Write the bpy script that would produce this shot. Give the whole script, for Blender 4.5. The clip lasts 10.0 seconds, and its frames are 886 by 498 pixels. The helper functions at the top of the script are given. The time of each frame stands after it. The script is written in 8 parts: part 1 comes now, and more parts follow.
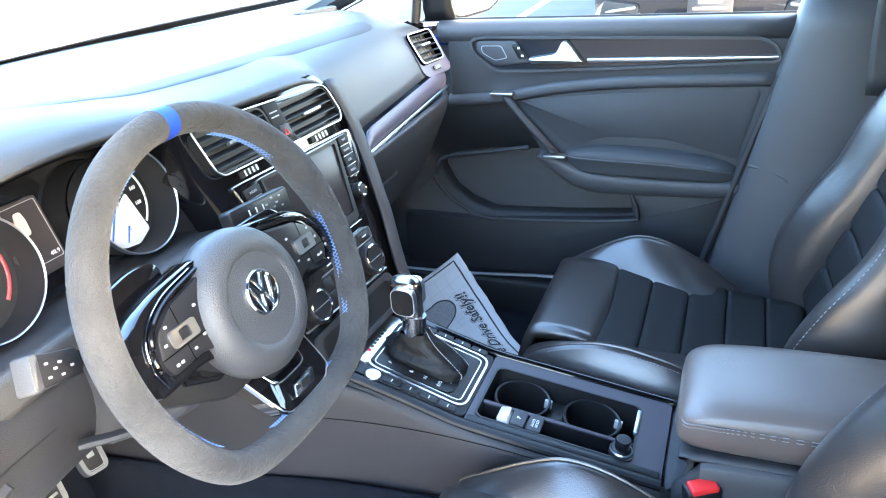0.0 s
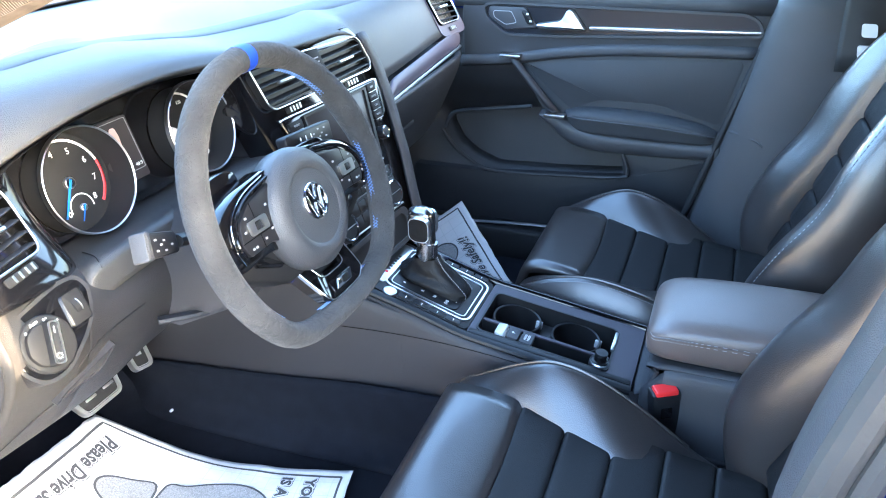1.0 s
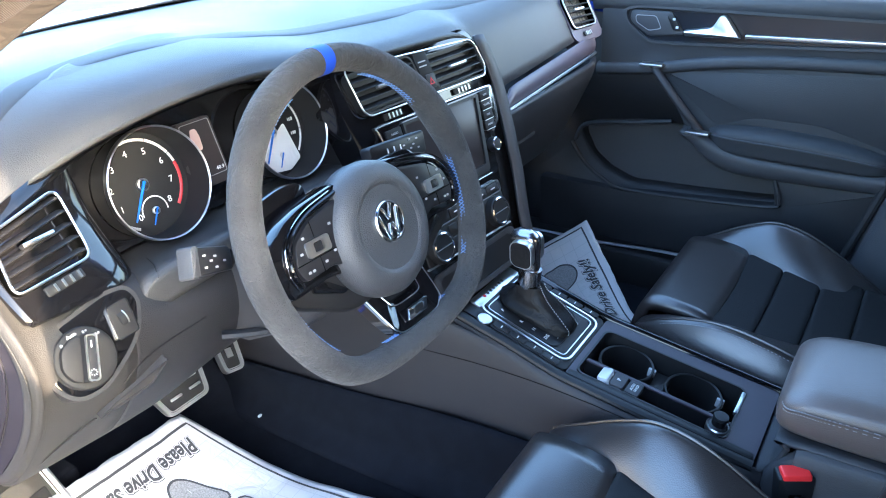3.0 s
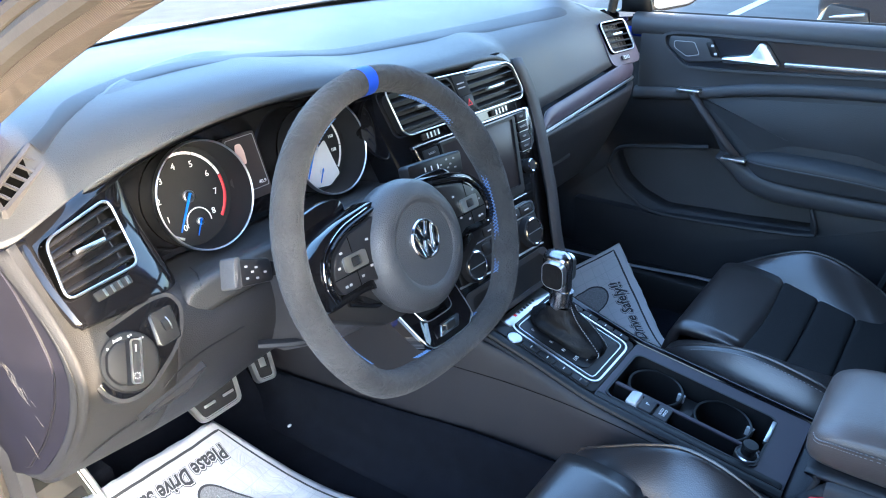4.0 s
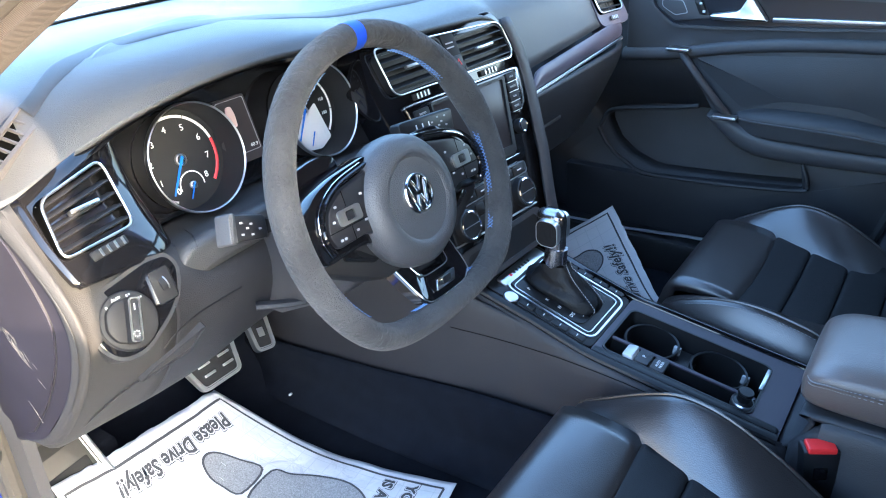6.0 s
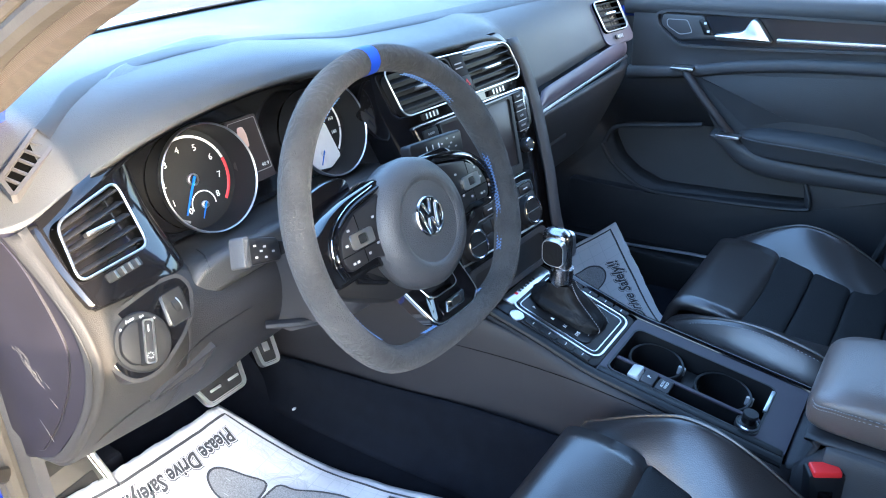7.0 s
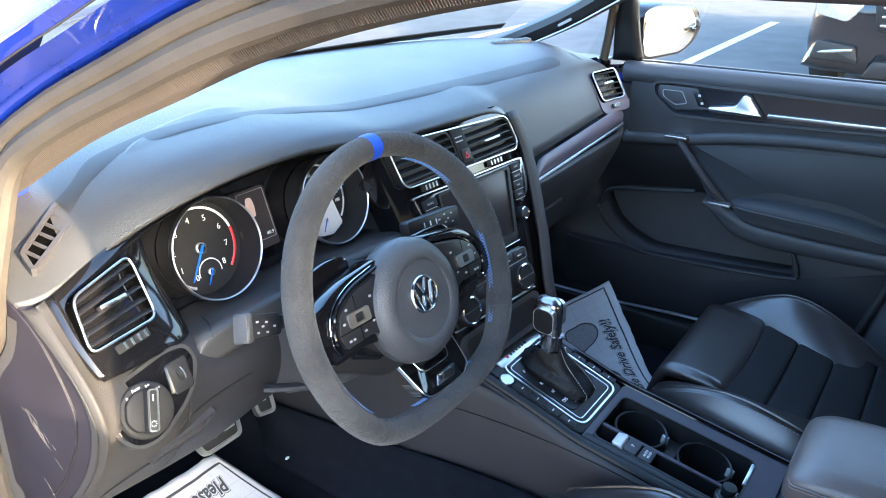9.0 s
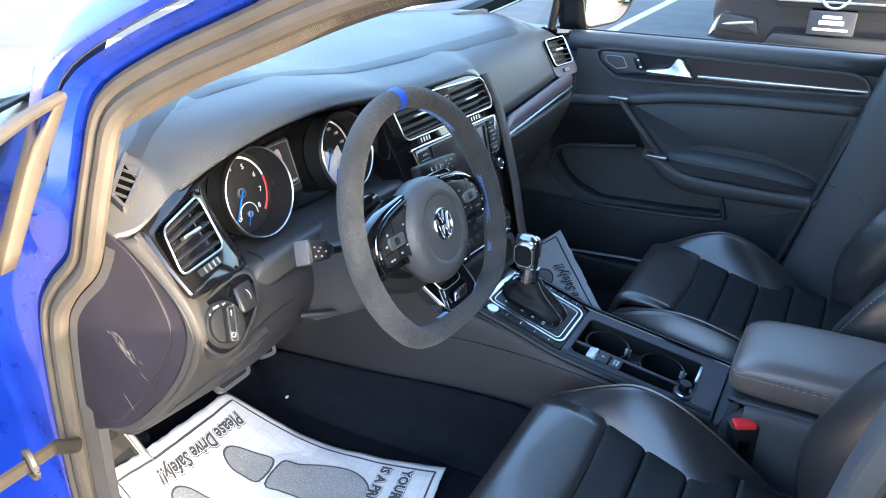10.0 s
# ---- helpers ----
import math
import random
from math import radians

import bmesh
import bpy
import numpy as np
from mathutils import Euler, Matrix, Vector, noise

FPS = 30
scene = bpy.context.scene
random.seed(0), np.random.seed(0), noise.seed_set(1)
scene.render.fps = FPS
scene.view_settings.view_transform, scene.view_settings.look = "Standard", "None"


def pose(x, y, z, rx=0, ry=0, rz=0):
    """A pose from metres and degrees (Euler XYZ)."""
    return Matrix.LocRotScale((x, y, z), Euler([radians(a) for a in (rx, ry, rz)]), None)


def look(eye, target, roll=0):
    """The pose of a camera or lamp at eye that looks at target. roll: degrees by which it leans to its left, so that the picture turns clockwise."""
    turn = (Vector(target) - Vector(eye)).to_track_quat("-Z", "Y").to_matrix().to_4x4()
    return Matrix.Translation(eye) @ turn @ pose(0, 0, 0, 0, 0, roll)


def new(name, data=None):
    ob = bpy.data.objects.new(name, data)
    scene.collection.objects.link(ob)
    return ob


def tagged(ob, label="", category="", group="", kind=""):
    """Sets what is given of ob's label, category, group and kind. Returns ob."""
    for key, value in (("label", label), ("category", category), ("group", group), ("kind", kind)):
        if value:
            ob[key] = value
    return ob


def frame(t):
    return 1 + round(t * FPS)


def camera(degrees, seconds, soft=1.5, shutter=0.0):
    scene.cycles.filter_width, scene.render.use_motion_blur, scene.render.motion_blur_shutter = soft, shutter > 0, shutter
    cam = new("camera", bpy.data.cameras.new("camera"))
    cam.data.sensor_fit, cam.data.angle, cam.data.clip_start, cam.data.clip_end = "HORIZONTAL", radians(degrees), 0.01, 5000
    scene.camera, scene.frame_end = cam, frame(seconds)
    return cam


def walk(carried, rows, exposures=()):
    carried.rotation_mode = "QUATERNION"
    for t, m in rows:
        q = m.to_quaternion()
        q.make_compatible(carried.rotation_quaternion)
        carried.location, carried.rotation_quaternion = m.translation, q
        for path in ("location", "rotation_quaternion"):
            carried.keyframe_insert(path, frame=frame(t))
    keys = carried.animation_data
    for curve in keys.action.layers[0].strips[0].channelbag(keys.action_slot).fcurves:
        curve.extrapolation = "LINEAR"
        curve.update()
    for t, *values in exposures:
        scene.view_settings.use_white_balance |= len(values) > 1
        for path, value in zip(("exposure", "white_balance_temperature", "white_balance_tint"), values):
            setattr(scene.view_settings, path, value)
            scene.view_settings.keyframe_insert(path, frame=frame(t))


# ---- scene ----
cam = camera(61.5, 10.0, soft=1.05)
PATH = [
    (0, (-0.907, -0.428, 0.961), (0.763, 0.267, 0.107), -4.7),
    (0.5, (-1.08, -0.436, 0.99), (0.587, 0.241, 0.116), -1.7),
    (1, (-1.09, -0.466, 0.989), (0.549, 0.2, 0.057), -1.8),
    (1.5, (-1.103, -0.476, 0.989), (0.515, 0.177, 0.011), -2.9),
    (2, (-1.032, -0.472, 0.974), (0.549, 0.251, -0.015), -2.8),
    (2.5, (-0.942, -0.478, 0.953), (0.566, 0.412, -0.013), -3.0),
    (2.7, (-0.945, -0.473, 0.964), (0.54, 0.472, 0.015), -2.9),
    (3.8, (-0.964, -0.482, 0.96), (0.485, 0.605, 0.113), -2.7),
    (4, (-0.966, -0.48, 0.972), (0.474, 0.604, 0.105), -2.2),
    (4.5, (-0.982, -0.489, 0.945), (0.445, 0.595, 0.058), -3.1),
    (5, (-0.98, -0.501, 0.943), (0.444, 0.573, 0.037), -3.9),
    (6.5, (-0.982, -0.482, 0.955), (0.449, 0.575, 0.042), -3.7),
    (7, (-0.987, -0.478, 0.966), (0.452, 0.583, 0.069), -3.2),
    (7.5, (-0.987, -0.478, 0.97), (0.463, 0.585, 0.093), -2.7),
    (8, (-0.968, -0.49, 0.993), (0.491, 0.578, 0.139), -2.2),
    (8.5, (-0.975, -0.499, 1.033), (0.496, 0.57, 0.199), -1.7),
    (9, (-0.995, -0.496, 1.037), (0.473, 0.584, 0.214), -1.1),
    (9.5, (-1.055, -0.487, 1.04), (0.425, 0.561, 0.195), -1.3),
    (10, (-1.216, -0.483, 1.055), (0.348, 0.4, 0.175), -0.3),
]
walk(cam, [(t, look(eye, target, roll)) for t, eye, target, roll in PATH],
     exposures=[(0.0, 5.42, 5300, 8), (0.3, 5.35, 5180, 8), (0.7, 5.24, 5050, 8), (1.2, 5.00, 4980, 8), (1.8, 4.83, 4950, 8), (2.5, 4.68, 4920, 8), (4.5, 4.25, 4780, 8), (6.5, 4.50, 4800, 8), (7.5, 4.34, 4800, 8), (8.5, 4.24, 4880, 8), (10.0, 4.18, 5000, 8)])

# ---- world and sun: low evening sun from behind the car ----
SUN_EL, SUN_AZ = 12.0, 184.6          # azimuth clockwise from the car's nose
world = bpy.data.worlds.new("world")
scene.world = world
world.use_nodes = True
wn = world.node_tree.nodes
sky = wn.new("ShaderNodeTexSky")
sky.sky_type, sky.sun_disc = "NISHITA", False
sky.sun_elevation, sky.sun_rotation = radians(SUN_EL), radians(SUN_AZ)
sky.air_density, sky.dust_density, sky.ozone_density = 1.0, 5.0, 0.2
wn["Background"].inputs["Strength"].default_value = 0.15
world.node_tree.links.new(sky.outputs[0], wn["Background"].inputs["Color"])
sun = new("sun", bpy.data.lights.new("sun", "SUN"))
sun.data.energy, sun.data.angle, sun.data.color = 2.2, radians(0.6), (1.0, 0.64, 0.32)
sd = Vector((math.sin(radians(SUN_AZ)) * math.cos(radians(SUN_EL)), math.cos(radians(SUN_AZ)) * math.cos(radians(SUN_EL)), math.sin(radians(SUN_EL))))
sun.matrix_world = look(sd * 20, (0, 0, 0))

# ---- materials ----
def mat(name, base, rough=0.5, metal=0.0, crease=0.0, cscale=20.0, grain=0.0, gscale=800.0, vary=0.0, vscale=8.0, coat=0.0, spec=0.5, sheen=0.0, tint=None, rvary=0.0, cell=False, crough=0.03):
    """A procedural surface: base colour with slow variation, fine relief of gscale cells per metre, varied gloss."""
    m = bpy.data.materials.new(name)
    m.use_nodes = True
    nt = m.node_tree
    b = nt.nodes["Principled BSDF"]
    b.inputs["Base Color"].default_value = (*base, 1)
    b.inputs["Roughness"].default_value = rough
    b.inputs["Metallic"].default_value = metal
    b.inputs["Coat Weight"].default_value = coat
    b.inputs["Coat Roughness"].default_value = crough
    b.inputs["Specular IOR Level"].default_value = spec
    b.inputs["Sheen Weight"].default_value = sheen
    tc = nt.nodes.new("ShaderNodeTexCoord")
    if vary or rvary:
        n = nt.nodes.new("ShaderNodeTexNoise")
        n.inputs["Scale"].default_value, n.inputs["Detail"].default_value = vscale, 6
        nt.links.new(tc.outputs["Object"], n.inputs["Vector"])
        if vary:
            r = nt.nodes.new("ShaderNodeMix")
            r.data_type = "RGBA"
            other = tint or [min(1, c * (1 + 2 * vary)) for c in base]
            r.inputs[6].default_value = (*[c * (1 - vary) for c in base], 1)
            r.inputs[7].default_value = (*other, 1)
            nt.links.new(n.outputs["Fac"], r.inputs[0])
            nt.links.new(r.outputs[2], b.inputs["Base Color"])
        if rvary:
            q = nt.nodes.new("ShaderNodeMapRange")
            q.inputs[3].default_value, q.inputs[4].default_value = max(0.02, rough - rvary), min(1, rough + rvary)
            nt.links.new(n.outputs["Fac"], q.inputs[0])
            nt.links.new(q.outputs[0], b.inputs["Roughness"])
    if grain:
        g = nt.nodes.new("ShaderNodeTexVoronoi" if cell else "ShaderNodeTexNoise")
        g.inputs["Scale"].default_value = gscale
        nt.links.new(tc.outputs["Object"], g.inputs["Vector"])
        u = nt.nodes.new("ShaderNodeBump")
        u.inputs["Strength"].default_value, u.inputs["Distance"].default_value = grain, 0.001
        nt.links.new(g.outputs[0], u.inputs["Height"])
        nt.links.new(u.outputs[0], b.inputs["Normal"])
        if crease:                                      # soft wrinkles under the grain
            w = nt.nodes.new("ShaderNodeTexNoise")
            w.inputs["Scale"].default_value, w.inputs["Detail"].default_value, w.inputs["Distortion"].default_value = cscale, 3, 1.2
            nt.links.new(tc.outputs["Object"], w.inputs["Vector"])
            v = nt.nodes.new("ShaderNodeBump")
            v.inputs["Strength"].default_value, v.inputs["Distance"].default_value = crease, 0.01
            nt.links.new(w.outputs[0], v.inputs["Height"])
            nt.links.new(v.outputs[0], u.inputs["Normal"])
    return m


PAD = mat("soft dash foam skin", (0.041, 0.042, 0.044), 0.46, grain=0.35, gscale=800, vary=0.12, cell=True, rvary=0.06, spec=0.45)
PADBAND = mat("smooth dash band skin", (0.026, 0.0265, 0.028), 0.52, grain=0.2, gscale=900, vary=0.1, cell=True, spec=0.35)
PLASTIC = mat("grained hard plastic", (0.037, 0.036, 0.039), 0.5, grain=0.3, gscale=900, vary=0.15, cell=True)
# lower dash foam again, lightened for the sun that falls on the corner
CORNERFOAM = mat("sunlit corner foam skin", (0.028, 0.0275, 0.028), 0.6, grain=0.35, gscale=800, vary=0.18, cell=True, spec=0.3)
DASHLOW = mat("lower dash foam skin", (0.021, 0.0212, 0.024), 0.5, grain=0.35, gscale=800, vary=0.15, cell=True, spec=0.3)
CONSIDE = mat("console side plastic", (0.026, 0.0245, 0.027), 0.5, grain=0.3, gscale=900, vary=0.15, cell=True, spec=0.4)
TRAYGREY = mat("purplish tray plastic", (0.040, 0.032, 0.044), 0.45, vary=0.08, grain=0.1, gscale=1500)
KNOBMETAL = mat("dark chrome", (0.36, 0.36, 0.37), 0.24, 1.0, vary=0.08)
TRIMGREY = mat("purplish satin plastic", (0.072, 0.062, 0.084), 0.42, vary=0.08, grain=0.1, gscale=1500)
GLOSS = mat("piano black lacquer", (0.005, 0.005, 0.006), 0.08, coat=0.25, vary=0.1, spec=0.4)
HUBSKIN = mat("airbag cover skin", (0.052, 0.053, 0.058), 0.42, grain=0.4, gscale=700, vary=0.12, cell=True)
SLATGREY = mat("dark slat plastic", (0.012, 0.012, 0.014), 0.4, vary=0.1)
BLACK = mat("deep black plastic", (0.008, 0.008, 0.009), 0.5, vary=0.1)
SMOKE = mat("smoked dial face", (0.012, 0.012, 0.013), 0.6, vary=0.1, spec=0.3)
CHROME = mat("bright chrome", (0.80, 0.81, 0.82), 0.10, 1.0, vary=0.04)
SATIN = mat("satin aluminium", (0.62, 0.63, 0.65), 0.30, 1.0, vary=0.06, grain=0.05)
LEVERSILVER = mat("pale silver lacquer", (0.62, 0.62, 0.63), 0.4, 0.15, vary=0.05)
STEEL = mat("brushed pedal steel", (0.82, 0.82, 0.81), 0.42, 1.0, grain=0.1, gscale=300, vary=0.1)
SUEDE = mat("charcoal suede", (0.048, 0.049, 0.052), 0.95, grain=1.0, gscale=900, vary=0.62, vscale=17, crease=0.35, cscale=90, sheen=0.12, spec=0.12, tint=(0.090, 0.087, 0.085))
BLUEBAND = mat("blue leather band", (0.02, 0.07, 0.55), 0.6, grain=0.2, vary=0.1)
BLUETHREAD = mat("blue thread", (0.16, 0.27, 0.56), 0.8, vary=0.1)
THREAD = mat("pale grey thread", (0.30, 0.30, 0.31), 0.8, vary=0.1)
LEATHER = mat("black leather", (0.029, 0.024, 0.0225), 0.30, crease=0.07, cscale=13, grain=0.25, gscale=620, vary=0.10, vscale=9, cell=True, rvary=0.05, spec=0.85, coat=0.45, crough=0.16)
BOOT = mat("soft boot leather", (0.009, 0.009, 0.010), 0.5, crease=0.30, cscale=30, grain=0.2, gscale=700, vary=0.2, cell=True, spec=0.25)
INSERT = mat("black perforated cloth", (0.010, 0.0095, 0.010), 0.55, crease=0.10, cscale=18, grain=0.3, gscale=900, vary=0.2, cell=True, spec=0.3)
VINYL = mat("armrest leatherette", (0.125, 0.098, 0.085), 0.33, crease=0.06, cscale=18, grain=0.3, gscale=600, vary=0.12, cell=True, coat=0.3, crough=0.32)
CARPET = mat("black carpet pile", (0.008, 0.009, 0.013), 1.0, grain=1.0, gscale=900, vary=0.3, vscale=30, spec=0.1)
# hard plastic, its colour darkened for the shade low in the cabin
DOORLOW = mat("shaded lower door hard plastic", (0.021, 0.021, 0.024), 0.55, grain=0.3, gscale=800, vary=0.12, cell=True)
DOORSKIN = mat("door panel plastic", (0.058, 0.058, 0.063), 0.48, grain=0.25, gscale=800, vary=0.12, cell=True)
DOORSOFT = mat("door leatherette insert", (0.042, 0.043, 0.047), 0.55, grain=0.25, gscale=500, vary=0.1, cell=True)
HEADLINER = mat("black headliner cloth", (0.06, 0.06, 0.062), 0.95, grain=0.4, gscale=1200, vary=0.08)
PILLAR = mat("woven pillar trim", (0.055, 0.052, 0.050), 0.95, grain=0.8, gscale=650, vary=0.2)
SEAL = mat("dusty door rubber", (0.030, 0.027, 0.024), 0.78, vary=0.35, vscale=22, grain=0.35, gscale=250, tint=(0.050, 0.044, 0.036))
RUBBER = mat("black rubber", (0.02, 0.02, 0.021), 0.6, vary=0.2)
PEDALRUBBER = mat("pedal rubber", (0.022, 0.022, 0.023), 0.8, vary=0.15, spec=0.25)
FOOTGREY = mat("dull footrest metal", (0.055, 0.053, 0.052), 0.5, 0.3, grain=0.15, gscale=300, vary=0.2)
BLUE = mat("metallic blue paint", (0.006, 0.020, 0.22), 0.30, 0.2, coat=1.0, vary=0.25, vscale=26, grain=0.10, gscale=90, rvary=0.12)
COVERGREY = mat("scuffed satin plastic", (0.014, 0.0128, 0.019), 0.60, spec=0.15, vary=0.3, vscale=14, grain=0.15, gscale=900)
SILVER = mat("soft silver trim", (0.45, 0.46, 0.48), 0.26, 1.0, vary=0.06)
PAPER = mat("white paper", (0.60, 0.60, 0.615), 0.8, crease=0.35, cscale=22, grain=0.12, gscale=60, vary=0.04, vscale=6)
INK = mat("dark grey print", (0.06, 0.06, 0.065), 0.8, vary=0.1)
INKSOFT = mat("speckled grey print", (0.17, 0.17, 0.18), 0.8, vary=0.75, vscale=420, tint=(0.50, 0.50, 0.51))
GRID = mat("faint grey print", (0.50, 0.51, 0.53), 0.8, vary=0.05)
WHITE = mat("white print", (0.75, 0.75, 0.75), 0.6, vary=0.03)
GREYPRINT = mat("grey print", (0.35, 0.35, 0.36), 0.6, vary=0.03)
RED = mat("red plastic", (0.70, 0.03, 0.03), 0.35, vary=0.08)
REDPRINT = mat("red scale print", (0.60, 0.04, 0.05), 0.6, vary=0.05)
NEEDLE = mat("blue needle", (0.02, 0.13, 0.55), 0.5, vary=0.05)
SCREEN = mat("switched off display", (0.030, 0.026, 0.027), 0.32, vary=0.05, spec=0.3)
ASPHALT = mat("weathered asphalt", (0.056, 0.054, 0.053), 0.9, grain=0.8, gscale=120, vary=0.35, vscale=3)
LINEPAINT = mat("worn white road paint", (0.42, 0.42, 0.41), 0.8, vary=0.25, vscale=30)
BLACKPAINT = mat("black car paint", (0.010, 0.010, 0.013), 0.15, coat=1.0, vary=0.1)
WHITEPAINT = mat("white car paint", (0.75, 0.75, 0.74), 0.2, coat=1.0, vary=0.03)
REDPAINT = mat("red car paint", (0.45, 0.02, 0.02), 0.2, coat=1.0, vary=0.05)
PLATE = mat("plate blank", (0.03, 0.03, 0.035), 0.5, vary=0.1)
CONCRETE = mat("pale plaster wall", (0.55, 0.50, 0.44), 0.9, grain=0.5, gscale=40, vary=0.12, vscale=2)
SCUFF = mat("pale scuff", (0.075, 0.068, 0.062), 0.8, vary=0.6, vscale=300)


def ribbed(m, scale, dark, light):
    """Turns a material into fine ribbed cloth."""
    nt = m.node_tree
    b = nt.nodes["Principled BSDF"]
    tc = nt.nodes.new("ShaderNodeTexCoord")
    w = nt.nodes.new("ShaderNodeTexWave")
    w.bands_direction = "Y"
    w.inputs["Scale"].default_value, w.inputs["Distortion"].default_value, w.inputs["Detail"].default_value = scale, 1.5, 2
    nt.links.new(tc.outputs["Object"], w.inputs["Vector"])
    mx = nt.nodes.new("ShaderNodeMix")
    mx.data_type = "RGBA"
    mx.inputs[6].default_value, mx.inputs[7].default_value = (*dark, 1), (*light, 1)
    nt.links.new(w.outputs["Fac"], mx.inputs[0])
    nt.links.new(mx.outputs[2], b.inputs["Base Color"])
    u = nt.nodes.new("ShaderNodeBump")
    u.inputs["Strength"].default_value, u.inputs["Distance"].default_value = 0.8, 0.001
    nt.links.new(w.outputs["Fac"], u.inputs["Height"])
    nt.links.new(u.outputs[0], b.inputs["Normal"])


ribbed(PILLAR, 140.0, (0.022, 0.019, 0.018), (0.075, 0.062, 0.055))
# near-black colour stands in for the shade inside shallow openings
VOID = mat("dark slot", (0.002, 0.002, 0.002), 1.0, spec=0.0, vary=0.1)


def glass_mat(name, tint, rough=0.0):
    m = bpy.data.materials.new(name)
    m.use_nodes = True
    nt = m.node_tree
    nt.nodes.remove(nt.nodes["Principled BSDF"])
    out = nt.nodes["Material Output"]
    tr, gl, mix, fr = (nt.nodes.new(k) for k in ("ShaderNodeBsdfTransparent", "ShaderNodeBsdfGlossy", "ShaderNodeMixShader", "ShaderNodeFresnel"))
    tr.inputs[0].default_value = (*tint, 1)
    gl.inputs["Roughness"].default_value = rough
    fr.inputs[0].default_value = 1.45
    nt.links.new(fr.outputs[0], mix.inputs[0])
    nt.links.new(tr.outputs[0], mix.inputs[1])
    nt.links.new(gl.outputs[0], mix.inputs[2])
    nt.links.new(mix.outputs[0], out.inputs[0])
    return m


GLASS = glass_mat("clear car glass", (0.90, 0.93, 0.92))
# nearly opaque, so the unseen rear panes keep the low sun out
DARKGLASS = glass_mat("sun-blocking tinted glass", (0.010, 0.010, 0.010))
MIRROR = mat("mirror", (0.9, 0.9, 0.9), 0.02, 1.0)


# ---- mesh helpers ----
OUTLOOK = Vector((-0.9, -0.5, 0.95))


def part(name, bm, material, parent=None, label="", sharp=35.0, fix=True):
    """Links a bmesh as one mesh object under a thing or a part."""
    if fix:
        bmesh.ops.recalc_face_normals(bm, faces=bm.faces)
        if any(e.is_boundary for e in bm.edges):        # an open sheet faces the driver's side
            seen = sum((f.normal.dot((OUTLOOK - f.calc_center_median()).normalized()) * f.calc_area() for f in bm.faces), 0.0)
            if seen < 0:
                bmesh.ops.reverse_faces(bm, faces=bm.faces)
    me = bpy.data.meshes.new(name)
    bm.to_mesh(me)
    bm.free()
    me.shade_smooth()
    me.set_sharp_from_angle(angle=radians(sharp))
    me.materials.append(material)
    ob = new(name, me)
    if parent is not None:
        ob.parent = parent
        if parent.parent is None and parent.type == "EMPTY":
            ob.matrix_parent_inverse = Matrix.Translation(parent.location).inverted()
    if label:
        ob["label"] = label
    return ob


def thing(name, at, label, category, group="", kind=""):
    ob = new(name)
    ob.location = at
    ob.empty_display_size = 0.05
    return tagged(ob, label, category, group, kind)


def F(o, xa, ya):
    """A frame: origin o, x along xa, y near ya, z out of both."""
    x = Vector(xa).normalized()
    z = x.cross(Vector(ya)).normalized()
    y = z.cross(x)
    m = Matrix((x, y, z)).transposed().to_4x4()
    m.translation = o
    return m


def rr(w, h, r, n=4, cx=0.0, cy=0.0):
    """A rounded rectangle, counter-clockwise."""
    out = []
    r = min(r, w / 2 - 1e-4, h / 2 - 1e-4)
    for sx, sy, a0 in ((1, 1, 0), (-1, 1, 90), (-1, -1, 180), (1, -1, 270)):
        for k in range(n + 1):
            a = radians(a0 + 90 * k / n)
            out.append((cx + sx * (w / 2 - r) + r * math.cos(a), cy + sy * (h / 2 - r) + r * math.sin(a)))
    return out


def soft(poly, r=0.01, n=4):
    """A polygon with its corners rounded by r."""
    out = []
    k = len(poly)
    for i in range(k):
        a, b, c = (Vector(poly[(i + d) % k][:2]) for d in (-1, 0, 1))
        u, v = a - b, c - b
        d = min(r, u.length * 0.45, v.length * 0.45)
        p, q = b + u.normalized() * d, b + v.normalized() * d
        for s in range(n + 1):
            t = s / n
            w = p * (1 - t) ** 2 + b * 2 * t * (1 - t) + q * t * t
            out.append((w.x, w.y))
    return out


def inset(poly, d):
    """A polygon drawn in by d towards its inside."""
    pts = [Vector(p[:2]) for p in poly]
    area = sum(a.x * b.y - b.x * a.y for a, b in zip(pts, pts[1:] + pts[:1]))
    s = 1 if area > 0 else -1
    out = []
    for i, p in enumerate(pts):
        e1, e2 = (p - pts[i - 1]), (pts[(i + 1) % len(pts)] - p)
        n1, n2 = Vector((-e1.y, e1.x)).normalized(), Vector((-e2.y, e2.x)).normalized()
        m = (n1 + n2)
        m = m.normalized() if m.length > 1e-6 else n1
        out.append(tuple(p + m * (s * d / max(0.5, m.dot(n1)))))
    return out


def prism(bm, poly, m, z0, z1, bev=0.0, bend=None):
    """The outline poly from z0 to z1 in the frame m, its upper edge bevelled by bev; bend(x, y) lifts it."""
    rings = [(poly, z0), (poly, z1 - bev)] + ([(inset(poly, bev * 0.3), z1 - bev * 0.3), (inset(poly, bev), z1)] if bev else [])
    rows = [[bm.verts.new(m @ Vector((x, y, z + (bend(x, y) if bend else 0)))) for x, y in ring] for ring, z in rings]
    n = len(poly)
    for a, b in zip(rows, rows[1:]):
        for i in range(n):
            bm.faces.new((a[i], a[(i + 1) % n], b[(i + 1) % n], b[i]))
    bm.faces.new(rows[0][::-1])
    bm.faces.new(rows[-1])
    return bm


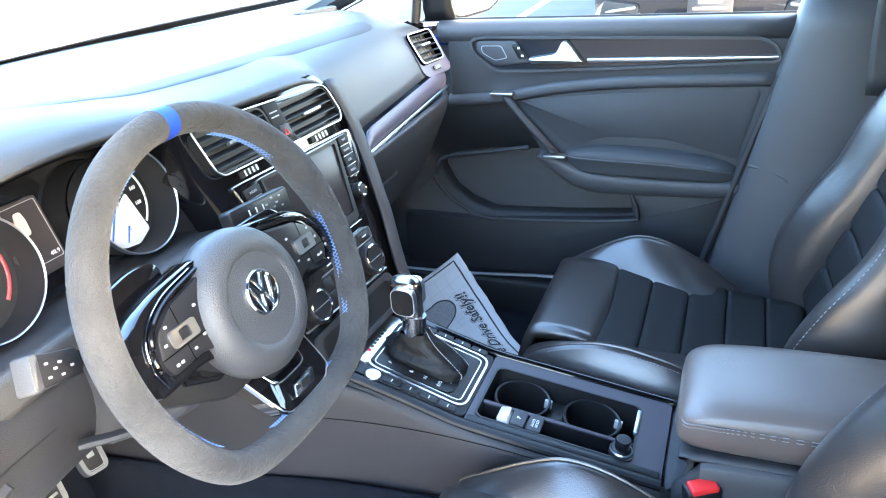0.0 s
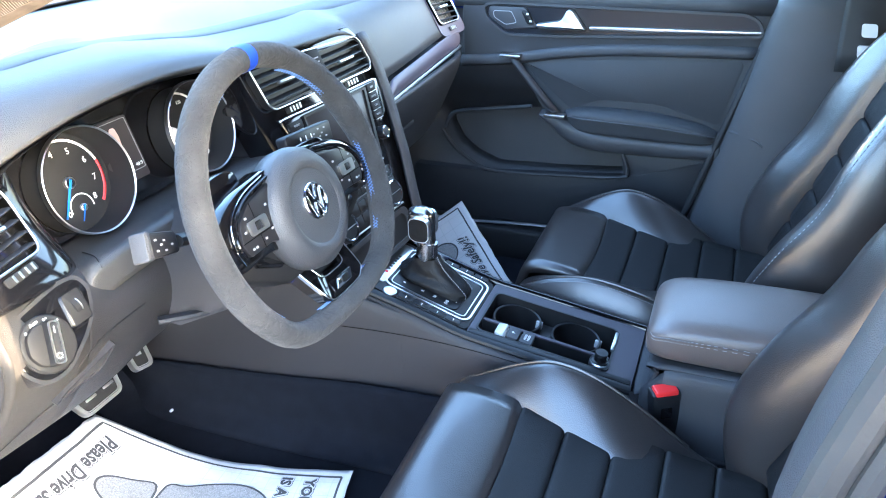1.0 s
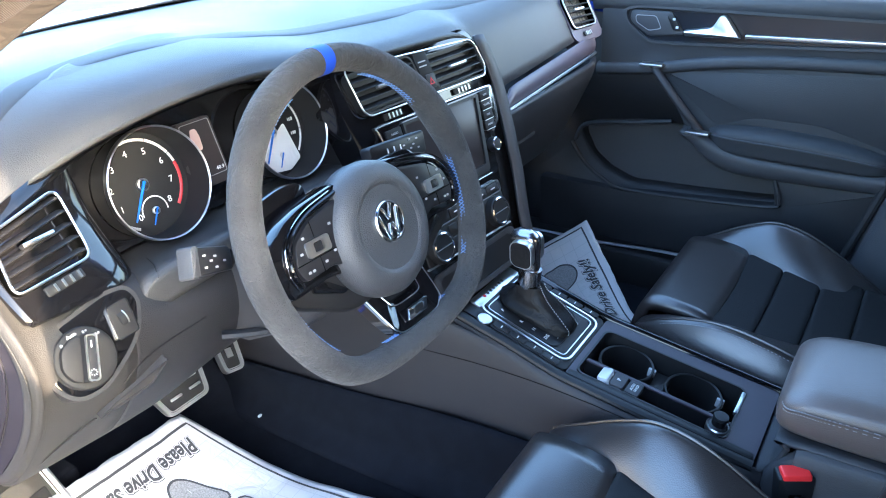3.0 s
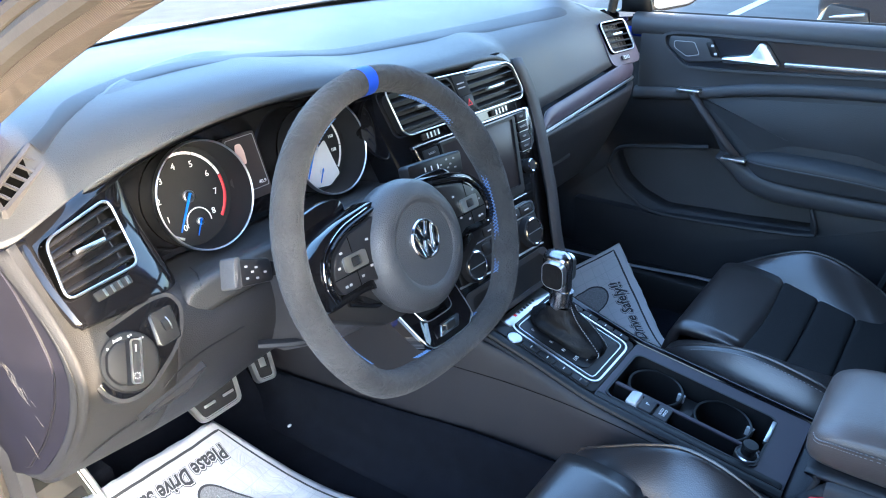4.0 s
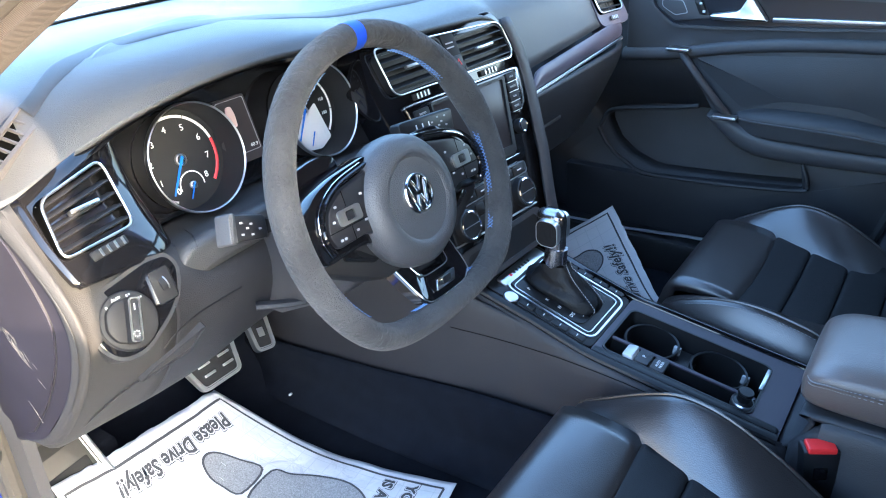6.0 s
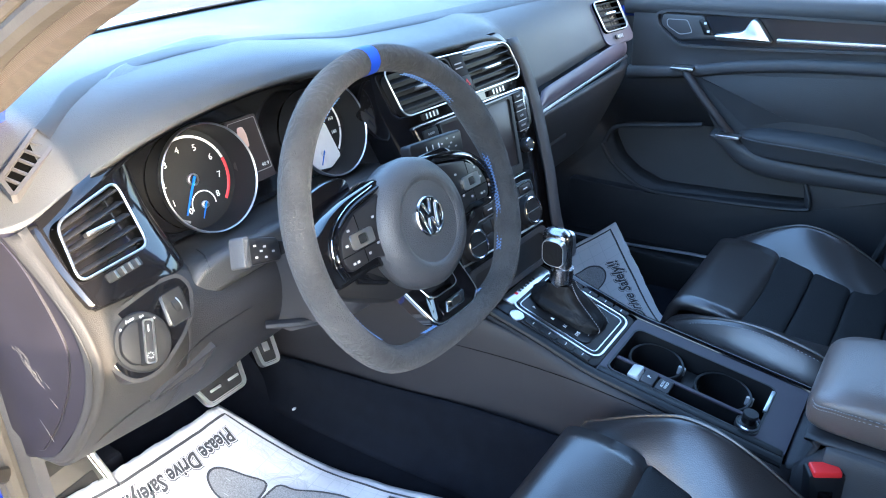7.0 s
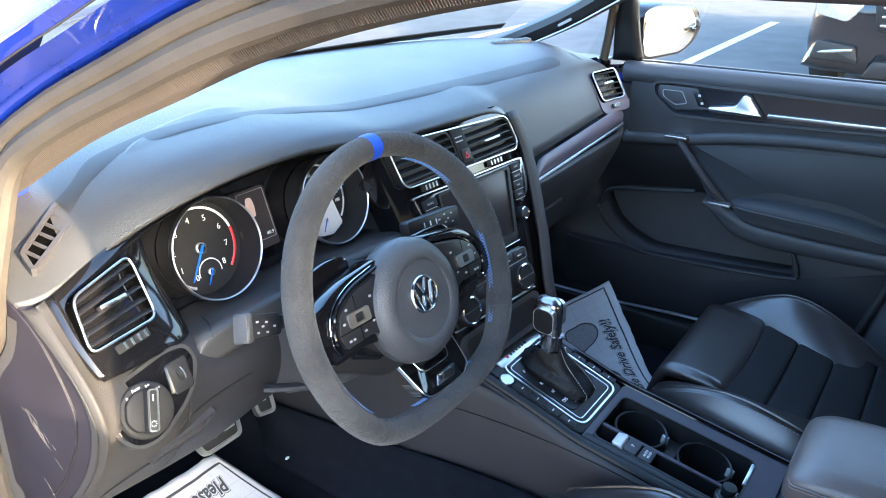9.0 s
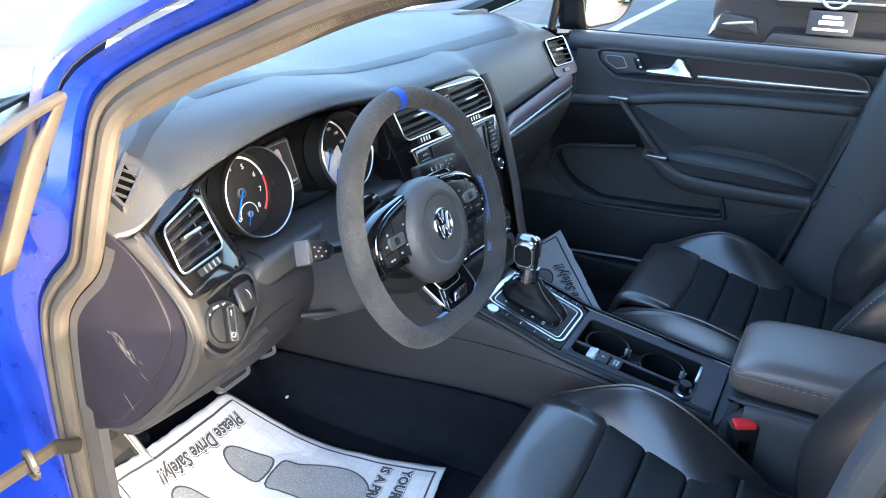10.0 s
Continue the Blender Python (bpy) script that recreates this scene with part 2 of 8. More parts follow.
def ring(bm, outer, inner, m, z0, z1):
    """A flat frame between two outlines of equal count."""
    n = len(outer)
    rows = [[bm.verts.new(m @ Vector((x, y, z))) for x, y in o] for o, z in ((outer, z0), (outer, z1), (inner, z1), (inner, z0))]
    for k in range(4):
        a, b = rows[k], rows[(k + 1) % 4]
        for i in range(n):
            bm.faces.new((a[i], a[(i + 1) % n], b[(i + 1) % n], b[i]))
    return bm


def spline(pts, n, closed=False):
    """n points for each span of a Catmull-Rom curve through pts."""
    p = [Vector(q) for q in pts]
    k = len(p)
    out = []
    for i in range(k if closed else k - 1):
        if closed:
            a, b, c, d = p[i - 1], p[i], p[(i + 1) % k], p[(i + 2) % k]
        else:
            b, c = p[i], p[i + 1]
            a = p[i - 1] if i else b * 2 - c
            d = p[i + 2] if i + 2 < k else c * 2 - b
        for s in range(n):
            t = s / n
            out.append(0.5 * (2 * b + (c - a) * t + (2 * a - 5 * b + 4 * c - d) * t * t + (3 * b - a - 3 * c + d) * t ** 3))
    if not closed:
        out.append(p[-1])
    return out


def skin(bm, ctrl, nu=6, nv=6, closed_v=False, cap=False):
    """A smooth surface through a grid of control points; closed_v closes each row."""
    rows = [spline(r, nv, closed_v) for r in ctrl]
    cols = [spline([r[j] for r in rows], nu) for j in range(len(rows[0]))]
    nv_, nu_ = len(cols), len(cols[0])
    vs = [[bm.verts.new(c[i]) for c in cols] for i in range(nu_)]
    for i in range(nu_ - 1):
        for j in range(nv_ if closed_v else nv_ - 1):
            bm.faces.new((vs[i][j], vs[i][(j + 1) % nv_], vs[i + 1][(j + 1) % nv_], vs[i + 1][j]))
    if cap:
        bm.faces.new(vs[0][::-1])
        bm.faces.new(vs[-1])
    return bm


def thick(ob, t, off=-1.0):
    s = ob.modifiers.new("thickness", "SOLIDIFY")
    s.thickness, s.offset = t, off
    return ob


def tube(bm, path, r, n=8, closed=False, flat=1.0, up=None):
    """A round bar along a path; flat squeezes it; r may be a function of the place along it."""
    p = [Vector(q) for q in path]
    k = len(p)
    rows = []
    ref = Vector(up) if up else Vector((0, 0, 1))
    for i, q in enumerate(p):
        t = (p[(i + 1) % k] - p[i - 1]) if closed else (p[min(i + 1, k - 1)] - p[max(i - 1, 0)])
        t.normalize()
        a = t.cross(ref)
        a = a.normalized() if a.length > 1e-4 else t.orthogonal().normalized()
        b = t.cross(a)
        rad = r(i / max(1, k - 1)) if callable(r) else r
        rows.append([bm.verts.new(q + a * (rad * math.cos(2 * math.pi * s / n)) + b * (rad * flat * math.sin(2 * math.pi * s / n))) for s in range(n)])
    for i in range(k if closed else k - 1):
        a, b = rows[i], rows[(i + 1) % k]
        for s in range(n):
            bm.faces.new((a[s], a[(s + 1) % n], b[(s + 1) % n], b[s]))
    if not closed:
        bm.faces.new(rows[0][::-1])
        bm.faces.new(rows[-1])
    return bm


def lathe(bm, prof, m, n=32, cap=True):
    """A turned body: prof of (radius, height) about the z of the frame m."""
    rows = [[bm.verts.new(m @ Vector((r * math.cos(2 * math.pi * s / n), r * math.sin(2 * math.pi * s / n), z))) for s in range(n)] for r, z in prof]
    for a, b in zip(rows, rows[1:]):
        for s in range(n):
            bm.faces.new((a[s], a[(s + 1) % n], b[(s + 1) % n], b[s]))
    if cap:
        bm.faces.new(rows[0][::-1])
        bm.faces.new(rows[-1])
    return bm


def box(bm, x0, x1, y0, y1, z0, z1, bev=0.0, m=None):
    m = m or Matrix()
    c = m @ Matrix.Translation(((x0 + x1) / 2, (y0 + y1) / 2, 0))
    return prism(bm, rr(x1 - x0, y1 - y0, max(bev, 1e-4), 2 if bev else 1), c, z0, z1, bev)


def text(body, size, m, material, parent, name="lettering", label="", shear=0.0, extrude=0.0003, bold=0.0):
    """Raised print in the built-in font, centred on the frame m."""
    cu = bpy.data.curves.new("print", "FONT")
    cu.body, cu.size, cu.align_x, cu.align_y, cu.extrude, cu.shear, cu.offset = body, size, "CENTER", "CENTER", extrude, shear, bold
    cu.resolution_u = 2
    tmp = bpy.data.objects.new("print", cu)
    me = bpy.data.meshes.new_from_object(tmp)
    bpy.data.objects.remove(tmp)
    me.transform(m)
    me.materials.clear()
    me.materials.append(material)
    me.name = name
    ob = new(name, me)
    ob.parent = parent
    if parent is not None and parent.parent is None and parent.type == "EMPTY":
        ob.matrix_parent_inverse = Matrix.Translation(parent.location).inverted()
    if label:
        ob["label"] = label
    return ob


def lerp(a, b, t):
    return a + (b - a) * t

# ---- ground, floor and body shell ----
bm = bmesh.new()
bmesh.ops.create_grid(bm, x_segments=2, y_segments=2, size=300, matrix=Matrix.Translation((0, 0, -0.33)))
tagged(part("ground", bm, ASPHALT), "grey asphalt of an outdoor car park", "ground", kind="structure")


def floor_profile(x):
    return [(x, -2.0, 0.0), (x, -1.0, 0.0), (x, 0.2, 0.0), (x, 0.48, 0.0), (x, 0.60, 0.035), (x, 0.72, 0.16), (x, 0.82, 0.36), (x, 0.84, 0.66)]


bm = bmesh.new()
skin(bm, [floor_profile(x) for x in (-0.74, -0.3, 0.3, 0.74)], 3, 5)
tagged(thick(part("floor", bm, CARPET), 0.02), "black carpeted footwell floor with a dirt speck", "floor", kind="structure")
bm = bmesh.new()
bmesh.ops.create_icosphere(bm, subdivisions=2, radius=0.004, matrix=Matrix.Translation((-0.205, 0.4935, 0.0195)) @ Matrix.Diagonal((1.3, 0.8, 0.7, 1)))
tagged(part("crumb", bm, PAPER), "small white paper crumb on the black carpet", "litter")

body = thing("car_body", (0, 0, -0.33), "blue metallic hatchback body with grey rubber door seals", "car body")


def open_x(z):
    """How far out the left door opening lies at a height."""
    return -0.735 if z < 0.70 else -0.735 + 0.29 * (z - 0.70)


# front edge, pillar, roof rail, rear post and sill of the driver's door opening, as (y, z)
LOOP = [(0.422, 0.10), (0.418, 0.22), (0.408, 0.32), (0.394, 0.43), (0.371, 0.535), (0.337, 0.585), (0.278, 0.640), (0.247, 0.705), (0.238, 0.765), (0.220, 0.828), (0.145, 0.873), (0.045, 0.915),
        (-0.05, 0.953), (-0.15, 0.983), (-0.27, 1.008), (-0.42, 1.030), (-0.55, 1.025), (-0.640, 0.96), (-0.577, 0.79), (-0.532, 0.61), (-0.535, 0.40), (-0.535, 0.20), (-0.48, 0.06),
        (-0.30, 0.035), (0.0, 0.035), (0.25, 0.035), (0.36, 0.05)]
loop = spline([(open_x(z), y, z) for y, z in LOOP], 5, True)


def swept(prof, path=loop, centre=Vector((-0.72, -0.1, 0.5)), keep=None):
    """A strip round the door opening: prof(y, z) gives (out of the opening, out of the car) pairs."""
    bm = bmesh.new()
    rows = []
    k = len(path)
    for i, p in enumerate(path):
        if keep and not keep(p):
            rows.append(None)
            continue
        t = (path[(i + 1) % k] - path[i - 1]).normalized()
        o = t.cross(Vector((1, 0, 0))).normalized()
        if o.dot(p - centre) < 0:
            o = -o
        n = t.cross(o)
        if n.x > 0:
            n = -n
        rows.append([bm.verts.new(p + o * a + n * b) for a, b in prof(p.y, p.z)])
    for i in range(k):
        a, b = rows[i], rows[(i + 1) % k]
        if a and b:
            for j in range(len(a) - 1):
                bm.faces.new((a[j], a[j + 1], b[j + 1], b[j]))
    return bm


def bead(cx, cy, r, n=10):
    return [(cx + r * math.cos(2 * math.pi * s / n), cy + r * math.sin(2 * math.pi * s / n)) for s in range(n + 1)]


part("door_seal", swept(lambda y, z: bead(0.004, -0.004, 0.012)), SEAL, body, "dusty grey rubber door seal")
part("seal_lip", swept(lambda y, z: bead(0.022, 0.000, 0.009)), SEAL, body, "dusty outer lip of the door seal")
PILLAR_LINE = spline([(open_x(z), y, z) for y, z in ((0.33, 0.778), (0.24, 0.828), (0.145, 0.875), (0.045, 0.915), (-0.05, 0.953), (-0.15, 0.983), (-0.27, 1.008), (-0.42, 1.030), (-0.60, 1.035))], 6)
part("pillar_trim", swept(lambda y, z: [(0.002, -0.010), (-0.006, -0.013), (-0.014, -0.020), (-0.017, -0.040), (-0.008, -0.070), (0.012, -0.10)], PILLAR_LINE, keep=lambda p: -0.595 < p.y < 0.325), PILLAR, body, "dark woven cloth pillar trim")
def jamb_profile(y, z):
    w = 0.05 if z > 0.74 else lerp(0.05, 0.20, min(1, (0.74 - z) / 0.15)) if y > 0.1 else 0.06
    return [(0.020, -0.008), (0.032, -0.004), (0.036, 0.004), (0.045, 0.007), (0.6 * w + 0.01, 0.012), (w, 0.030 if w < 0.1 else 0.055)]


part("door_jamb", swept(jamb_profile), BLUE, body, "glossy blue painted door jamb")
part("roof_gutter_rubber", swept(lambda y, z: bead(0.057, 0.028, 0.0009), keep=lambda p: p.z > 0.755), RUBBER, body)
part("outer_pillar", swept(lambda y, z: [(0.058, 0.028), (0.066, 0.036), (0.085, 0.034), (0.11, 0.015), (0.13, -0.03), (0.13, -0.10)], keep=lambda p: p.z > (0.74 if p.y > -0.4 else 0.30)), BLUE, body, "sunlit blue outer pillar and roof rail")
# rear post and sill behind the seals
part("post_trim", swept(lambda y, z: [(-0.004, -0.012), (-0.008, -0.03), (0.0, -0.07), (0.03, -0.10)], keep=lambda p: p.y < -0.45 and p.z < 0.95), PLASTIC, body)
part("sill_trim", swept(lambda y, z: [(-0.006, -0.012), (-0.014, -0.03), (-0.02, -0.07), (0.02, -0.12)], keep=lambda p: p.z < 0.12), PLASTIC, body)
part("kick_panel", swept(lambda y, z: [(-0.008, -0.010), (-0.020, -0.013), (-0.034, -0.016), (-0.036, -0.03)], keep=lambda p: p.y > 0.15 and 0.06 < p.z < 0.69), PLASTIC, body, "grey plastic kick panel")

# roof, rear shell with window openings
bm = bmesh.new()
skin(bm, [[(x * k, y, z) for x, z in ((-0.64, 1.00), (-0.55, 1.09), (-0.3, 1.13), (0, 1.14), (0.3, 1.13), (0.55, 1.09), (0.64, 1.00))]
          for y, k in ((-0.12, 1.0), (-0.6, 1.0), (-1.2, 0.98), (-1.75, 0.93))], 3, 3)
thick(part("headliner", bm, HEADLINER, body, "black cloth headliner"), 0.012)
bm = bmesh.new()
skin(bm, [[(x * k, y, z + 0.035) for x, z in ((-0.67, 0.99), (-0.56, 1.10), (-0.3, 1.145), (0, 1.155), (0.3, 1.145), (0.56, 1.10), (0.67, 0.99))]
          for y, k in ((-0.10, 1.0), (-0.6, 1.0), (-1.2, 0.98), (-1.78, 0.93))], 3, 3)
thick(part("roof", bm, BLUE, body, "blue metallic roof panel"), 0.01)
for s in (-1, 1):
    bm = bmesh.new()   # rear quarter below the glass, then the tail
    skin(bm, [[(s * 0.77, y, z) for y in (-0.64, -1.2, -2.05)] for z in (-0.1, 0.3, 0.70)], 2, 2)
    thick(part("rear_side_panel", bm, DOORSKIN, body), 0.05)
    bm = bmesh.new()
    skin(bm, [[(s * 0.745, -1.62, 0.70), (s * 0.73, -2.0, 0.70)], [(s * 0.60, -1.45, 1.05), (s * 0.58, -1.75, 1.08)]], 3, 3)
    thick(part("rear_pillar", bm, PLASTIC, body), 0.03)
    bm = bmesh.new()
    skin(bm, [[(s * 0.735, -0.66, 0.70), (s * 0.735, -1.74, 0.70)], [(s * 0.645, -0.66, 1.05), (s * 0.63, -1.59, 1.06)]], 3, 3)
    part("rear_side_glass", bm, DARKGLASS, body, "tinted rear side glass, darkened to hold back the sun")
bm = bmesh.new()
skin(bm, [[(x, -2.05, z) for x in (-0.74, 0, 0.74)] for z in (-0.1, 0.3, 0.68)], 2, 2)
thick(part("tailgate_panel", bm, PLASTIC, body), 0.04)
bm = bmesh.new()
skin(bm, [[(x, -2.03, 0.70) for x in (-0.70, 0, 0.70)], [(x * 0.97, -1.755, 1.19) for x in (-0.70, 0, 0.70)]], 3, 3)
part("rear_window", bm, DARKGLASS, body, "tinted rear window, darkened to hold back the sun")

# rear door out of view, its shoulder raised to cast shade on the dash
rdoor = thing("rear_door", (-0.8, -1.2, -0.1), "closed blue rear door, unseen, raised to shade the dash corner", "car door")
bm = bmesh.new()
skin(bm, [[(-0.80, y, -0.12), (-0.875, y, 0.15), (-0.885, y, 0.45), (-0.870, y, 0.63), (-0.845, y, 0.715), (-0.785, y, 0.757)] for y in (-0.655, -1.0, -1.5, -2.0)], 3, 4)
thick(part("door_skin", bm, BLUE, rdoor), 0.02)
bm = bmesh.new()
skin(bm, [[(-0.80, -0.655, -0.12), (-0.79, -0.640, -0.12), (-0.775, -0.625, -0.12)], [(-0.875, -0.655, 0.15), (-0.82, -0.640, 0.15), (-0.775, -0.625, 0.15)], [(-0.885, -0.655, 0.45), (-0.82, -0.640, 0.45), (-0.775, -0.625, 0.45)], [(-0.865, -0.655, 0.64), (-0.81, -0.640, 0.64), (-0.765, -0.628, 0.64)], [(-0.78, -0.68, 0.71), (-0.765, -0.66, 0.72), (-0.75, -0.645, 0.72)]], 3, 3)
part("door_front_edge", bm, BLUE, rdoor)

# windscreen, its dark lower band, bonnet
def screen_pt(x, k):
    q = (x / 0.68) ** 2
    b, t = Vector((x, 0.84 - 0.30 * q, 0.742 + 0.03 * q)), Vector((x * 0.88, -0.02 - 0.06 * q, 1.12 - 0.09 * q))
    return b.lerp(t, k) + Vector((0, 0.05, 0.035)) * math.sin(math.pi * k)


bm = bmesh.new()
skin(bm, [[screen_pt(x, k) for k in (0, 0.25, 0.5, 0.75, 1)] for x in (-0.68, -0.45, -0.2, 0, 0.2, 0.45, 0.68)], 3, 3)
ws = part("windscreen", bm, GLASS, body, "clear laminated windscreen")
ws.visible_shadow = False
bm = bmesh.new()
skin(bm, [[screen_pt(x, k) + Vector((0, -0.006, -0.002)) for k in (-0.01, 0.008, 0.022)] for x in (-0.68, -0.45, -0.2, 0, 0.2, 0.45, 0.68)], 3, 2)
thick(part("windscreen_edge_band", bm, BLACK, body), 0.003)
bm = bmesh.new()
skin(bm, [[(x * (1 - 0.05 * k), 0.90 - 0.25 * (x / 0.72) ** 2 + 0.95 * k, 0.72 - 0.10 * (x / 0.72) ** 2 - 0.05 * k - 0.20 * k ** 3) for k in (0, 0.3, 0.6, 0.85, 1.0)]
          for x in (-0.78, -0.60, -0.3, 0, 0.3, 0.60, 0.78)], 3, 3)
thick(part("bonnet", bm, BLUE, body, "blue metallic bonnet"), 0.012)
bm = bmesh.new()
skin(bm, [[(-0.80, 0.62, -0.1), (-0.80, 1.2, -0.05), (-0.76, 1.8, -0.1)], [(-0.82, 0.62, 0.35), (-0.84, 1.2, 0.4), (-0.78, 1.8, 0.3)], [(-0.77, 0.66, 0.66), (-0.77, 1.2, 0.60), (-0.70, 1.8, 0.45)]], 4, 4)
thick(part("front_wing", bm, BLUE, body, "blue front wing"), 0.01)
# bulkhead ahead of the feet and its side walls
bm = bmesh.new()
skin(bm, [[(x, 0.90, z) for z in (-0.05, 0.3, 0.70)] for x in (-0.76, 0, 0.76)], 2, 2)
thick(part("bulkhead", bm, BLACK, body), 0.01)
for s in (-1, 1):
    bm = bmesh.new()
    skin(bm, [[(-0.712 if s < 0 else 0.765, y, z) for z in (-0.05, 0.3, 0.705)] for y in (0.46, 0.66, 0.90)], 2, 2)
    thick(part("side_bulkhead", bm, BLACK, body), 0.008)
# right hand pillar and rail round the passenger door
PR = spline([(0.70, 0.60, 0.70), (0.695, 0.36, 0.80), (0.665, 0.10, 0.93), (0.645, -0.20, 1.00), (0.63, -0.60, 1.02), (0.63, -0.9, 1.01)], 5)
bm = bmesh.new()
tube(bm, PR, 0.034, 10, flat=0.8)
ppt = part("passenger_pillar_trim", bm, BLACK, body, "black passenger pillar trim")
bm = bmesh.new()
tube(bm, [p + Vector((-0.026, -0.006, -0.024)) for p in PR[1:9]], 0.0022, 8)
part("bright_line", bm, SATIN, ppt, "thin bright line on the pillar")
bm = bmesh.new()
bq = PR[5] + Vector((-0.033, -0.010, -0.006))
prism(bm, rr(0.040, 0.006, 0.002), F(bq, PR[8] - PR[4], (0, 0, 1)), -0.002, 0.002)
part("plain_badge", bm, GREYPRINT, ppt)
bm = bmesh.new()
skin(bm, [[(0.745, -0.535, 0.74), (0.70, -0.55, 0.74), (0.68, -0.64, 0.74), (0.69, -0.80, 0.74)],
          [(0.745, -0.46, 0.42), (0.70, -0.48, 0.42), (0.675, -0.60, 0.42), (0.69, -0.80, 0.42)],
          [(0.745, -0.385, 0.10), (0.69, -0.41, 0.10), (0.665, -0.56, 0.10), (0.69, -0.80, 0.10)], [(0.745, -0.36, 0.0), (0.69, -0.40, 0.0), (0.665, -0.55, 0.0), (0.69, -0.80, 0.0)]], 5, 5)
thick(part("passenger_post_trim", bm, DOORSKIN, body, "dark plastic post trim"), 0.01)
bm = bmesh.new()
skin(bm, [[(0.745, -0.545, 0.745), (0.70, -0.56, 0.745), (0.68, -0.65, 0.745), (0.69, -0.80, 0.745)],
          [(0.66, -0.60, 1.01), (0.62, -0.62, 1.01), (0.60, -0.70, 1.01), (0.62, -0.82, 1.01)]], 5, 5)
thick(part("passenger_post_upper", bm, DOORSKIN, body), 0.01)
bm = bmesh.new()
box(bm, 0.66, 0.80, -0.45, 0.5, -0.05, 0.085, 0.012)
part("passenger_sill", bm, BLACK, body, "black plastic door sill")
bm = bmesh.new()
tube(bm, [(0.680, 0.36, 0.084), (0.682, 0.15, 0.088), (0.683, 0.0, 0.099), (0.684, -0.42, 0.110)], 0.0055, 10, flat=0.7)
part("sill_strip", bm, SATIN, body, "bright chrome strip on the sill")

# outer skins that close the car on its far side, its nose and its wheels
bm = bmesh.new()
skin(bm, [[(0.80, y, -0.12), (0.875, y, 0.15), (0.885, y, 0.45), (0.862, y, 0.57), (0.83, y, 0.615), (0.785, y, 0.645)] for y in (-0.655, -1.0, -1.5, -2.0)], 3, 4)
thick(part("rear_outer_skin", bm, BLUE, body), 0.02)
bm = bmesh.new()
skin(bm, [[(0.80, 0.60, -0.1), (0.80, 1.2, -0.05), (0.76, 1.8, -0.1)], [(0.84, 0.60, 0.35), (0.84, 1.2, 0.4), (0.78, 1.8, 0.3)], [(0.78, 0.66, 0.66), (0.77, 1.2, 0.60), (0.70, 1.8, 0.45)]], 4, 4)
thick(part("front_wing", bm, BLUE, body, "blue front wing"), 0.01)
bm = bmesh.new()
skin(bm, [[(x, 1.80 + 0.14 * (1 - (x / 0.78) ** 2), z) for x in (-0.76, -0.4, 0, 0.4, 0.76)] for z in (-0.12, 0.12, 0.30, 0.44)], 3, 3)
thick(part("front_bumper", bm, BLUE, body), 0.02)
bm = bmesh.new()
skin(bm, [[(x, -2.05 - 0.05 * (1 - (x / 0.78) ** 2), z) for x in (-0.78, -0.4, 0, 0.4, 0.78)] for z in (-0.12, 0.15, 0.45, 0.69)], 3, 3)
thick(part("tailgate_skin", bm, BLUE, body), 0.02)
for x in (-0.74, 0.74):
    for y in (1.18, -1.45):
        wm = F((x, y, -0.015), (0, 1, 0), (0, 0, 1))
        bm = bmesh.new()
        lathe(bm, [(0.22, -0.10), (0.30, -0.10), (0.315, -0.07), (0.315, 0.07), (0.30, 0.10), (0.22, 0.10)], wm, 32, False)
        w_ = part("wheel", bm, RUBBER, body)
        bm = bmesh.new()
        lathe(bm, [(0.225, -0.09), (0.225, 0.09), (0.06, 0.08), (0.05, 0.05)], wm, 20)
        part("rim", bm, SATIN, w_)

# ---- dashboard ----
dash = thing("dashboard", (0, 0.4, 0.5), "dark grey soft-touch dashboard with piano black panels", "dashboard")
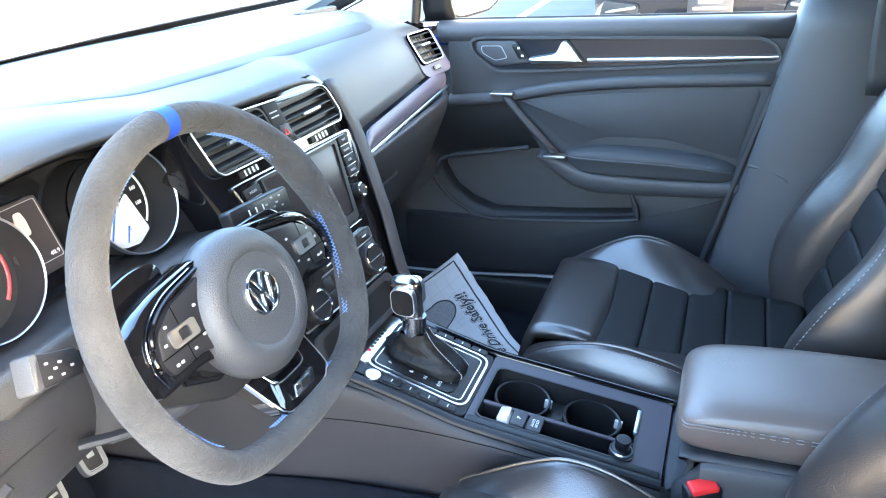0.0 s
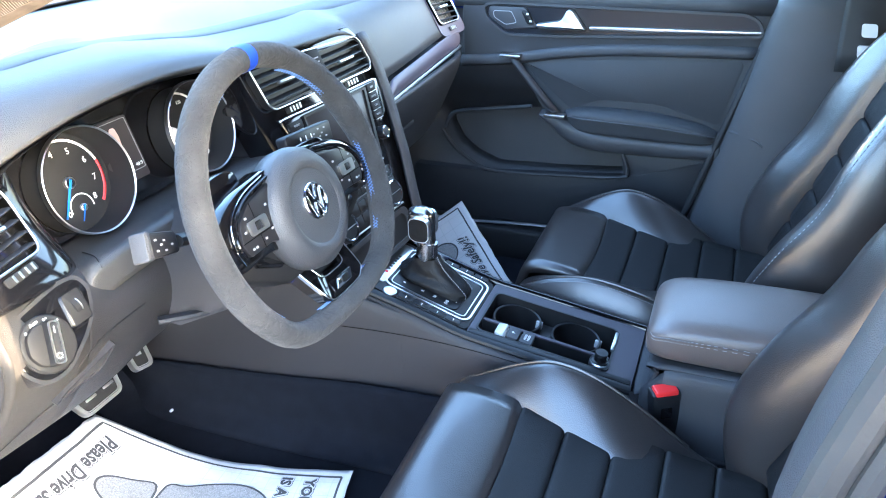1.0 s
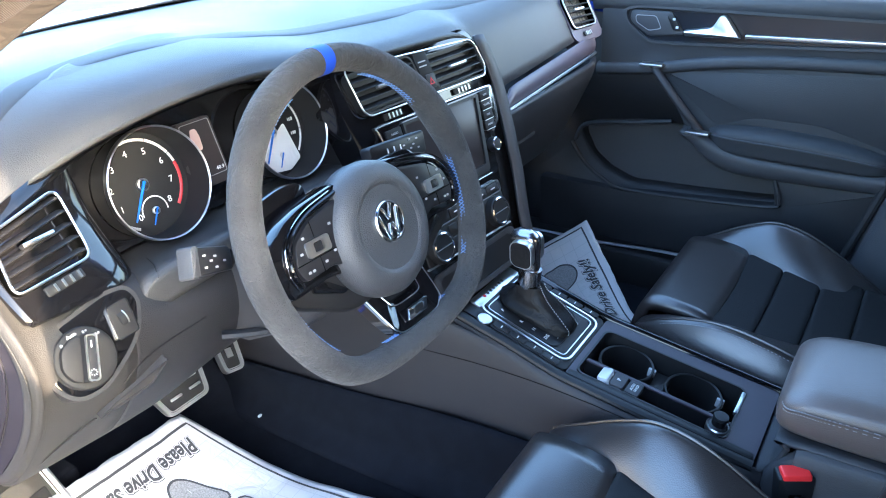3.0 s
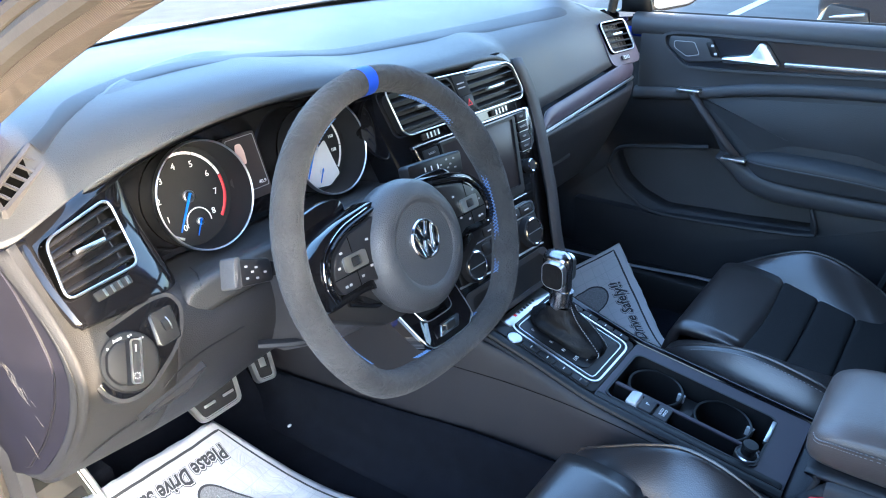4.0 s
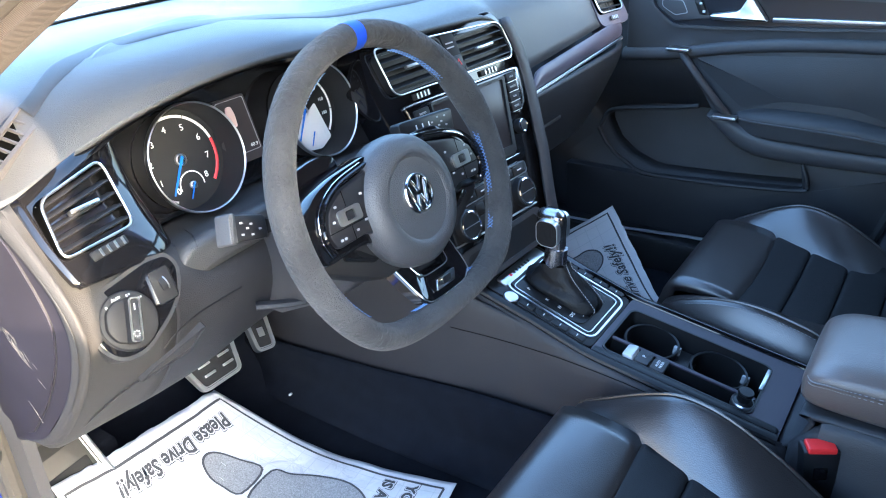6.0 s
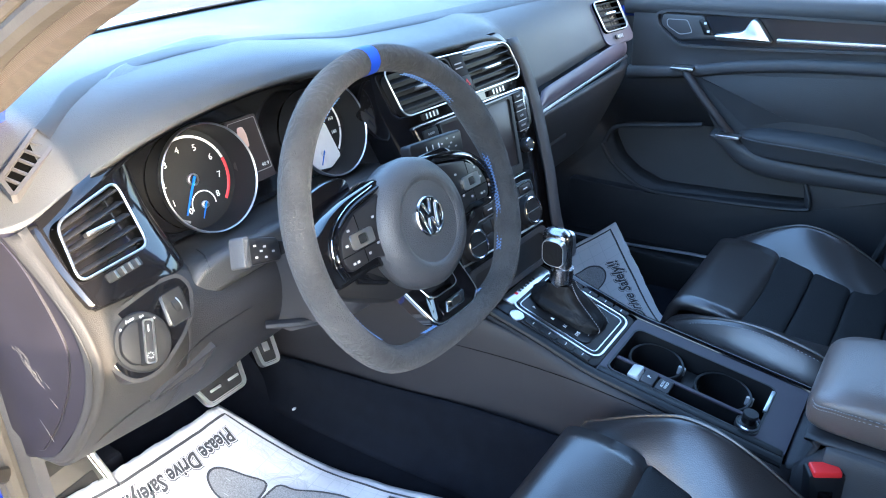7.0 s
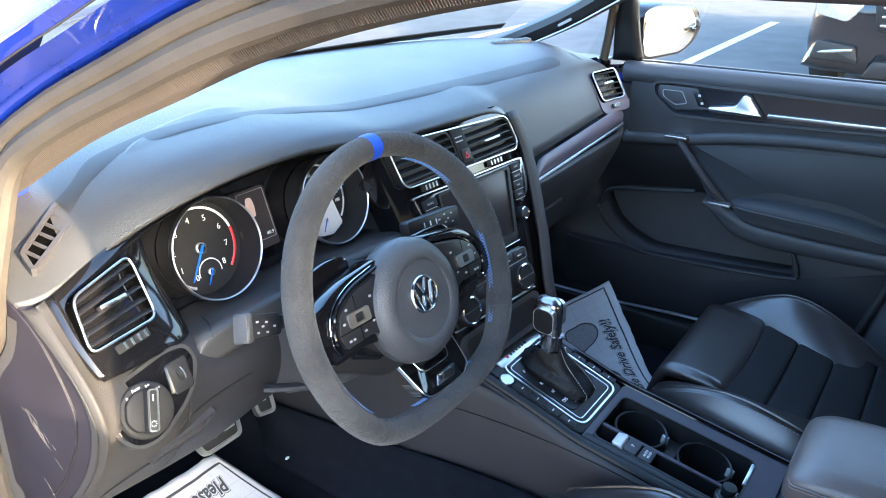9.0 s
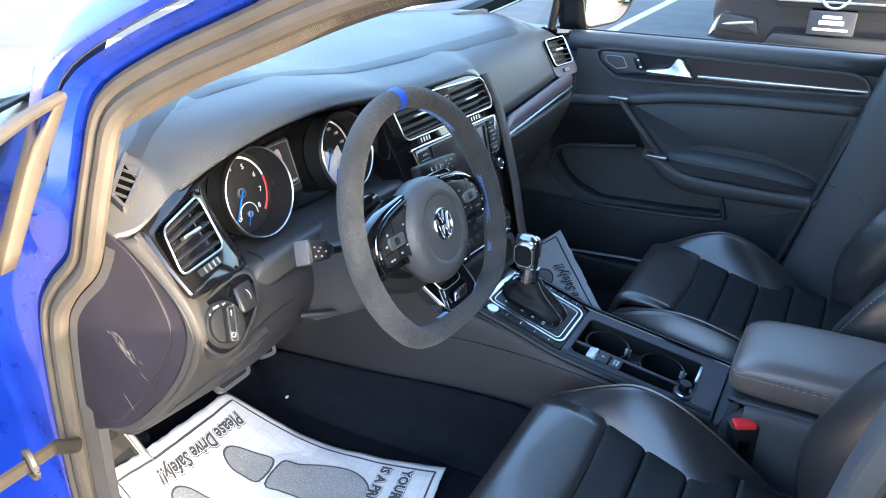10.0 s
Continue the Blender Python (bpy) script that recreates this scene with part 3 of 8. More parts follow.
# soft pad: rows across the car, each from the windscreen to the pad's lower edge, as (y, z)
PADROWS = {
    -0.7215: [(0.50, 0.726), (0.42, 0.724), (0.36, 0.716), (0.31, 0.707), (0.265, 0.699), (0.232, 0.690)],
    -0.69: [(0.56, 0.738), (0.44, 0.742), (0.36, 0.733), (0.290, 0.717), (0.250, 0.703), (0.222, 0.694)],
    -0.62: [(0.62, 0.748), (0.48, 0.760), (0.37, 0.752), (0.30, 0.737), (0.262, 0.724), (0.240, 0.706)],
    -0.54: [(0.68, 0.751), (0.52, 0.770), (0.39, 0.776), (0.30, 0.766), (0.255, 0.748), (0.236, 0.727)],
    -0.44: [(0.74, 0.751), (0.56, 0.772), (0.41, 0.783), (0.30, 0.777), (0.25, 0.762), (0.232, 0.742)],
    -0.33: [(0.79, 0.750), (0.58, 0.771), (0.42, 0.784), (0.30, 0.778), (0.245, 0.764), (0.226, 0.747)],
    -0.23: [(0.815, 0.748), (0.60, 0.766), (0.43, 0.775), (0.30, 0.768), (0.235, 0.757), (0.212, 0.741)],
    -0.14: [(0.825, 0.746), (0.60, 0.760), (0.43, 0.765), (0.30, 0.757), (0.225, 0.745), (0.203, 0.730)],
    0.0: [(0.83, 0.745), (0.60, 0.758), (0.43, 0.762), (0.30, 0.754), (0.225, 0.740), (0.199, 0.724)],
    0.10: [(0.828, 0.745), (0.60, 0.758), (0.43, 0.762), (0.30, 0.754), (0.226, 0.738), (0.196, 0.716)],
    0.150: [(0.824, 0.745), (0.60, 0.758), (0.43, 0.762), (0.30, 0.752), (0.228, 0.728), (0.191, 0.690)],
    0.185: [(0.820, 0.745), (0.60, 0.758), (0.43, 0.761), (0.30, 0.750), (0.225, 0.715), (0.176, 0.612)],
    0.25: [(0.810, 0.745), (0.60, 0.758), (0.43, 0.760), (0.30, 0.750), (0.225, 0.710), (0.178, 0.606)],
    0.40: [(0.765, 0.745), (0.58, 0.758), (0.43, 0.760), (0.31, 0.750), (0.232, 0.710), (0.182, 0.612)],
    0.54: [(0.69, 0.745), (0.54, 0.757), (0.42, 0.757), (0.31, 0.746), (0.240, 0.708), (0.187, 0.618)],
    0.62: [(0.62, 0.745), (0.50, 0.752), (0.41, 0.750), (0.32, 0.736), (0.245, 0.704), (0.188, 0.622)],
    0.68: [(0.56, 0.738), (0.46, 0.742), (0.39, 0.735), (0.31, 0.718), (0.236, 0.690), (0.180, 0.624)],
    0.705: [(0.53, 0.725), (0.45, 0.728), (0.39, 0.722), (0.32, 0.705), (0.262, 0.680), (0.215, 0.624)],
}
bm = bmesh.new()
skin(bm, [[(x, y, z) for y, z in row] for x, row in PADROWS.items()], 5, 6)
thick(part("dash_pad", bm, PAD, dash, "soft grained dark grey dash pad"), 0.012)


def pad_z(x, y):
    """Height of the soft pad at a place."""
    xs = list(PADROWS)
    i = max(0, min(len(xs) - 2, sum(1 for q in xs if q <= x) - 1))

    def along(row):
        fine = spline([(0, p, q) for p, q in row], 8)
        for a, b in zip(fine, fine[1:]):
            if b.y <= y <= a.y:
                return lerp(b.z, a.z, (y - b.y) / max(1e-6, a.y - b.y))
        return fine[0].z if y > fine[0].y else fine[-1].z
    return lerp(along(PADROWS[xs[i]]), along(PADROWS[xs[i + 1]]), (x - xs[i]) / (xs[i + 1] - xs[i]))


# the hood over the dials swells up out of the pad, with a sloping shoulder behind it
CREST = [(-0.615, 0.262), (-0.57, 0.296), (-0.51, 0.336), (-0.455, 0.366), (-0.39, 0.388), (-0.33, 0.392), (-0.285, 0.372), (-0.262, 0.325), (-0.258, 0.265)]
FOOT = [(-0.632, 0.292), (-0.585, 0.328), (-0.52, 0.362), (-0.455, 0.397), (-0.37, 0.432), (-0.29, 0.452), (-0.225, 0.435), (-0.19, 0.37), (-0.185, 0.27)]
bm = bmesh.new()
rows = []
for n, ((cx, cy), (fx, fy)) in enumerate(zip(CREST, FOOT)):
    row = []
    env = min(1.0, n / 2.0, (len(CREST) - 1 - n) / 3.0)
    for k, lift in ((0.55, -0.003), (0.30, 0.0036), (0.12, 0.0070), (0.0, 0.0082)):
        x, y = lerp(cx, -0.42, k), lerp(cy, 0.262, k)
        row.append((x, y, pad_z(x, y) + (lift + 0.004) * env * 0.5 - 0.004))
    for k, lift in ((0.15, 0.0078), (0.80, 0.0014), (1.0, 0.0002), (1.5, -0.004)):
        x, y = lerp(cx, fx, k), lerp(cy, fy, k)
        row.append((x, y, pad_z(x, y) + (lift + 0.004) * env * 0.5 - 0.004))
    rows.append(row)
skin(bm, rows, 6, 3)
part("dial_hood", bm, PAD, dash, "soft hood swelling over the dials")
# darker flush band that runs along the top of the pad
BAND = [(-0.615, 0.302), (-0.59, 0.313), (-0.55, 0.326), (-0.50, 0.336), (-0.44, 0.340), (-0.36, 0.333), (-0.24, 0.315), (-0.13, 0.298), (0.05, 0.278), (0.25, 0.266), (0.45, 0.262), (0.60, 0.268)]
bm = bmesh.new()
rows = []
for x, y in BAND:
    w = 0.036 if x > -0.58 else 0.026
    rows.append([(x, y + d * w, pad_z(x, y + d * w) + up) for d, up in ((-0.14, -0.002), (0.0, 0.0008), (0.2, 0.0018), (0.5, 0.0022), (0.8, 0.0022), (1.0, 0.0016), (1.14, -0.002))])
skin(bm, rows, 6, 2)
part("pad_band", bm, PADBAND, dash, "smoother darker band across the dash pad")
# faces below the pad, from its lower edge down to the knees
LOWROWS = {
    -0.7205: [(0.232, 0.684), (0.186, 0.655), (0.146, 0.612), (0.147, 0.562), (0.194, 0.485), (0.292, 0.389), (0.38, 0.352)],
    -0.7175: [(0.222, 0.686), (0.176, 0.655), (0.136, 0.610), (0.137, 0.559), (0.186, 0.481), (0.286, 0.383), (0.38, 0.350)],
    -0.711: [(0.217, 0.688), (0.172, 0.654), (0.133, 0.607), (0.133, 0.555), (0.184, 0.476), (0.287, 0.377), (0.38, 0.347)],
    -0.697: [(0.220, 0.690), (0.186, 0.652), (0.156, 0.602), (0.145, 0.547), (0.197, 0.465), (0.306, 0.355), (0.40, 0.34)],
    -0.60: [(0.262, 0.700), (0.236, 0.635), (0.186, 0.594), (0.155, 0.540), (0.203, 0.445), (0.300, 0.352), (0.40, 0.34)],
    -0.57: [(0.290, 0.700), (0.280, 0.612), (0.195, 0.594), (0.164, 0.535), (0.200, 0.446), (0.290, 0.358), (0.40, 0.34)],
    -0.52: [(0.300, 0.700), (0.292, 0.566), (0.215, 0.566), (0.172, 0.53), (0.195, 0.45), (0.275, 0.370), (0.40, 0.35)],
    -0.44: [(0.300, 0.700), (0.292, 0.564), (0.215, 0.564), (0.180, 0.53), (0.190, 0.47), (0.250, 0.400), (0.40, 0.37)],
    -0.30: [(0.300, 0.700), (0.292, 0.564), (0.215, 0.564), (0.180, 0.53), (0.190, 0.47), (0.250, 0.400), (0.40, 0.37)],
    -0.19: [(0.300, 0.700), (0.285, 0.570), (0.212, 0.566), (0.172, 0.52), (0.175, 0.44), (0.240, 0.370), (0.40, 0.35)],
    -0.15: [(0.230, 0.700), (0.222, 0.630), (0.190, 0.58), (0.165, 0.52), (0.160, 0.44), (0.200, 0.340), (0.40, 0.33)],
}
bm = bmesh.new()
skin(bm, [[(x, y, z) for y, z in row] for x, row in LOWROWS.items() if x > -0.61], 5, 5)
thick(part("knee_panel", bm, DASHLOW, dash, "grained dark grey lower dash panel"), 0.010)
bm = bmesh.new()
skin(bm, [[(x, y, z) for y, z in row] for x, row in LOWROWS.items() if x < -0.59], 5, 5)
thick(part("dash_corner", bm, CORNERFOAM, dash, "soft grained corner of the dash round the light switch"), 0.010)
# left end cap
endf = F((-0.7200, 0, 0), (0, -1, 0), (0, 0, 1))
bm = bmesh.new()
prism(bm, soft([(-0.46, 0.70), (-0.30, 0.700), (-0.232, 0.690), (-0.186, 0.659), (-0.143, 0.612), (-0.144, 0.562), (-0.192, 0.483), (-0.290, 0.388), (-0.38, 0.345), (-0.46, 0.40)], 0.02, 4), endf, -0.012, 0.0, 0.002)
part("dash_end", bm, COVERGREY, dash)
COVER = [(-0.40, 0.70), (-0.252, 0.696), (-0.201, 0.667), (-0.174, 0.617), (-0.163, 0.583), (-0.185, 0.532), (-0.240, 0.460), (-0.317, 0.383), (-0.357, 0.378), (-0.40, 0.40)]
bm = bmesh.new()
prism(bm, soft(COVER, 0.03, 5), endf, -0.002, 0.0005)
part("cover_gap", bm, BLACK, dash)
bm = bmesh.new()
prism(bm, inset(soft(COVER, 0.03, 5), 0.0015), endf, -0.012, 0.0022, 0.0016)
cover = part("fuse_cover", bm, COVERGREY, dash, "scuffed dark fuse box cover on the dash end")
rs = random.Random(3)
for k in range(46):
    u = rs.gauss(0.5, 0.25)
    y, z = lerp(0.281, 0.246, u) + rs.gauss(0, 0.005), lerp(0.546, 0.504, u) + rs.gauss(0, 0.005)
    if k < 4:
        y, z = lerp(0.283, 0.274, k / 3), lerp(0.444, 0.428, k / 3)
    bm = bmesh.new()
    a, l, w = radians(rs.gauss(-52, 14)), rs.uniform(0.004, 0.018), rs.uniform(0.00012, 0.00042)
    prism(bm, soft([(-l / 2, 0), (0, -w), (l / 2, 0), (0, w)], 0.003, 2), endf @ Matrix.Translation((-y, z, 0)) @ Matrix.Rotation(a, 4, "Z"), 0.0020, 0.0025)
    part("scuff", bm, SCUFF, cover)

# passenger decor strip, chrome line and glove box
def decor_pt(x, v, lift=0.0):
    """On the passenger decor strip: v from 0 (top) to 1 (bottom)."""
    k = (x - 0.20) / 0.48
    y = 0.170 + 0.012 * k + (0.035 * max(0, k - 0.9) * 10 if k > 0.9 else 0)
    top, bot = 0.600 + 0.022 * k, 0.566 + 0.018 * k
    return Vector((x, y - 0.006 * v - lift, lerp(top, bot, v)))


bm = bmesh.new()
rows = []
for i in range(25):
    x = lerp(0.195, 0.695, i / 24)
    v0 = max(0.0, 0.75 - i * 0.35)
    rows.append([decor_pt(x, lerp(v0, 1.0, v), 0.006 * math.sin(math.pi * v) + 0.001) for v in (0, 0.2, 0.5, 0.8, 1.0)])
skin(bm, rows, 1, 2)
thick(part("decor_strip", bm, TRIMGREY, dash, "satin grey decor strip"), 0.008)
bm = bmesh.new()
tube(bm, [decor_pt(lerp(0.195, 0.695, i / 24), 1.08, 0.003) for i in range(25)], 0.0032, 8)
part("chrome_line", bm, SATIN, dash, "thin bright chrome line")
bm = bmesh.new()
skin(bm, [[(x, 0.166 + d, 0.562), (x, 0.172 + d, 0.53), (x, 0.195 + d, 0.48), (x, 0.225 + d, 0.42), (x, 0.265 + d, 0.36), (x, 0.33, 0.325), (x, 0.45, 0.32)]
          for x, d in ((0.185, 0.0), (0.30, 0.0), (0.50, 0.006), (0.62, 0.012), (0.69, 0.04))], 4, 4)
thick(part("glove_box", bm, DOORLOW, dash, "dark plastic glove box door"), 0.01)
bm = bmesh.new()
gf = F((0.30, 0.1945, 0.475), (1, 0.01, 0), (0, 0.45, 0.9))
prism(bm, rr(0.14, 0.022, 0.008), gf, 0.0, 0.006, 0.002)
part("glove_box_latch", bm, BLACK, dash)


def vent(w, h, m, parent, slats=5, skew=0.0):
    """An air vent: dark box, slats and a silver thumb tab. The frame m looks out of it."""
    sh = lambda pts: [(x + skew * y, y) for x, y in pts]
    bm = bmesh.new()
    ring(bm, sh(rr(w + 0.003, h + 0.003, 0.013)), sh(rr(w - 0.004, h - 0.004, 0.010)), m, -0.014, -0.001)
    prism(bm, sh(rr(w - 0.002, h - 0.002, 0.01)), m, -0.0155, -0.0135)
    v = part("air_vent", bm, BLACK, parent)
    for k in range(slats):
        y = lerp(-h / 2, h / 2, (k + 0.75) / (slats + 0.5))
        ww = w - 0.006
        bm = bmesh.new()
        g = m @ Matrix.Translation((skew * y, y, -0.006)) @ Matrix.Rotation(radians(28), 4, "X")
        box(bm, -ww / 2, ww / 2, -0.006, 0.006, -0.0009, 0.0009, 0.0006, g @ Matrix.Rotation(radians(90), 4, "X"))
        part("slat", bm, BLACK, v)
        bm = bmesh.new()
        tube(bm, [g @ Vector((-ww / 2, 0, 0.0058)), g @ Vector((ww / 2, 0, 0.0058))], 0.0009, 6)
        part("slat_edge", bm, SLATGREY, v)
    bm = bmesh.new()
    box(bm, -w * 0.18, w * 0.18, -0.0022, 0.0022, -0.003, 0.004, 0.0012, m @ Matrix.Translation((0, h * 0.03, 0)))
    part("thumb_tab", bm, SATIN, v, "silver vent thumb tab")
    return v


def quad_vent(q, m, parent, slats=5, r=0.012):
    """An air vent inside a skewed outline q (lower left, lower right, upper right, upper left) of the frame m."""
    ol = soft(q, r, 5)
    p = [Vector((x, y, 0)) for x, y in q]

    def at(u, v):
        return p[0].lerp(p[1], u).lerp(p[3].lerp(p[2], u), v)
    bm = bmesh.new()
    ring(bm, inset(ol, -0.0015), inset(ol, 0.001), m, -0.030, -0.001)
    prism(bm, ol, m, -0.032, -0.029)
    v = part("air_vent", bm, VOID, parent)
    bm = bmesh.new()
    tube(bm, [m @ Vector((x, y, 0.0006)) for x, y in ol], 0.0015, 8, True)
    part("vent_frame", bm, SATIN, v, "slim chrome vent frame")
    for k in range(7):
        bm = bmesh.new()
        a, b = at((k + 0.8) / 7.6, 0.04), at((k + 0.8) / 7.6, 0.96)
        tube(bm, [m @ (a + Vector((0, 0, -0.016))), m @ (b + Vector((0, 0, -0.016)))], 0.0010, 6, flat=4.0, up=m.to_3x3().col[0])
        part("vane", bm, BLACK, v)
    for k in range(slats):
        t = (k + 0.62) / (slats + 0.24)
        a, b = at(0.025, t), at(0.975, t)
        bm = bmesh.new()
        d = (b - a).normalized()
        up = Vector((-d.y, d.x, 0))
        rows = [[m @ (e + up * (o * 0.0048) + Vector((0, 0, z))) for o, z in ((0.0, 0.0008), (0.45, -0.0010), (1.0, -0.0085), (0.9, -0.0095), (0.2, -0.0025), (-0.25, -0.0008))] for e in (a, a.lerp(b, 0.5), b)]
        skin(bm, rows, 1, 1, True, True)
        part("slat", bm, SLATGREY, v)
    bm = bmesh.new()
    c = at(0.5, 0.56)
    g = m @ Matrix.Translation(c) @ Matrix.Rotation(math.atan2((p[1] - p[0]).y, (p[1] - p[0]).x), 4, "Z")
    box(bm, -0.018, 0.018, -0.0022, 0.0022, -0.003, 0.0045, 0.0012, g)
    part("thumb_tab", bm, SATIN, v, "silver vent thumb tab")
    return v


def wheel_roller(m, parent, w=0.034):
    bm = bmesh.new()
    prism(bm, rr(w, 0.010, 0.002), m, 0, 0.003, 0.001)
    r = part("vent_roller", bm, BLACK, parent)
    for k in range(4):
        bm = bmesh.new()
        box(bm, -0.0012, 0.0012, -0.004, 0.004, 0.003, 0.0042, 0, m @ Matrix.Translation((lerp(-w * 0.25, w * 0.38, k / 3), 0, 0)))
        part("rib", bm, SATIN, r)
    return r


# left vent panel: one gloss skin from the vent to the dials
LV = F((-0.641, 0.2035, 0.663), (0.967, 0.254, 0.02), (0.05, 0.52, 0.85))
bm = bmesh.new()
skin(bm, [[(-0.699, 0.218, 0.690), (-0.700, 0.184, 0.655), (-0.694, 0.1560, 0.620), (-0.690, 0.156, 0.611)],
          [(-0.640, 0.234, 0.704), (-0.640, 0.202, 0.660), (-0.640, 0.1660, 0.612), (-0.640, 0.167, 0.603)],
          [(-0.595, 0.248, 0.714), (-0.592, 0.220, 0.660), (-0.585, 0.180, 0.604), (-0.585, 0.182, 0.596)],
          [(-0.570, 0.252, 0.720), (-0.566, 0.236, 0.660), (-0.560, 0.200, 0.601), (-0.560, 0.203, 0.594)],
          [(-0.561, 0.272, 0.720), (-0.556, 0.262, 0.660), (-0.550, 0.240, 0.600), (-0.550, 0.244, 0.594)],
          [(-0.553, 0.292, 0.720), (-0.548, 0.290, 0.660), (-0.545, 0.286, 0.600), (-0.545, 0.286, 0.594)]], 5, 4)
thick(part("vent_panel", bm, GLOSS, dash, "piano black panel round the driver vent"), 0.006)
quad_vent([(-0.0575, -0.0305), (0.0335, -0.0365), (0.0470, 0.0365), (-0.0400, 0.0270)], LV @ Matrix.Translation((0, 0, 0.008)), dash)
wheel_roller(LV @ Matrix.Translation((-0.007, -0.0435, 0.004)) @ Matrix.Rotation(radians(-3), 4, "Z"), dash, 0.046)
# right vent, set in the pad
RV = F((0.606, 0.2090, 0.664), (0.988, -0.13, -0.02), (-0.05, 0.52, 0.85))
quad_vent([(-0.0445, -0.031), (0.0455, -0.031), (0.0475, 0.039), (-0.0475, 0.039)], RV @ Matrix.Translation((0, 0, 0.010)), dash)
bm = bmesh.new()
ring(bm, rr(0.116, 0.102, 0.018, 4, 0.006, -0.009), rr(0.093, 0.073, 0.010, 4, 0, 0.004), RV, -0.03, 0.0045)
part("vent_bezel", bm, TRIMGREY, dash, "satin grey bezel round the passenger vent")
wheel_roller(RV @ Matrix.Translation((0.0, -0.046, 0.007)), dash, 0.028)
# side window demister outlet on the left shoulder of the dash
DF = F((-0.644, 0.297, 0.7285), (0.79, 0.56, 0.26), (-0.25, 0.90, 0.28))
DO = soft([(-0.066, -0.013), (0.033, -0.018), (0.048, 0.007), (-0.045, 0.006)], 0.004, 3)
bm = bmesh.new()
ring(bm, inset(DO, -0.0035), inset(DO, 0.0012), DF, -0.014, 0.0055)
dv = part("demister_outlet", bm, PLASTIC, dash, "framed side window demister outlet")
bm = bmesh.new()
prism(bm, DO, DF, -0.012, 0.0022)
part("outlet_well", bm, VOID, dv)
for k in range(6):
    x = -0.046 + 0.0160 * k
    bm = bmesh.new()
    prism(bm, soft([(-0.0055, -0.0145 - 0.0006 * k), (-0.0010, -0.0145 - 0.0006 * k), (0.0075, 0.0065), (0.0030, 0.0065)], 0.001, 2), DF @ Matrix.Translation((x, 0, 0)), 0.001, 0.0042, 0.001)
    part("slat", bm, PLASTIC, dv)
DR = F((0.55, 0.43, 0.758), (0.9, -0.35, 0), (0.35, 0.9, 0))
bm = bmesh.new()
prism(bm, rr(0.11, 0.024, 0.008), DR, -0.01, 0.004, 0.002)
dv = part("demister_outlet", bm, PLASTIC, dash)
for k in range(7):
    bm = bmesh.new()
    prism(bm, rr(0.010, 0.016, 0.002), DR @ Matrix.Translation((-0.045 + 0.015 * k, 0, 0)), 0.003, 0.0048)
    part("slot", bm, BLACK, dv)

# instrument cluster behind the wheel
CL = F((-0.366, 0.272, 0.648), (1, -0.01, 0), (0, 0.24, 0.97))
bm = bmesh.new()
prism(bm, soft([(-0.20, -0.062), (0.228, -0.062), (0.228, 0.060), (0.12, 0.085), (0.0, 0.092), (-0.12, 0.082), (-0.20, 0.050)], 0.02), CL, -0.03, -0.011)
cluster = part("instrument_binnacle", bm, GLOSS, dash, "black instrument cluster with two round dials")
# hood lining between the pad's lip and the dials
bm = bmesh.new()
lipline = [(-0.60, 0.230, 0.706), (-0.54, 0.236, 0.722), (-0.44, 0.232, 0.737), (-0.33, 0.226, 0.742), (-0.23, 0.214, 0.736), (-0.15, 0.205, 0.724)]
skin(bm, [[(x, y - 0.001, z), (x, y + 0.025, z - 0.006), (x, 0.285, z - 0.020)] for x, y, z in lipline], 5, 3)
part("cluster_hood", bm, GLOSS, dash)


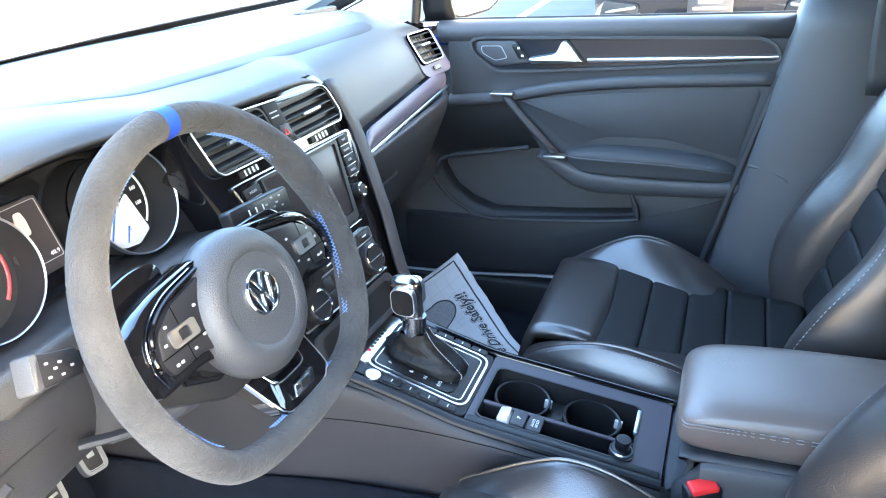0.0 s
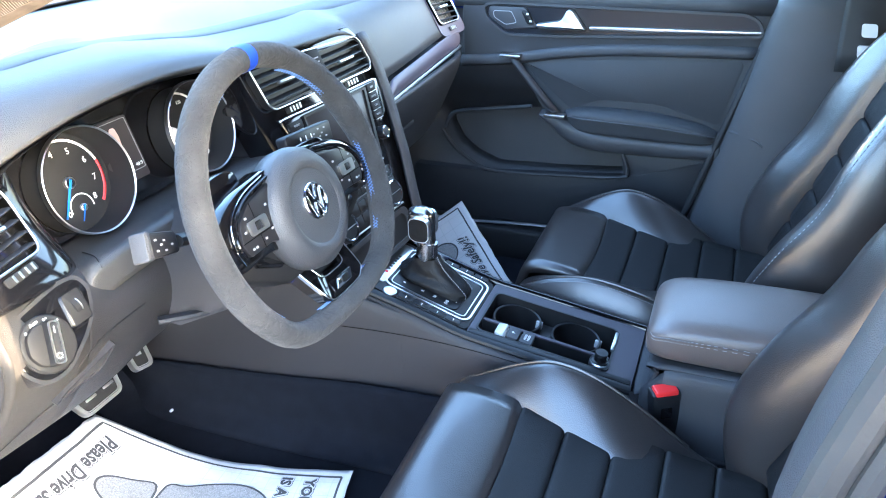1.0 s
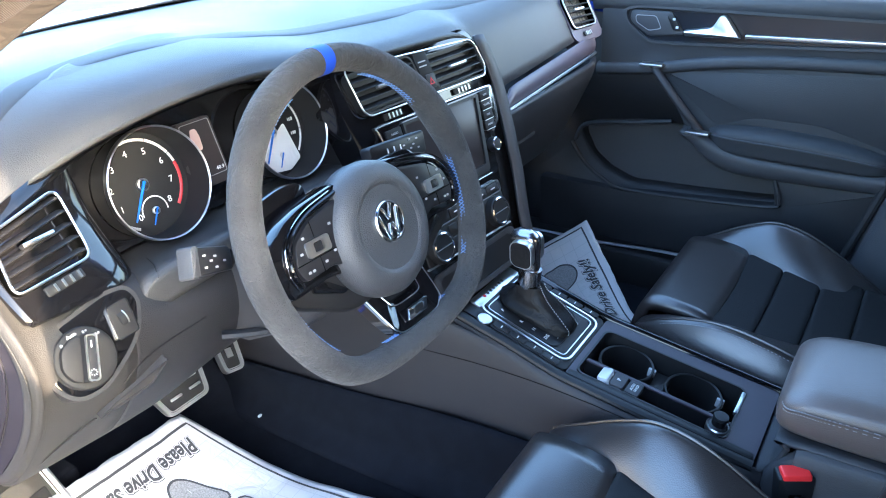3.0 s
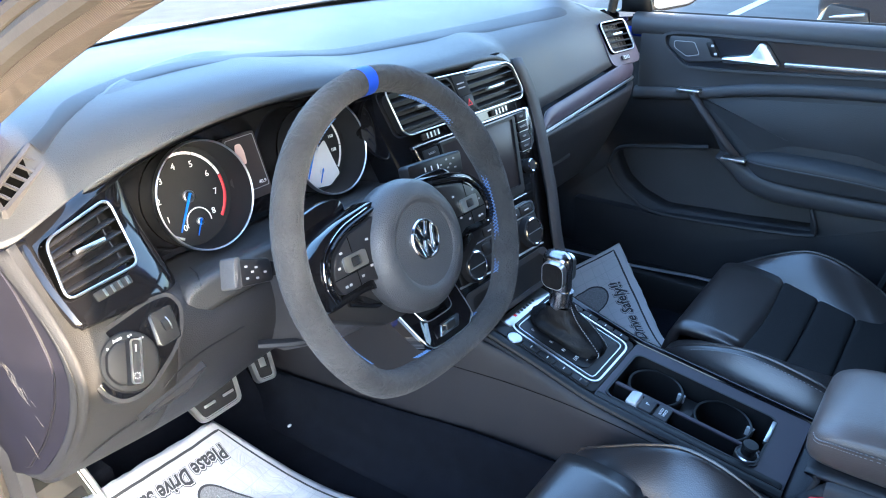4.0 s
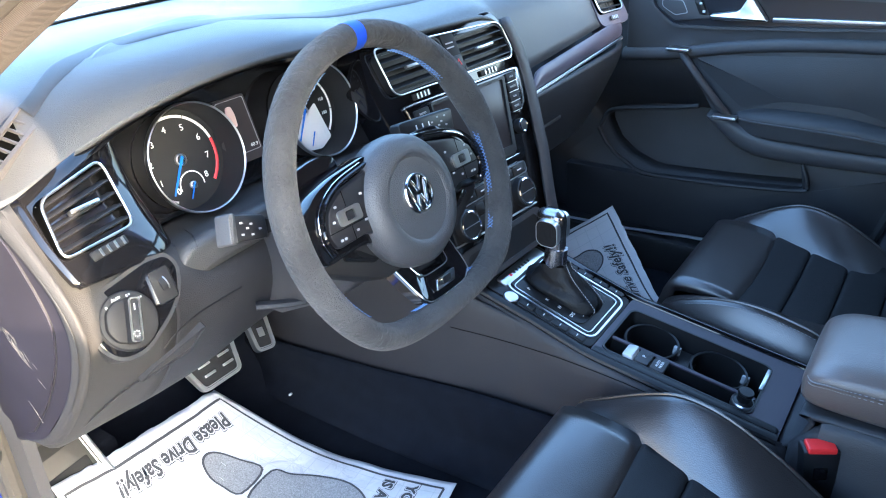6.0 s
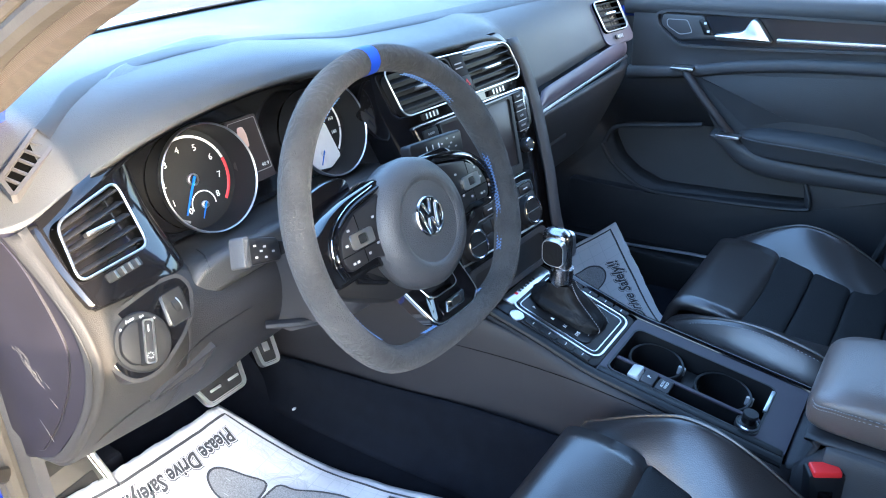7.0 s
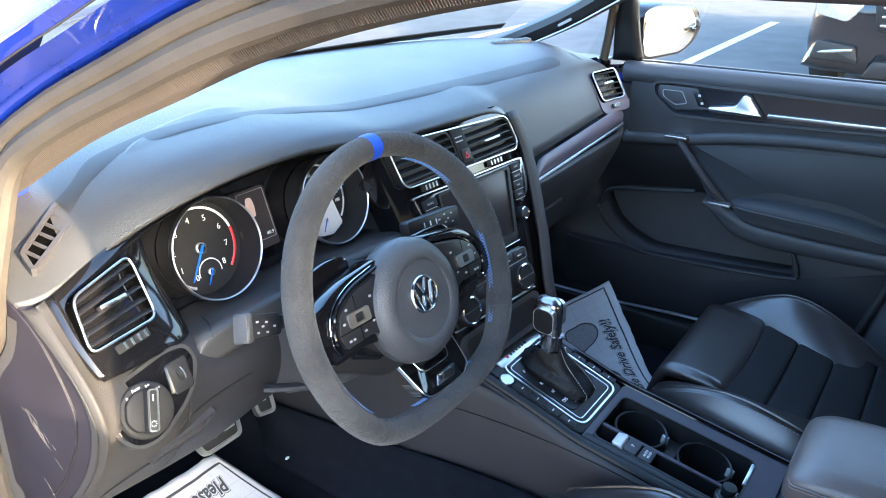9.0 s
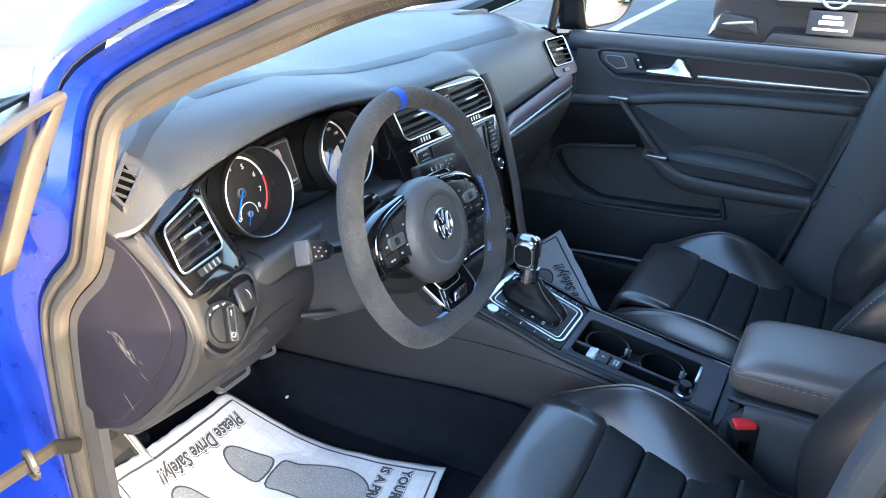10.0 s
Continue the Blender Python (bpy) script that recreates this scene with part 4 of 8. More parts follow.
def dial(cx, numbers, red, name):
    m = CL @ Matrix.Translation((cx, 0.0, -0.009))
    bm = bmesh.new()
    lathe(bm, [(0.0638, 0.042), (0.0643, 0.0436), (0.0652, 0.0443), (0.0661, 0.0436), (0.0664, 0.036)], m, 64, False)
    d = part(name, bm, SATIN, cluster, "silver ringed round dial")
    bm = bmesh.new()
    lathe(bm, [(0.0615, 0.0), (0.0615, 0.001)], m, 48)
    part("dial_face", bm, SMOKE, d)
    bm = bmesh.new()
    lathe(bm, [(0.0615, 0.0005), (0.0638, 0.0425)], m, 64, False)
    part("dial_wall", bm, SMOKE, d)

    def arc(r0, r1, a0, a1, material, z=0.0014, nm="scale_arc"):
        bm = bmesh.new()
        n = max(2, int(abs(a1 - a0) / 6))
        vs = [[bm.verts.new(m @ Vector((r * math.cos(radians(lerp(a0, a1, i / n))), r * math.sin(radians(lerp(a0, a1, i / n))), z))) for r in (r0, r1)] for i in range(n + 1)]
        for a, b in zip(vs, vs[1:]):
            bm.faces.new((a[0], a[1], b[1], b[0]))
        thick(part(nm, bm, material, d), 0.0006)
    lo, hi = 245, -45
    n_seg = 8
    for k in range(n_seg):
        a0, a1 = lerp(lo, hi, k / n_seg), lerp(lo, hi, (k + 1) / n_seg) + 1.2
        if k / n_seg < red - 0.01:
            arc(0.0512, 0.0545, a0, max(a1, lerp(lo, hi, red) + 1.2), GREYPRINT if k < 2 else WHITE)
    if red < 1:
        arc(0.0506, 0.0548, lerp(lo, hi, red), hi, REDPRINT)
    for k, s in enumerate(numbers):
        a = radians(lerp(lo, hi, k / (len(numbers) - 1)))
        r = 0.0395
        text(s, 0.0112 if len(s) < 2 else 0.0070, m @ Matrix.Translation((r * math.cos(a), r * math.sin(a), 0.0012)), WHITE, d, "numeral")
    # small gauge with its own needle
    g = Matrix.Translation((0.0045, -0.034, 0))
    bm = bmesh.new()
    n = 18
    vs = [[bm.verts.new(m @ g @ Vector((r * math.cos(radians(lerp(190, -10, i / n))), r * math.sin(radians(lerp(190, -10, i / n))), 0.0013))) for r in (0.0165, 0.018)] for i in range(n + 1)]
    for a, b in zip(vs, vs[1:]):
        bm.faces.new((a[0], a[1], b[1], b[0]))
    thick(part("small_scale", bm, WHITE, d), 0.0004)
    for where, ang, ln, nm in ((Matrix(), 236, 0.046, "needle"), (g, 238, 0.018, "small_needle")):
        bm = bmesh.new()
        w = ln * 0.028 + 0.0004
        prism(bm, [(-0.004, -w), (ln, -w * 0.5), (ln, w * 0.5), (-0.004, w)], m @ where @ Matrix.Rotation(radians(ang), 4, "Z"), 0.004, 0.0052)
        part(nm, bm, NEEDLE, d, "blue pointer")
        bm = bmesh.new()
        rad = 0.0075 if nm == "needle" else 0.0045
        lathe(bm, [(rad, 0.001), (rad, 0.0045), (rad * 0.8, 0.005), (rad * 0.78, 0.003)], m @ where, 24, False)
        part("needle_hub", bm, SATIN, d)
    return d


dial(-0.104, ["0", "1", "2", "3", "4", "5", "6", "7", "8"], 6.4 / 8, "tachometer")
dial(0.108, ["0", "20", "40", "60", "80", "100", "120", "140", "160", "180", "200"], 1.0, "speedometer")
# middle display with the little car picture
bm = bmesh.new()
DC = CL @ Matrix.Translation((-0.015, 0.003, 0)) @ Matrix.Diagonal((0.86, 0.80, 1, 1))
prism(bm, soft([(-0.034, -0.045), (0.034, -0.045), (0.030, 0.062), (-0.028, 0.062)], 0.004), DC, -0.012, 0.001)
disp = part("driver_display", bm, SCREEN, cluster, "small dark driver display")
bm = bmesh.new()
ring(bm, soft([(-0.031, -0.030), (0.031, -0.030), (0.027, 0.058), (-0.025, 0.058)], 0.003), soft([(-0.0302, -0.0292), (0.0302, -0.0292), (0.0262, 0.0572), (-0.0242, 0.0572)], 0.003), DC, 0.001, 0.0015)
part("display_border", bm, GREYPRINT, disp)
bm = bmesh.new()
prism(bm, soft([(-0.007, -0.012), (0.007, -0.012), (0.008, 0.008), (0.005, 0.022), (-0.005, 0.022), (-0.008, 0.008)], 0.004), DC @ Matrix.Translation((-0.005, 0.026, 0)), 0.001, 0.002)
part("car_symbol", bm, mat("pale screen print", (0.62, 0.45, 0.42), 0.5, vary=0.05), disp, "pale car picture")
bm = bmesh.new()
prism(bm, soft([(-0.016, 0.004), (-0.009, 0.008), (-0.009, 0.013), (-0.016, 0.010)], 0.001), DC @ Matrix.Translation((-0.005, 0.026, 0)), 0.001, 0.0018)
part("open_door_symbol", bm, RED, disp, "red open door mark")
text("40.9", 0.0085, DC @ Matrix.Translation((0.020, -0.0215, 0.0018)), WHITE, disp)
# pale patch on the speedometer that stands in for a bright reflection
bm = bmesh.new()
prism(bm, soft([(-0.036, -0.040), (-0.012, -0.054), (0.0125, -0.0575), (0.036, -0.046), (0.023, 0.008), (0.002, -0.004), (-0.022, 0.012), (-0.040, 0.004)], 0.004), CL @ Matrix.Translation((0.108, 0.0, -0.009)), 0.0030, 0.0036)
part("dial_reflection", bm, PAPER, cluster, "pale patch painted as a reflection on the dial")
# glossy strips either side of the dials
for s, x in ((-1, -0.200),):
    bm = bmesh.new()
    skin(bm, [[(CL @ Vector((x + s * a, y, b))) for a, b in ((0, -0.002), (0.006, 0.016), (0.018, 0.024), (0.030, 0.030))] for y in (-0.066, -0.02, 0.03, 0.058)], 4, 4)
    thick(part("gloss_flank", bm, GLOSS, dash), 0.004)
# ledge below the dials
bm = bmesh.new()
skin(bm, [[(x, 0.292, 0.572 - d), (x, 0.235, 0.579 - d), (x, 0.200, 0.588 - d), (x, 0.187, 0.590 - d), (x, 0.180, 0.587 - d), (x, 0.177, 0.579 - d), (x, 0.178, 0.550 - d)] for x, d in ((-0.565, 0.012), (-0.53, 0), (-0.36, -0.004), (-0.2, 0), (-0.16, 0.004))], 4, 4)
thick(part("column_ledge", bm, PAD, dash, "soft grey ledge below the dials"), 0.01)

# light switch panel
LS = F((-0.641, 0.1525, 0.567), (0.985, 0.05, 0.06), (0.02, 0.44, 0.895))
LSO = soft([(-0.0400, 0.0290), (0.0329, 0.0350), (0.0544, 0.0305), (0.0590, 0.0153), (0.0453, -0.0094), (0.0238, -0.0235), (-0.016, -0.0405), (-0.0427, -0.0360), (-0.0545, -0.0140), (-0.0505, 0.0094)], 0.012, 4)
bm = bmesh.new()
prism(bm, LSO, LS, -0.02, 0.0012, 0.001)
lp = part("light_switch_panel", bm, GLOSS, dash, "piano black light switch panel")
bm = bmesh.new()
ring(bm, inset(LSO, -0.004), LSO, LS, -0.02, 0.0006)
part("switch_surround", bm, DASHLOW, dash)
K = LS @ Matrix.Translation((-0.018, -0.006, 0.0012))
bm = bmesh.new()
lathe(bm, [(0.0305, 0), (0.0305, 0.004), (0.0295, 0.0055), (0.0285, 0.006), (0.022, 0.0052)], K, 44)
knob = part("light_switch", bm, SMOKE, lp, "dark rotary light switch")
bm = bmesh.new()
lathe(bm, [(0.0305, 0.002), (0.0311, 0.0035), (0.0306, 0.0048)], K, 44, False)
part("switch_rim", bm, SILVER, lp, "fine silver rim")
GR = K @ Matrix.Translation((-0.004, 0.001, 0)) @ Matrix.Rotation(radians(-28), 4, "Z")
bm = bmesh.new()
prism(bm, soft([(-0.021, -0.010), (-0.010, -0.022), (0.004, -0.022), (0.004, 0.022), (-0.010, 0.022), (-0.021, 0.010)], 0.006), GR, 0.004, 0.010, 0.004)
part("dish", bm, SMOKE, knob)
bm = bmesh.new()
prism(bm, rr(0.013, 0.046, 0.004, 4, 0.004, 0), GR, 0.004, 0.018, 0.002)
part("grip", bm, SMOKE, knob)
bm = bmesh.new()
ring(bm, rr(0.0115, 0.0445, 0.0035, 4, 0.004, 0), rr(0.0085, 0.0415, 0.0025, 4, 0.004, 0), GR, 0.012, 0.0195)
part("grip_edge", bm, SATIN, knob, "silver edged grip")
bm = bmesh.new()
prism(bm, rr(0.0012, 0.007, 0.0005, 2, 0.004, 0.013), GR, 0.017, 0.0184)
part("pointer", bm, WHITE, knob)
bm = bmesh.new()
for q in range(8):
    a = math.pi * q / 4
    box(bm, 0.0022, 0.0036, -0.0004, 0.0004, 0.017, 0.0184, 0, GR @ Matrix.Translation((0.004, -0.014, 0)) @ Matrix.Rotation(a, 4, "Z"))
part("lamp_symbol", bm, WHITE, knob)
for s, a in (("0", 122), ("Auto", 92)):
    text(s, 0.0050, K @ Matrix.Translation((0.0255 * math.cos(radians(a)), 0.0255 * math.sin(radians(a)), 0.0062)), WHITE, lp, "switch_mark")
for a in (62, 34):
    for d in (-1, 1):
        bm = bmesh.new()
        prism(bm, rr(0.0020, 0.0030 if d < 0 else 0.0022, 0.0009), K @ Matrix.Translation((0.0255 * math.cos(radians(a)) + d * 0.0014, 0.0255 * math.sin(radians(a)), 0)), 0.0055, 0.0063)
        part("switch_mark", bm, GREYPRINT, lp)
D = LS @ Matrix.Translation((0.034, 0.006, 0.0012))
DO = soft([(-0.015, -0.017), (0.009, -0.018), (0.0145, 0.016), (-0.009, 0.017)], 0.003)
bm = bmesh.new()
prism(bm, DO, D, 0, 0.002, 0.0008)
dm = part("dimmer", bm, SMOKE, lp)
bm = bmesh.new()
ring(bm, inset(DO, -0.0008), DO, D, 0, 0.0028)
part("dimmer_rim", bm, SILVER, lp)
bm = bmesh.new()
lathe(bm, [(0.0085, -0.0048), (0.0105, -0.004), (0.0105, 0.004), (0.0085, 0.0048)], D @ F((0.001, 0.0, -0.0062), (0, 1, 0), (0, 0, 1)), 28)
part("thumb_wheel", bm, SMOKE, dm)
bm = bmesh.new()
tube(bm, [D @ Vector((0.0040, 0.0104 * math.cos(a), -0.0062 + 0.0108 * math.sin(a))) for a in [math.pi * k / 14 for k in range(3, 11)]], 0.0008, 6)
part("thumb_wheel_edge", bm, SATIN, dm)
# seams and the slim storage pull of the knee panel
PULL = F((-0.603, 0.1815, 0.4765), (1.0, -0.16, 0.20), (0.0, -0.46, 0.89))
PI = PULL.inverted()
PO = soft([tuple((PI @ Vector(q)).xy) for q in ((-0.642, 0.1938, 0.4627), (-0.579, 0.185, 0.4705), (-0.564, 0.1724, 0.4989), (-0.6278, 0.1852, 0.473))], 0.004, 3)
bm = bmesh.new()
prism(bm, PO, PULL, -0.012, 0.0030, 0.0008)
pull = part("storage_pull", bm, PLASTIC, dash, "dark recessed storage pull")
bm = bmesh.new()
ring(bm, inset(PO, -0.0022), PO, PULL, -0.012, 0.0050)
part("pull_lip", bm, DASHLOW, pull)
bm = bmesh.new()
tube(bm, spline([(-0.5144, 0.2362, 0.5802), (-0.528, 0.206, 0.5882), (-0.536, 0.190, 0.5905), (-0.5422, 0.1782, 0.5838)], 4), 0.0009, 5)
part("ledge_seam", bm, BLACK, dash)
bm = bmesh.new()
tube(bm, spline([(-0.4989, 0.1733, 0.5109), (-0.5345, 0.1698, 0.513), (-0.5688, 0.1657, 0.5141), (-0.6014, 0.1655, 0.5075), (-0.6150, 0.1720, 0.4940)], 6), 0.0010, 5)
part("panel_seam", bm, BLACK, dash)
bm = bmesh.new()
tube(bm, spline([(-0.650, 0.181, 0.468), (-0.668, 0.199, 0.452), (-0.684, 0.228, 0.425), (-0.694, 0.272, 0.385)], 6), 0.0012, 5)
part("panel_seam", bm, BLACK, dash)
# centre panel, turned a little to the driver
CS = F((0.006, 0.197, 0.690), (0.9975, -0.062, 0.0), (0.02, 0.33, 0.944))
STACK = soft([(-0.20, 0.036), (0.115, 0.036), (0.136, 0.018), (0.149, -0.05), (0.147, -0.124), (0.138, -0.19), (0.135, -0.225), (0.115, -0.30), (0.110, -0.36), (-0.16, -0.36), (-0.17, -0.2), (-0.205, -0.02)], 0.012, 4)
bm = bmesh.new()
prism(bm, STACK, CS, -0.05, 0.0, 0.0008)
stack = part("centre_panel", bm, GLOSS, dash, "piano black centre panel")
bm = bmesh.new()
skin(bm, [[CS @ Vector((x - 0.002, y, 0.003)), CS @ Vector((x + 0.008, y, 0.006)), CS @ Vector((x + 0.026, y - 0.004, 0.0)), CS @ Vector((x + 0.036, y - 0.004, -0.03)), CS @ Vector((x + 0.06, y, -0.08))]
          for x, y in ((0.134, 0.018), (0.149, -0.05), (0.147, -0.124), (0.138, -0.19), (0.133, -0.225), (0.112, -0.31), (0.108, -0.38))], 4, 4)
thick(part("panel_flank", bm, PLASTIC, dash, "grained grey side of the centre panel"), 0.006)
vent(0.126, 0.058, CS @ Matrix.Translation((0.058, -0.017, 0.014)), dash, 4, skew=-0.26)
vent(0.140, 0.060, CS @ Matrix.Translation((-0.108, -0.009, 0.014)), dash, 4, skew=-0.22)
VO = soft([(-0.188, 0.031), (0.106, 0.016), (0.118, 0.006), (0.129, -0.036), (0.120, -0.049), (-0.164, -0.043), (-0.176, -0.034)], 0.012, 4)
bm = bmesh.new()
tube(bm, [CS @ Vector((x, y, 0.0150)) for x, y in inset(VO, 0.0008)], 0.0014, 8, True)
part("vent_frame", bm, SATIN, stack, "slim chrome frame round both middle vents")
wheel_roller(CS @ Matrix.Translation((0.066, -0.0565, 0.001)), dash, 0.045)
wheel_roller(CS @ Matrix.Translation((-0.108, -0.0525, 0.001)), dash, 0.040)
HB = CS @ Matrix.Translation((-0.022, -0.012, 0.0))
bm = bmesh.new()
prism(bm, soft([(-0.020, 0.034), (0.012, 0.033), (0.022, -0.034), (-0.008, -0.032)], 0.003), HB, 0, 0.015, 0.001)
hb = part("hazard_panel", bm, SMOKE, stack, "grey hazard switch panel")
bm = bmesh.new()
prism(bm, rr(0.022, 0.022, 0.003), HB @ Matrix.Translation((0.004, -0.014, 0)), 0.014, 0.0175, 0.001)
hz = part("hazard_button", bm, BLACK, hb)
bm = bmesh.new()
ring(bm, [(-0.006, -0.005), (0.006, -0.005), (0, 0.006)], [(-0.0035, -0.0035), (0.0035, -0.0035), (0, 0.0032)], HB @ Matrix.Translation((0.004, -0.014, 0)), 0.0175, 0.018)
part("hazard_triangle", bm, REDPRINT, hz)
for k in range(2):
    bm = bmesh.new()
    box(bm, -0.010, 0.008, -0.001, 0.001, 0.015, 0.0155, 0, HB @ Matrix.Translation((-0.002, 0.018 - 0.007 * k, 0)))
    part("small_print", bm, GREYPRINT, hb)
# radio
RA = CS
bm = bmesh.new()
RP = soft([(-0.150, -0.064), (0.139, -0.070), (0.130, -0.130), (0.092, -0.142), (0.076, -0.200), (-0.12, -0.196), (-0.138, -0.130)], 0.006)
prism(bm, RP, CS, -0.004, 0.003, 0.002)
radio = part("radio", bm, GLOSS, stack, "infotainment unit, switched off")
bm = bmesh.new()
tube(bm, spline([CS @ Vector((x, y, 0.003)) for x, y in ((-0.130, -0.150), (-0.141, -0.105), (-0.151, -0.068), (-0.146, -0.062), (-0.05, -0.064), (0.06, -0.066), (0.132, -0.068), (0.1405, -0.074))], 6), 0.0022, 6)
frame_bar = part("radio_frame", bm, SILVER, radio, "satin silver radio frame")
bm = bmesh.new()
prism(bm, soft([(0.132, -0.066), (0.146, -0.070), (0.148, -0.085), (0.136, -0.128), (0.112, -0.144), (0.110, -0.139), (0.126, -0.124), (0.135, -0.088)], 0.003), CS, 0.0, 0.0055, 0.002)
part("frame_hook", bm, SILVER, radio, "broad silver end of the radio frame")
bm = bmesh.new()
prism(bm, soft([(-0.096, -0.073), (0.088, -0.077), (0.064, -0.186), (-0.096, -0.182)], 0.003), CS, 0.002, 0.0042, 0.001)
part("screen", bm, SCREEN, radio, "dark switched off touch screen")
bm = bmesh.new()
ring(bm, soft([(-0.100, -0.069), (0.096, -0.073), (0.070, -0.198), (-0.100, -0.190)], 0.003), soft([(-0.096, -0.073), (0.088, -0.077), (0.064, -0.186), (-0.096, -0.182)], 0.003), CS, 0.002, 0.0075)
part("screen_edge", bm, BLACK, radio)
for s in (-1, 1):
    for k, w in enumerate(("RADIO", "MEDIA", "PHONE", "VOICE") if s < 0 else ("NAV", "TRAFFIC", "CAR", "MENU")):
        b = CS @ Matrix.Translation(((0.1165 - 0.0028 * k) if s > 0 else (-0.121 + 0.002 * k), -0.079 - 0.0165 * k, 0.0))
        bm = bmesh.new()
        prism(bm, rr(0.027 if s > 0 else 0.034, 0.0150, 0.002), b, 0.002, 0.0058, 0.0012)
        bt = part("radio_button", bm, SMOKE, radio)
        text(w, 0.0050, b @ Matrix.Translation((0, 0, 0.006)), GREYPRINT, radio, "button_print")
        bm = bmesh.new()
        box(bm, -0.013, 0.013, -0.0084, -0.0077, 0.004, 0.0060, 0, b)
        part("button_line", bm, SATIN, radio)
for s in (-1, 1):
    kf = CS @ Matrix.Translation((0.102 if s > 0 else -0.128, -0.163, 0.0))
    bm = bmesh.new()
    lathe(bm, [(0.0125, 0.0), (0.0125, 0.010), (0.0115, 0.0125), (0.009, 0.013)], kf, 28)
    kn = part("radio_knob", bm, BLACK, stack, "round radio knob")
    bm = bmesh.new()
    lathe(bm, [(0.0085, 0.013), (0.0102, 0.0140), (0.0115, 0.0127)], kf, 28, False)
    part("knob_ring", bm, CHROME, kn)
bm = bmesh.new()
box(bm, -0.10, 0.078, -0.2065, -0.2045, 0.0, 0.004, 0.0008, CS)
part("silver_line", bm, SILVER, stack)
bm = bmesh.new()
box(bm, -0.09, 0.072, -0.203, -0.193, -0.001, 0.004, 0.002, CS)
part("media_slot", bm, BLACK, stack)
# climate control
CC = CS @ Matrix.Translation((-0.0255, -0.264, 0.0))
bm = bmesh.new()
prism(bm, rr(0.225, 0.062, 0.010), CC, -0.004, 0.003, 0.002)
cc = part("climate_panel", bm, BLACK, stack, "black climate control panel")
bm = bmesh.new()
ring(bm, rr(0.222, 0.021, 0.006, 4, 0, 0.034), rr(0.2185, 0.0175, 0.005, 4, 0, 0.034), CC, 0.0, 0.0045)
part("button_bar_rim", bm, SATIN, stack)
for k in range(6):
    bm = bmesh.new()
    prism(bm, rr(0.033, 0.016, 0.003), CC @ Matrix.Translation((-0.088 + 0.0352 * k, 0.034, 0)), 0.0, 0.005, 0.0015)
    part("climate_button", bm, BLACK, cc)
    bm = bmesh.new()
    box(bm, -0.006, 0.006, -0.001, 0.001, 0.005, 0.0054, 0, CC @ Matrix.Translation((-0.088 + 0.0352 * k, 0.034, 0)))
    part("small_print", bm, WHITE, cc)
for x in (-0.080, 0.080):
    g = CC @ Matrix.Translation((x, -0.004, 0))
    bm = bmesh.new()
    lathe(bm, [(0.027, 0.002), (0.026, 0.014), (0.024, 0.016), (0.021, 0.0155)], g, 36)
    cd = part("climate_dial", bm, BLACK, cc, "rotary temperature dial")
    bm = bmesh.new()
    lathe(bm, [(0.020, 0.0155), (0.0215, 0.0168), (0.0235, 0.0160)], g, 36, False)
    part("dial_ring", bm, CHROME, cd)
    bm = bmesh.new()
    box(bm, -0.018, 0.018, -0.0006, 0.0006, 0.0155, 0.0165, 0, g)
    part("dial_bar", bm, SATIN, cd)
for k in range(4):
    for j in range(2):
        bm = bmesh.new()
        prism(bm, rr(0.022, 0.018, 0.003), CC @ Matrix.Translation((-0.036 + 0.024 * k, 0.010 - 0.021 * j, 0)), 0.0, 0.005, 0.0015)
        part("climate_button", bm, BLACK, cc)
bm = bmesh.new()
prism(bm, rr(0.23, 0.003, 0.0012), CC @ Matrix.Translation((-0.003, -0.031, 0)) @ Matrix.Rotation(radians(-2), 4, 'Z'), 0, 0.004, 0.001)
part("chrome_line", bm, SATIN, stack)
# stowage box below, with an open dark recess
bm = bmesh.new()
ring(bm, rr(0.23, 0.062, 0.014, 4, 0.0, -0.072), rr(0.205, 0.045, 0.012, 4, 0.0, -0.072), CC, -0.002, 0.004)
part("stowage_rim", bm, PLASTIC, stack)
bm = bmesh.new()
prism(bm, rr(0.205, 0.045, 0.012, 4, 0.0, -0.072), CC, -0.001, 0.0006)
part("stowage_recess", bm, BLACK, stack)

# ---- steering wheel and column ----
WH = F((-0.364, 0.0, 0.615), (1, 0, 0), (0, 0.335, 0.942))     # z looks at the driver
wheel = thing("steering_wheel", (-0.364, 0.1, 0.58), "charcoal suede sport steering wheel with a blue top band", "steering wheel")
RIM_R, RIM_C = 0.1775, 0.0096


def rim_pt(a, extra=0.0):
    """The rim's centre line at an angle from the top, flattened below."""
    x, y = (RIM_R + extra) * math.sin(a), RIM_C + (RIM_R + extra) * math.cos(a)
    low, k = -0.107 - extra, 0.045
    if y < low:
        y = low - k * (1 - math.exp((y - low) / k))
    return Vector((x, y, -0.0128))


def rim_section(a, n=14, grow=0.0):
    """The rim's cross-section: thick, a little deeper than wide, with swollen thumb grips."""
    p = rim_pt(a)
    out = (rim_pt(a, 0.01) - p).normalized()
    grip = math.exp(-((abs(math.degrees(a)) - 68) / 16) ** 2) + 0.5 * math.exp(-((abs(math.degrees(a)) - 118) / 12) ** 2)
    w, d = 0.0155 + 0.0022 * grip + grow, 0.0180 + 0.0015 * grip + grow
    return [p + out * (w * math.cos(t) - 0.004 * grip * (1 if math.cos(t) < 0 else 0) * abs(math.cos(t))) + Vector((0, 0, d * math.sin(t))) for t in [2 * math.pi * k / n for k in range(n)]]


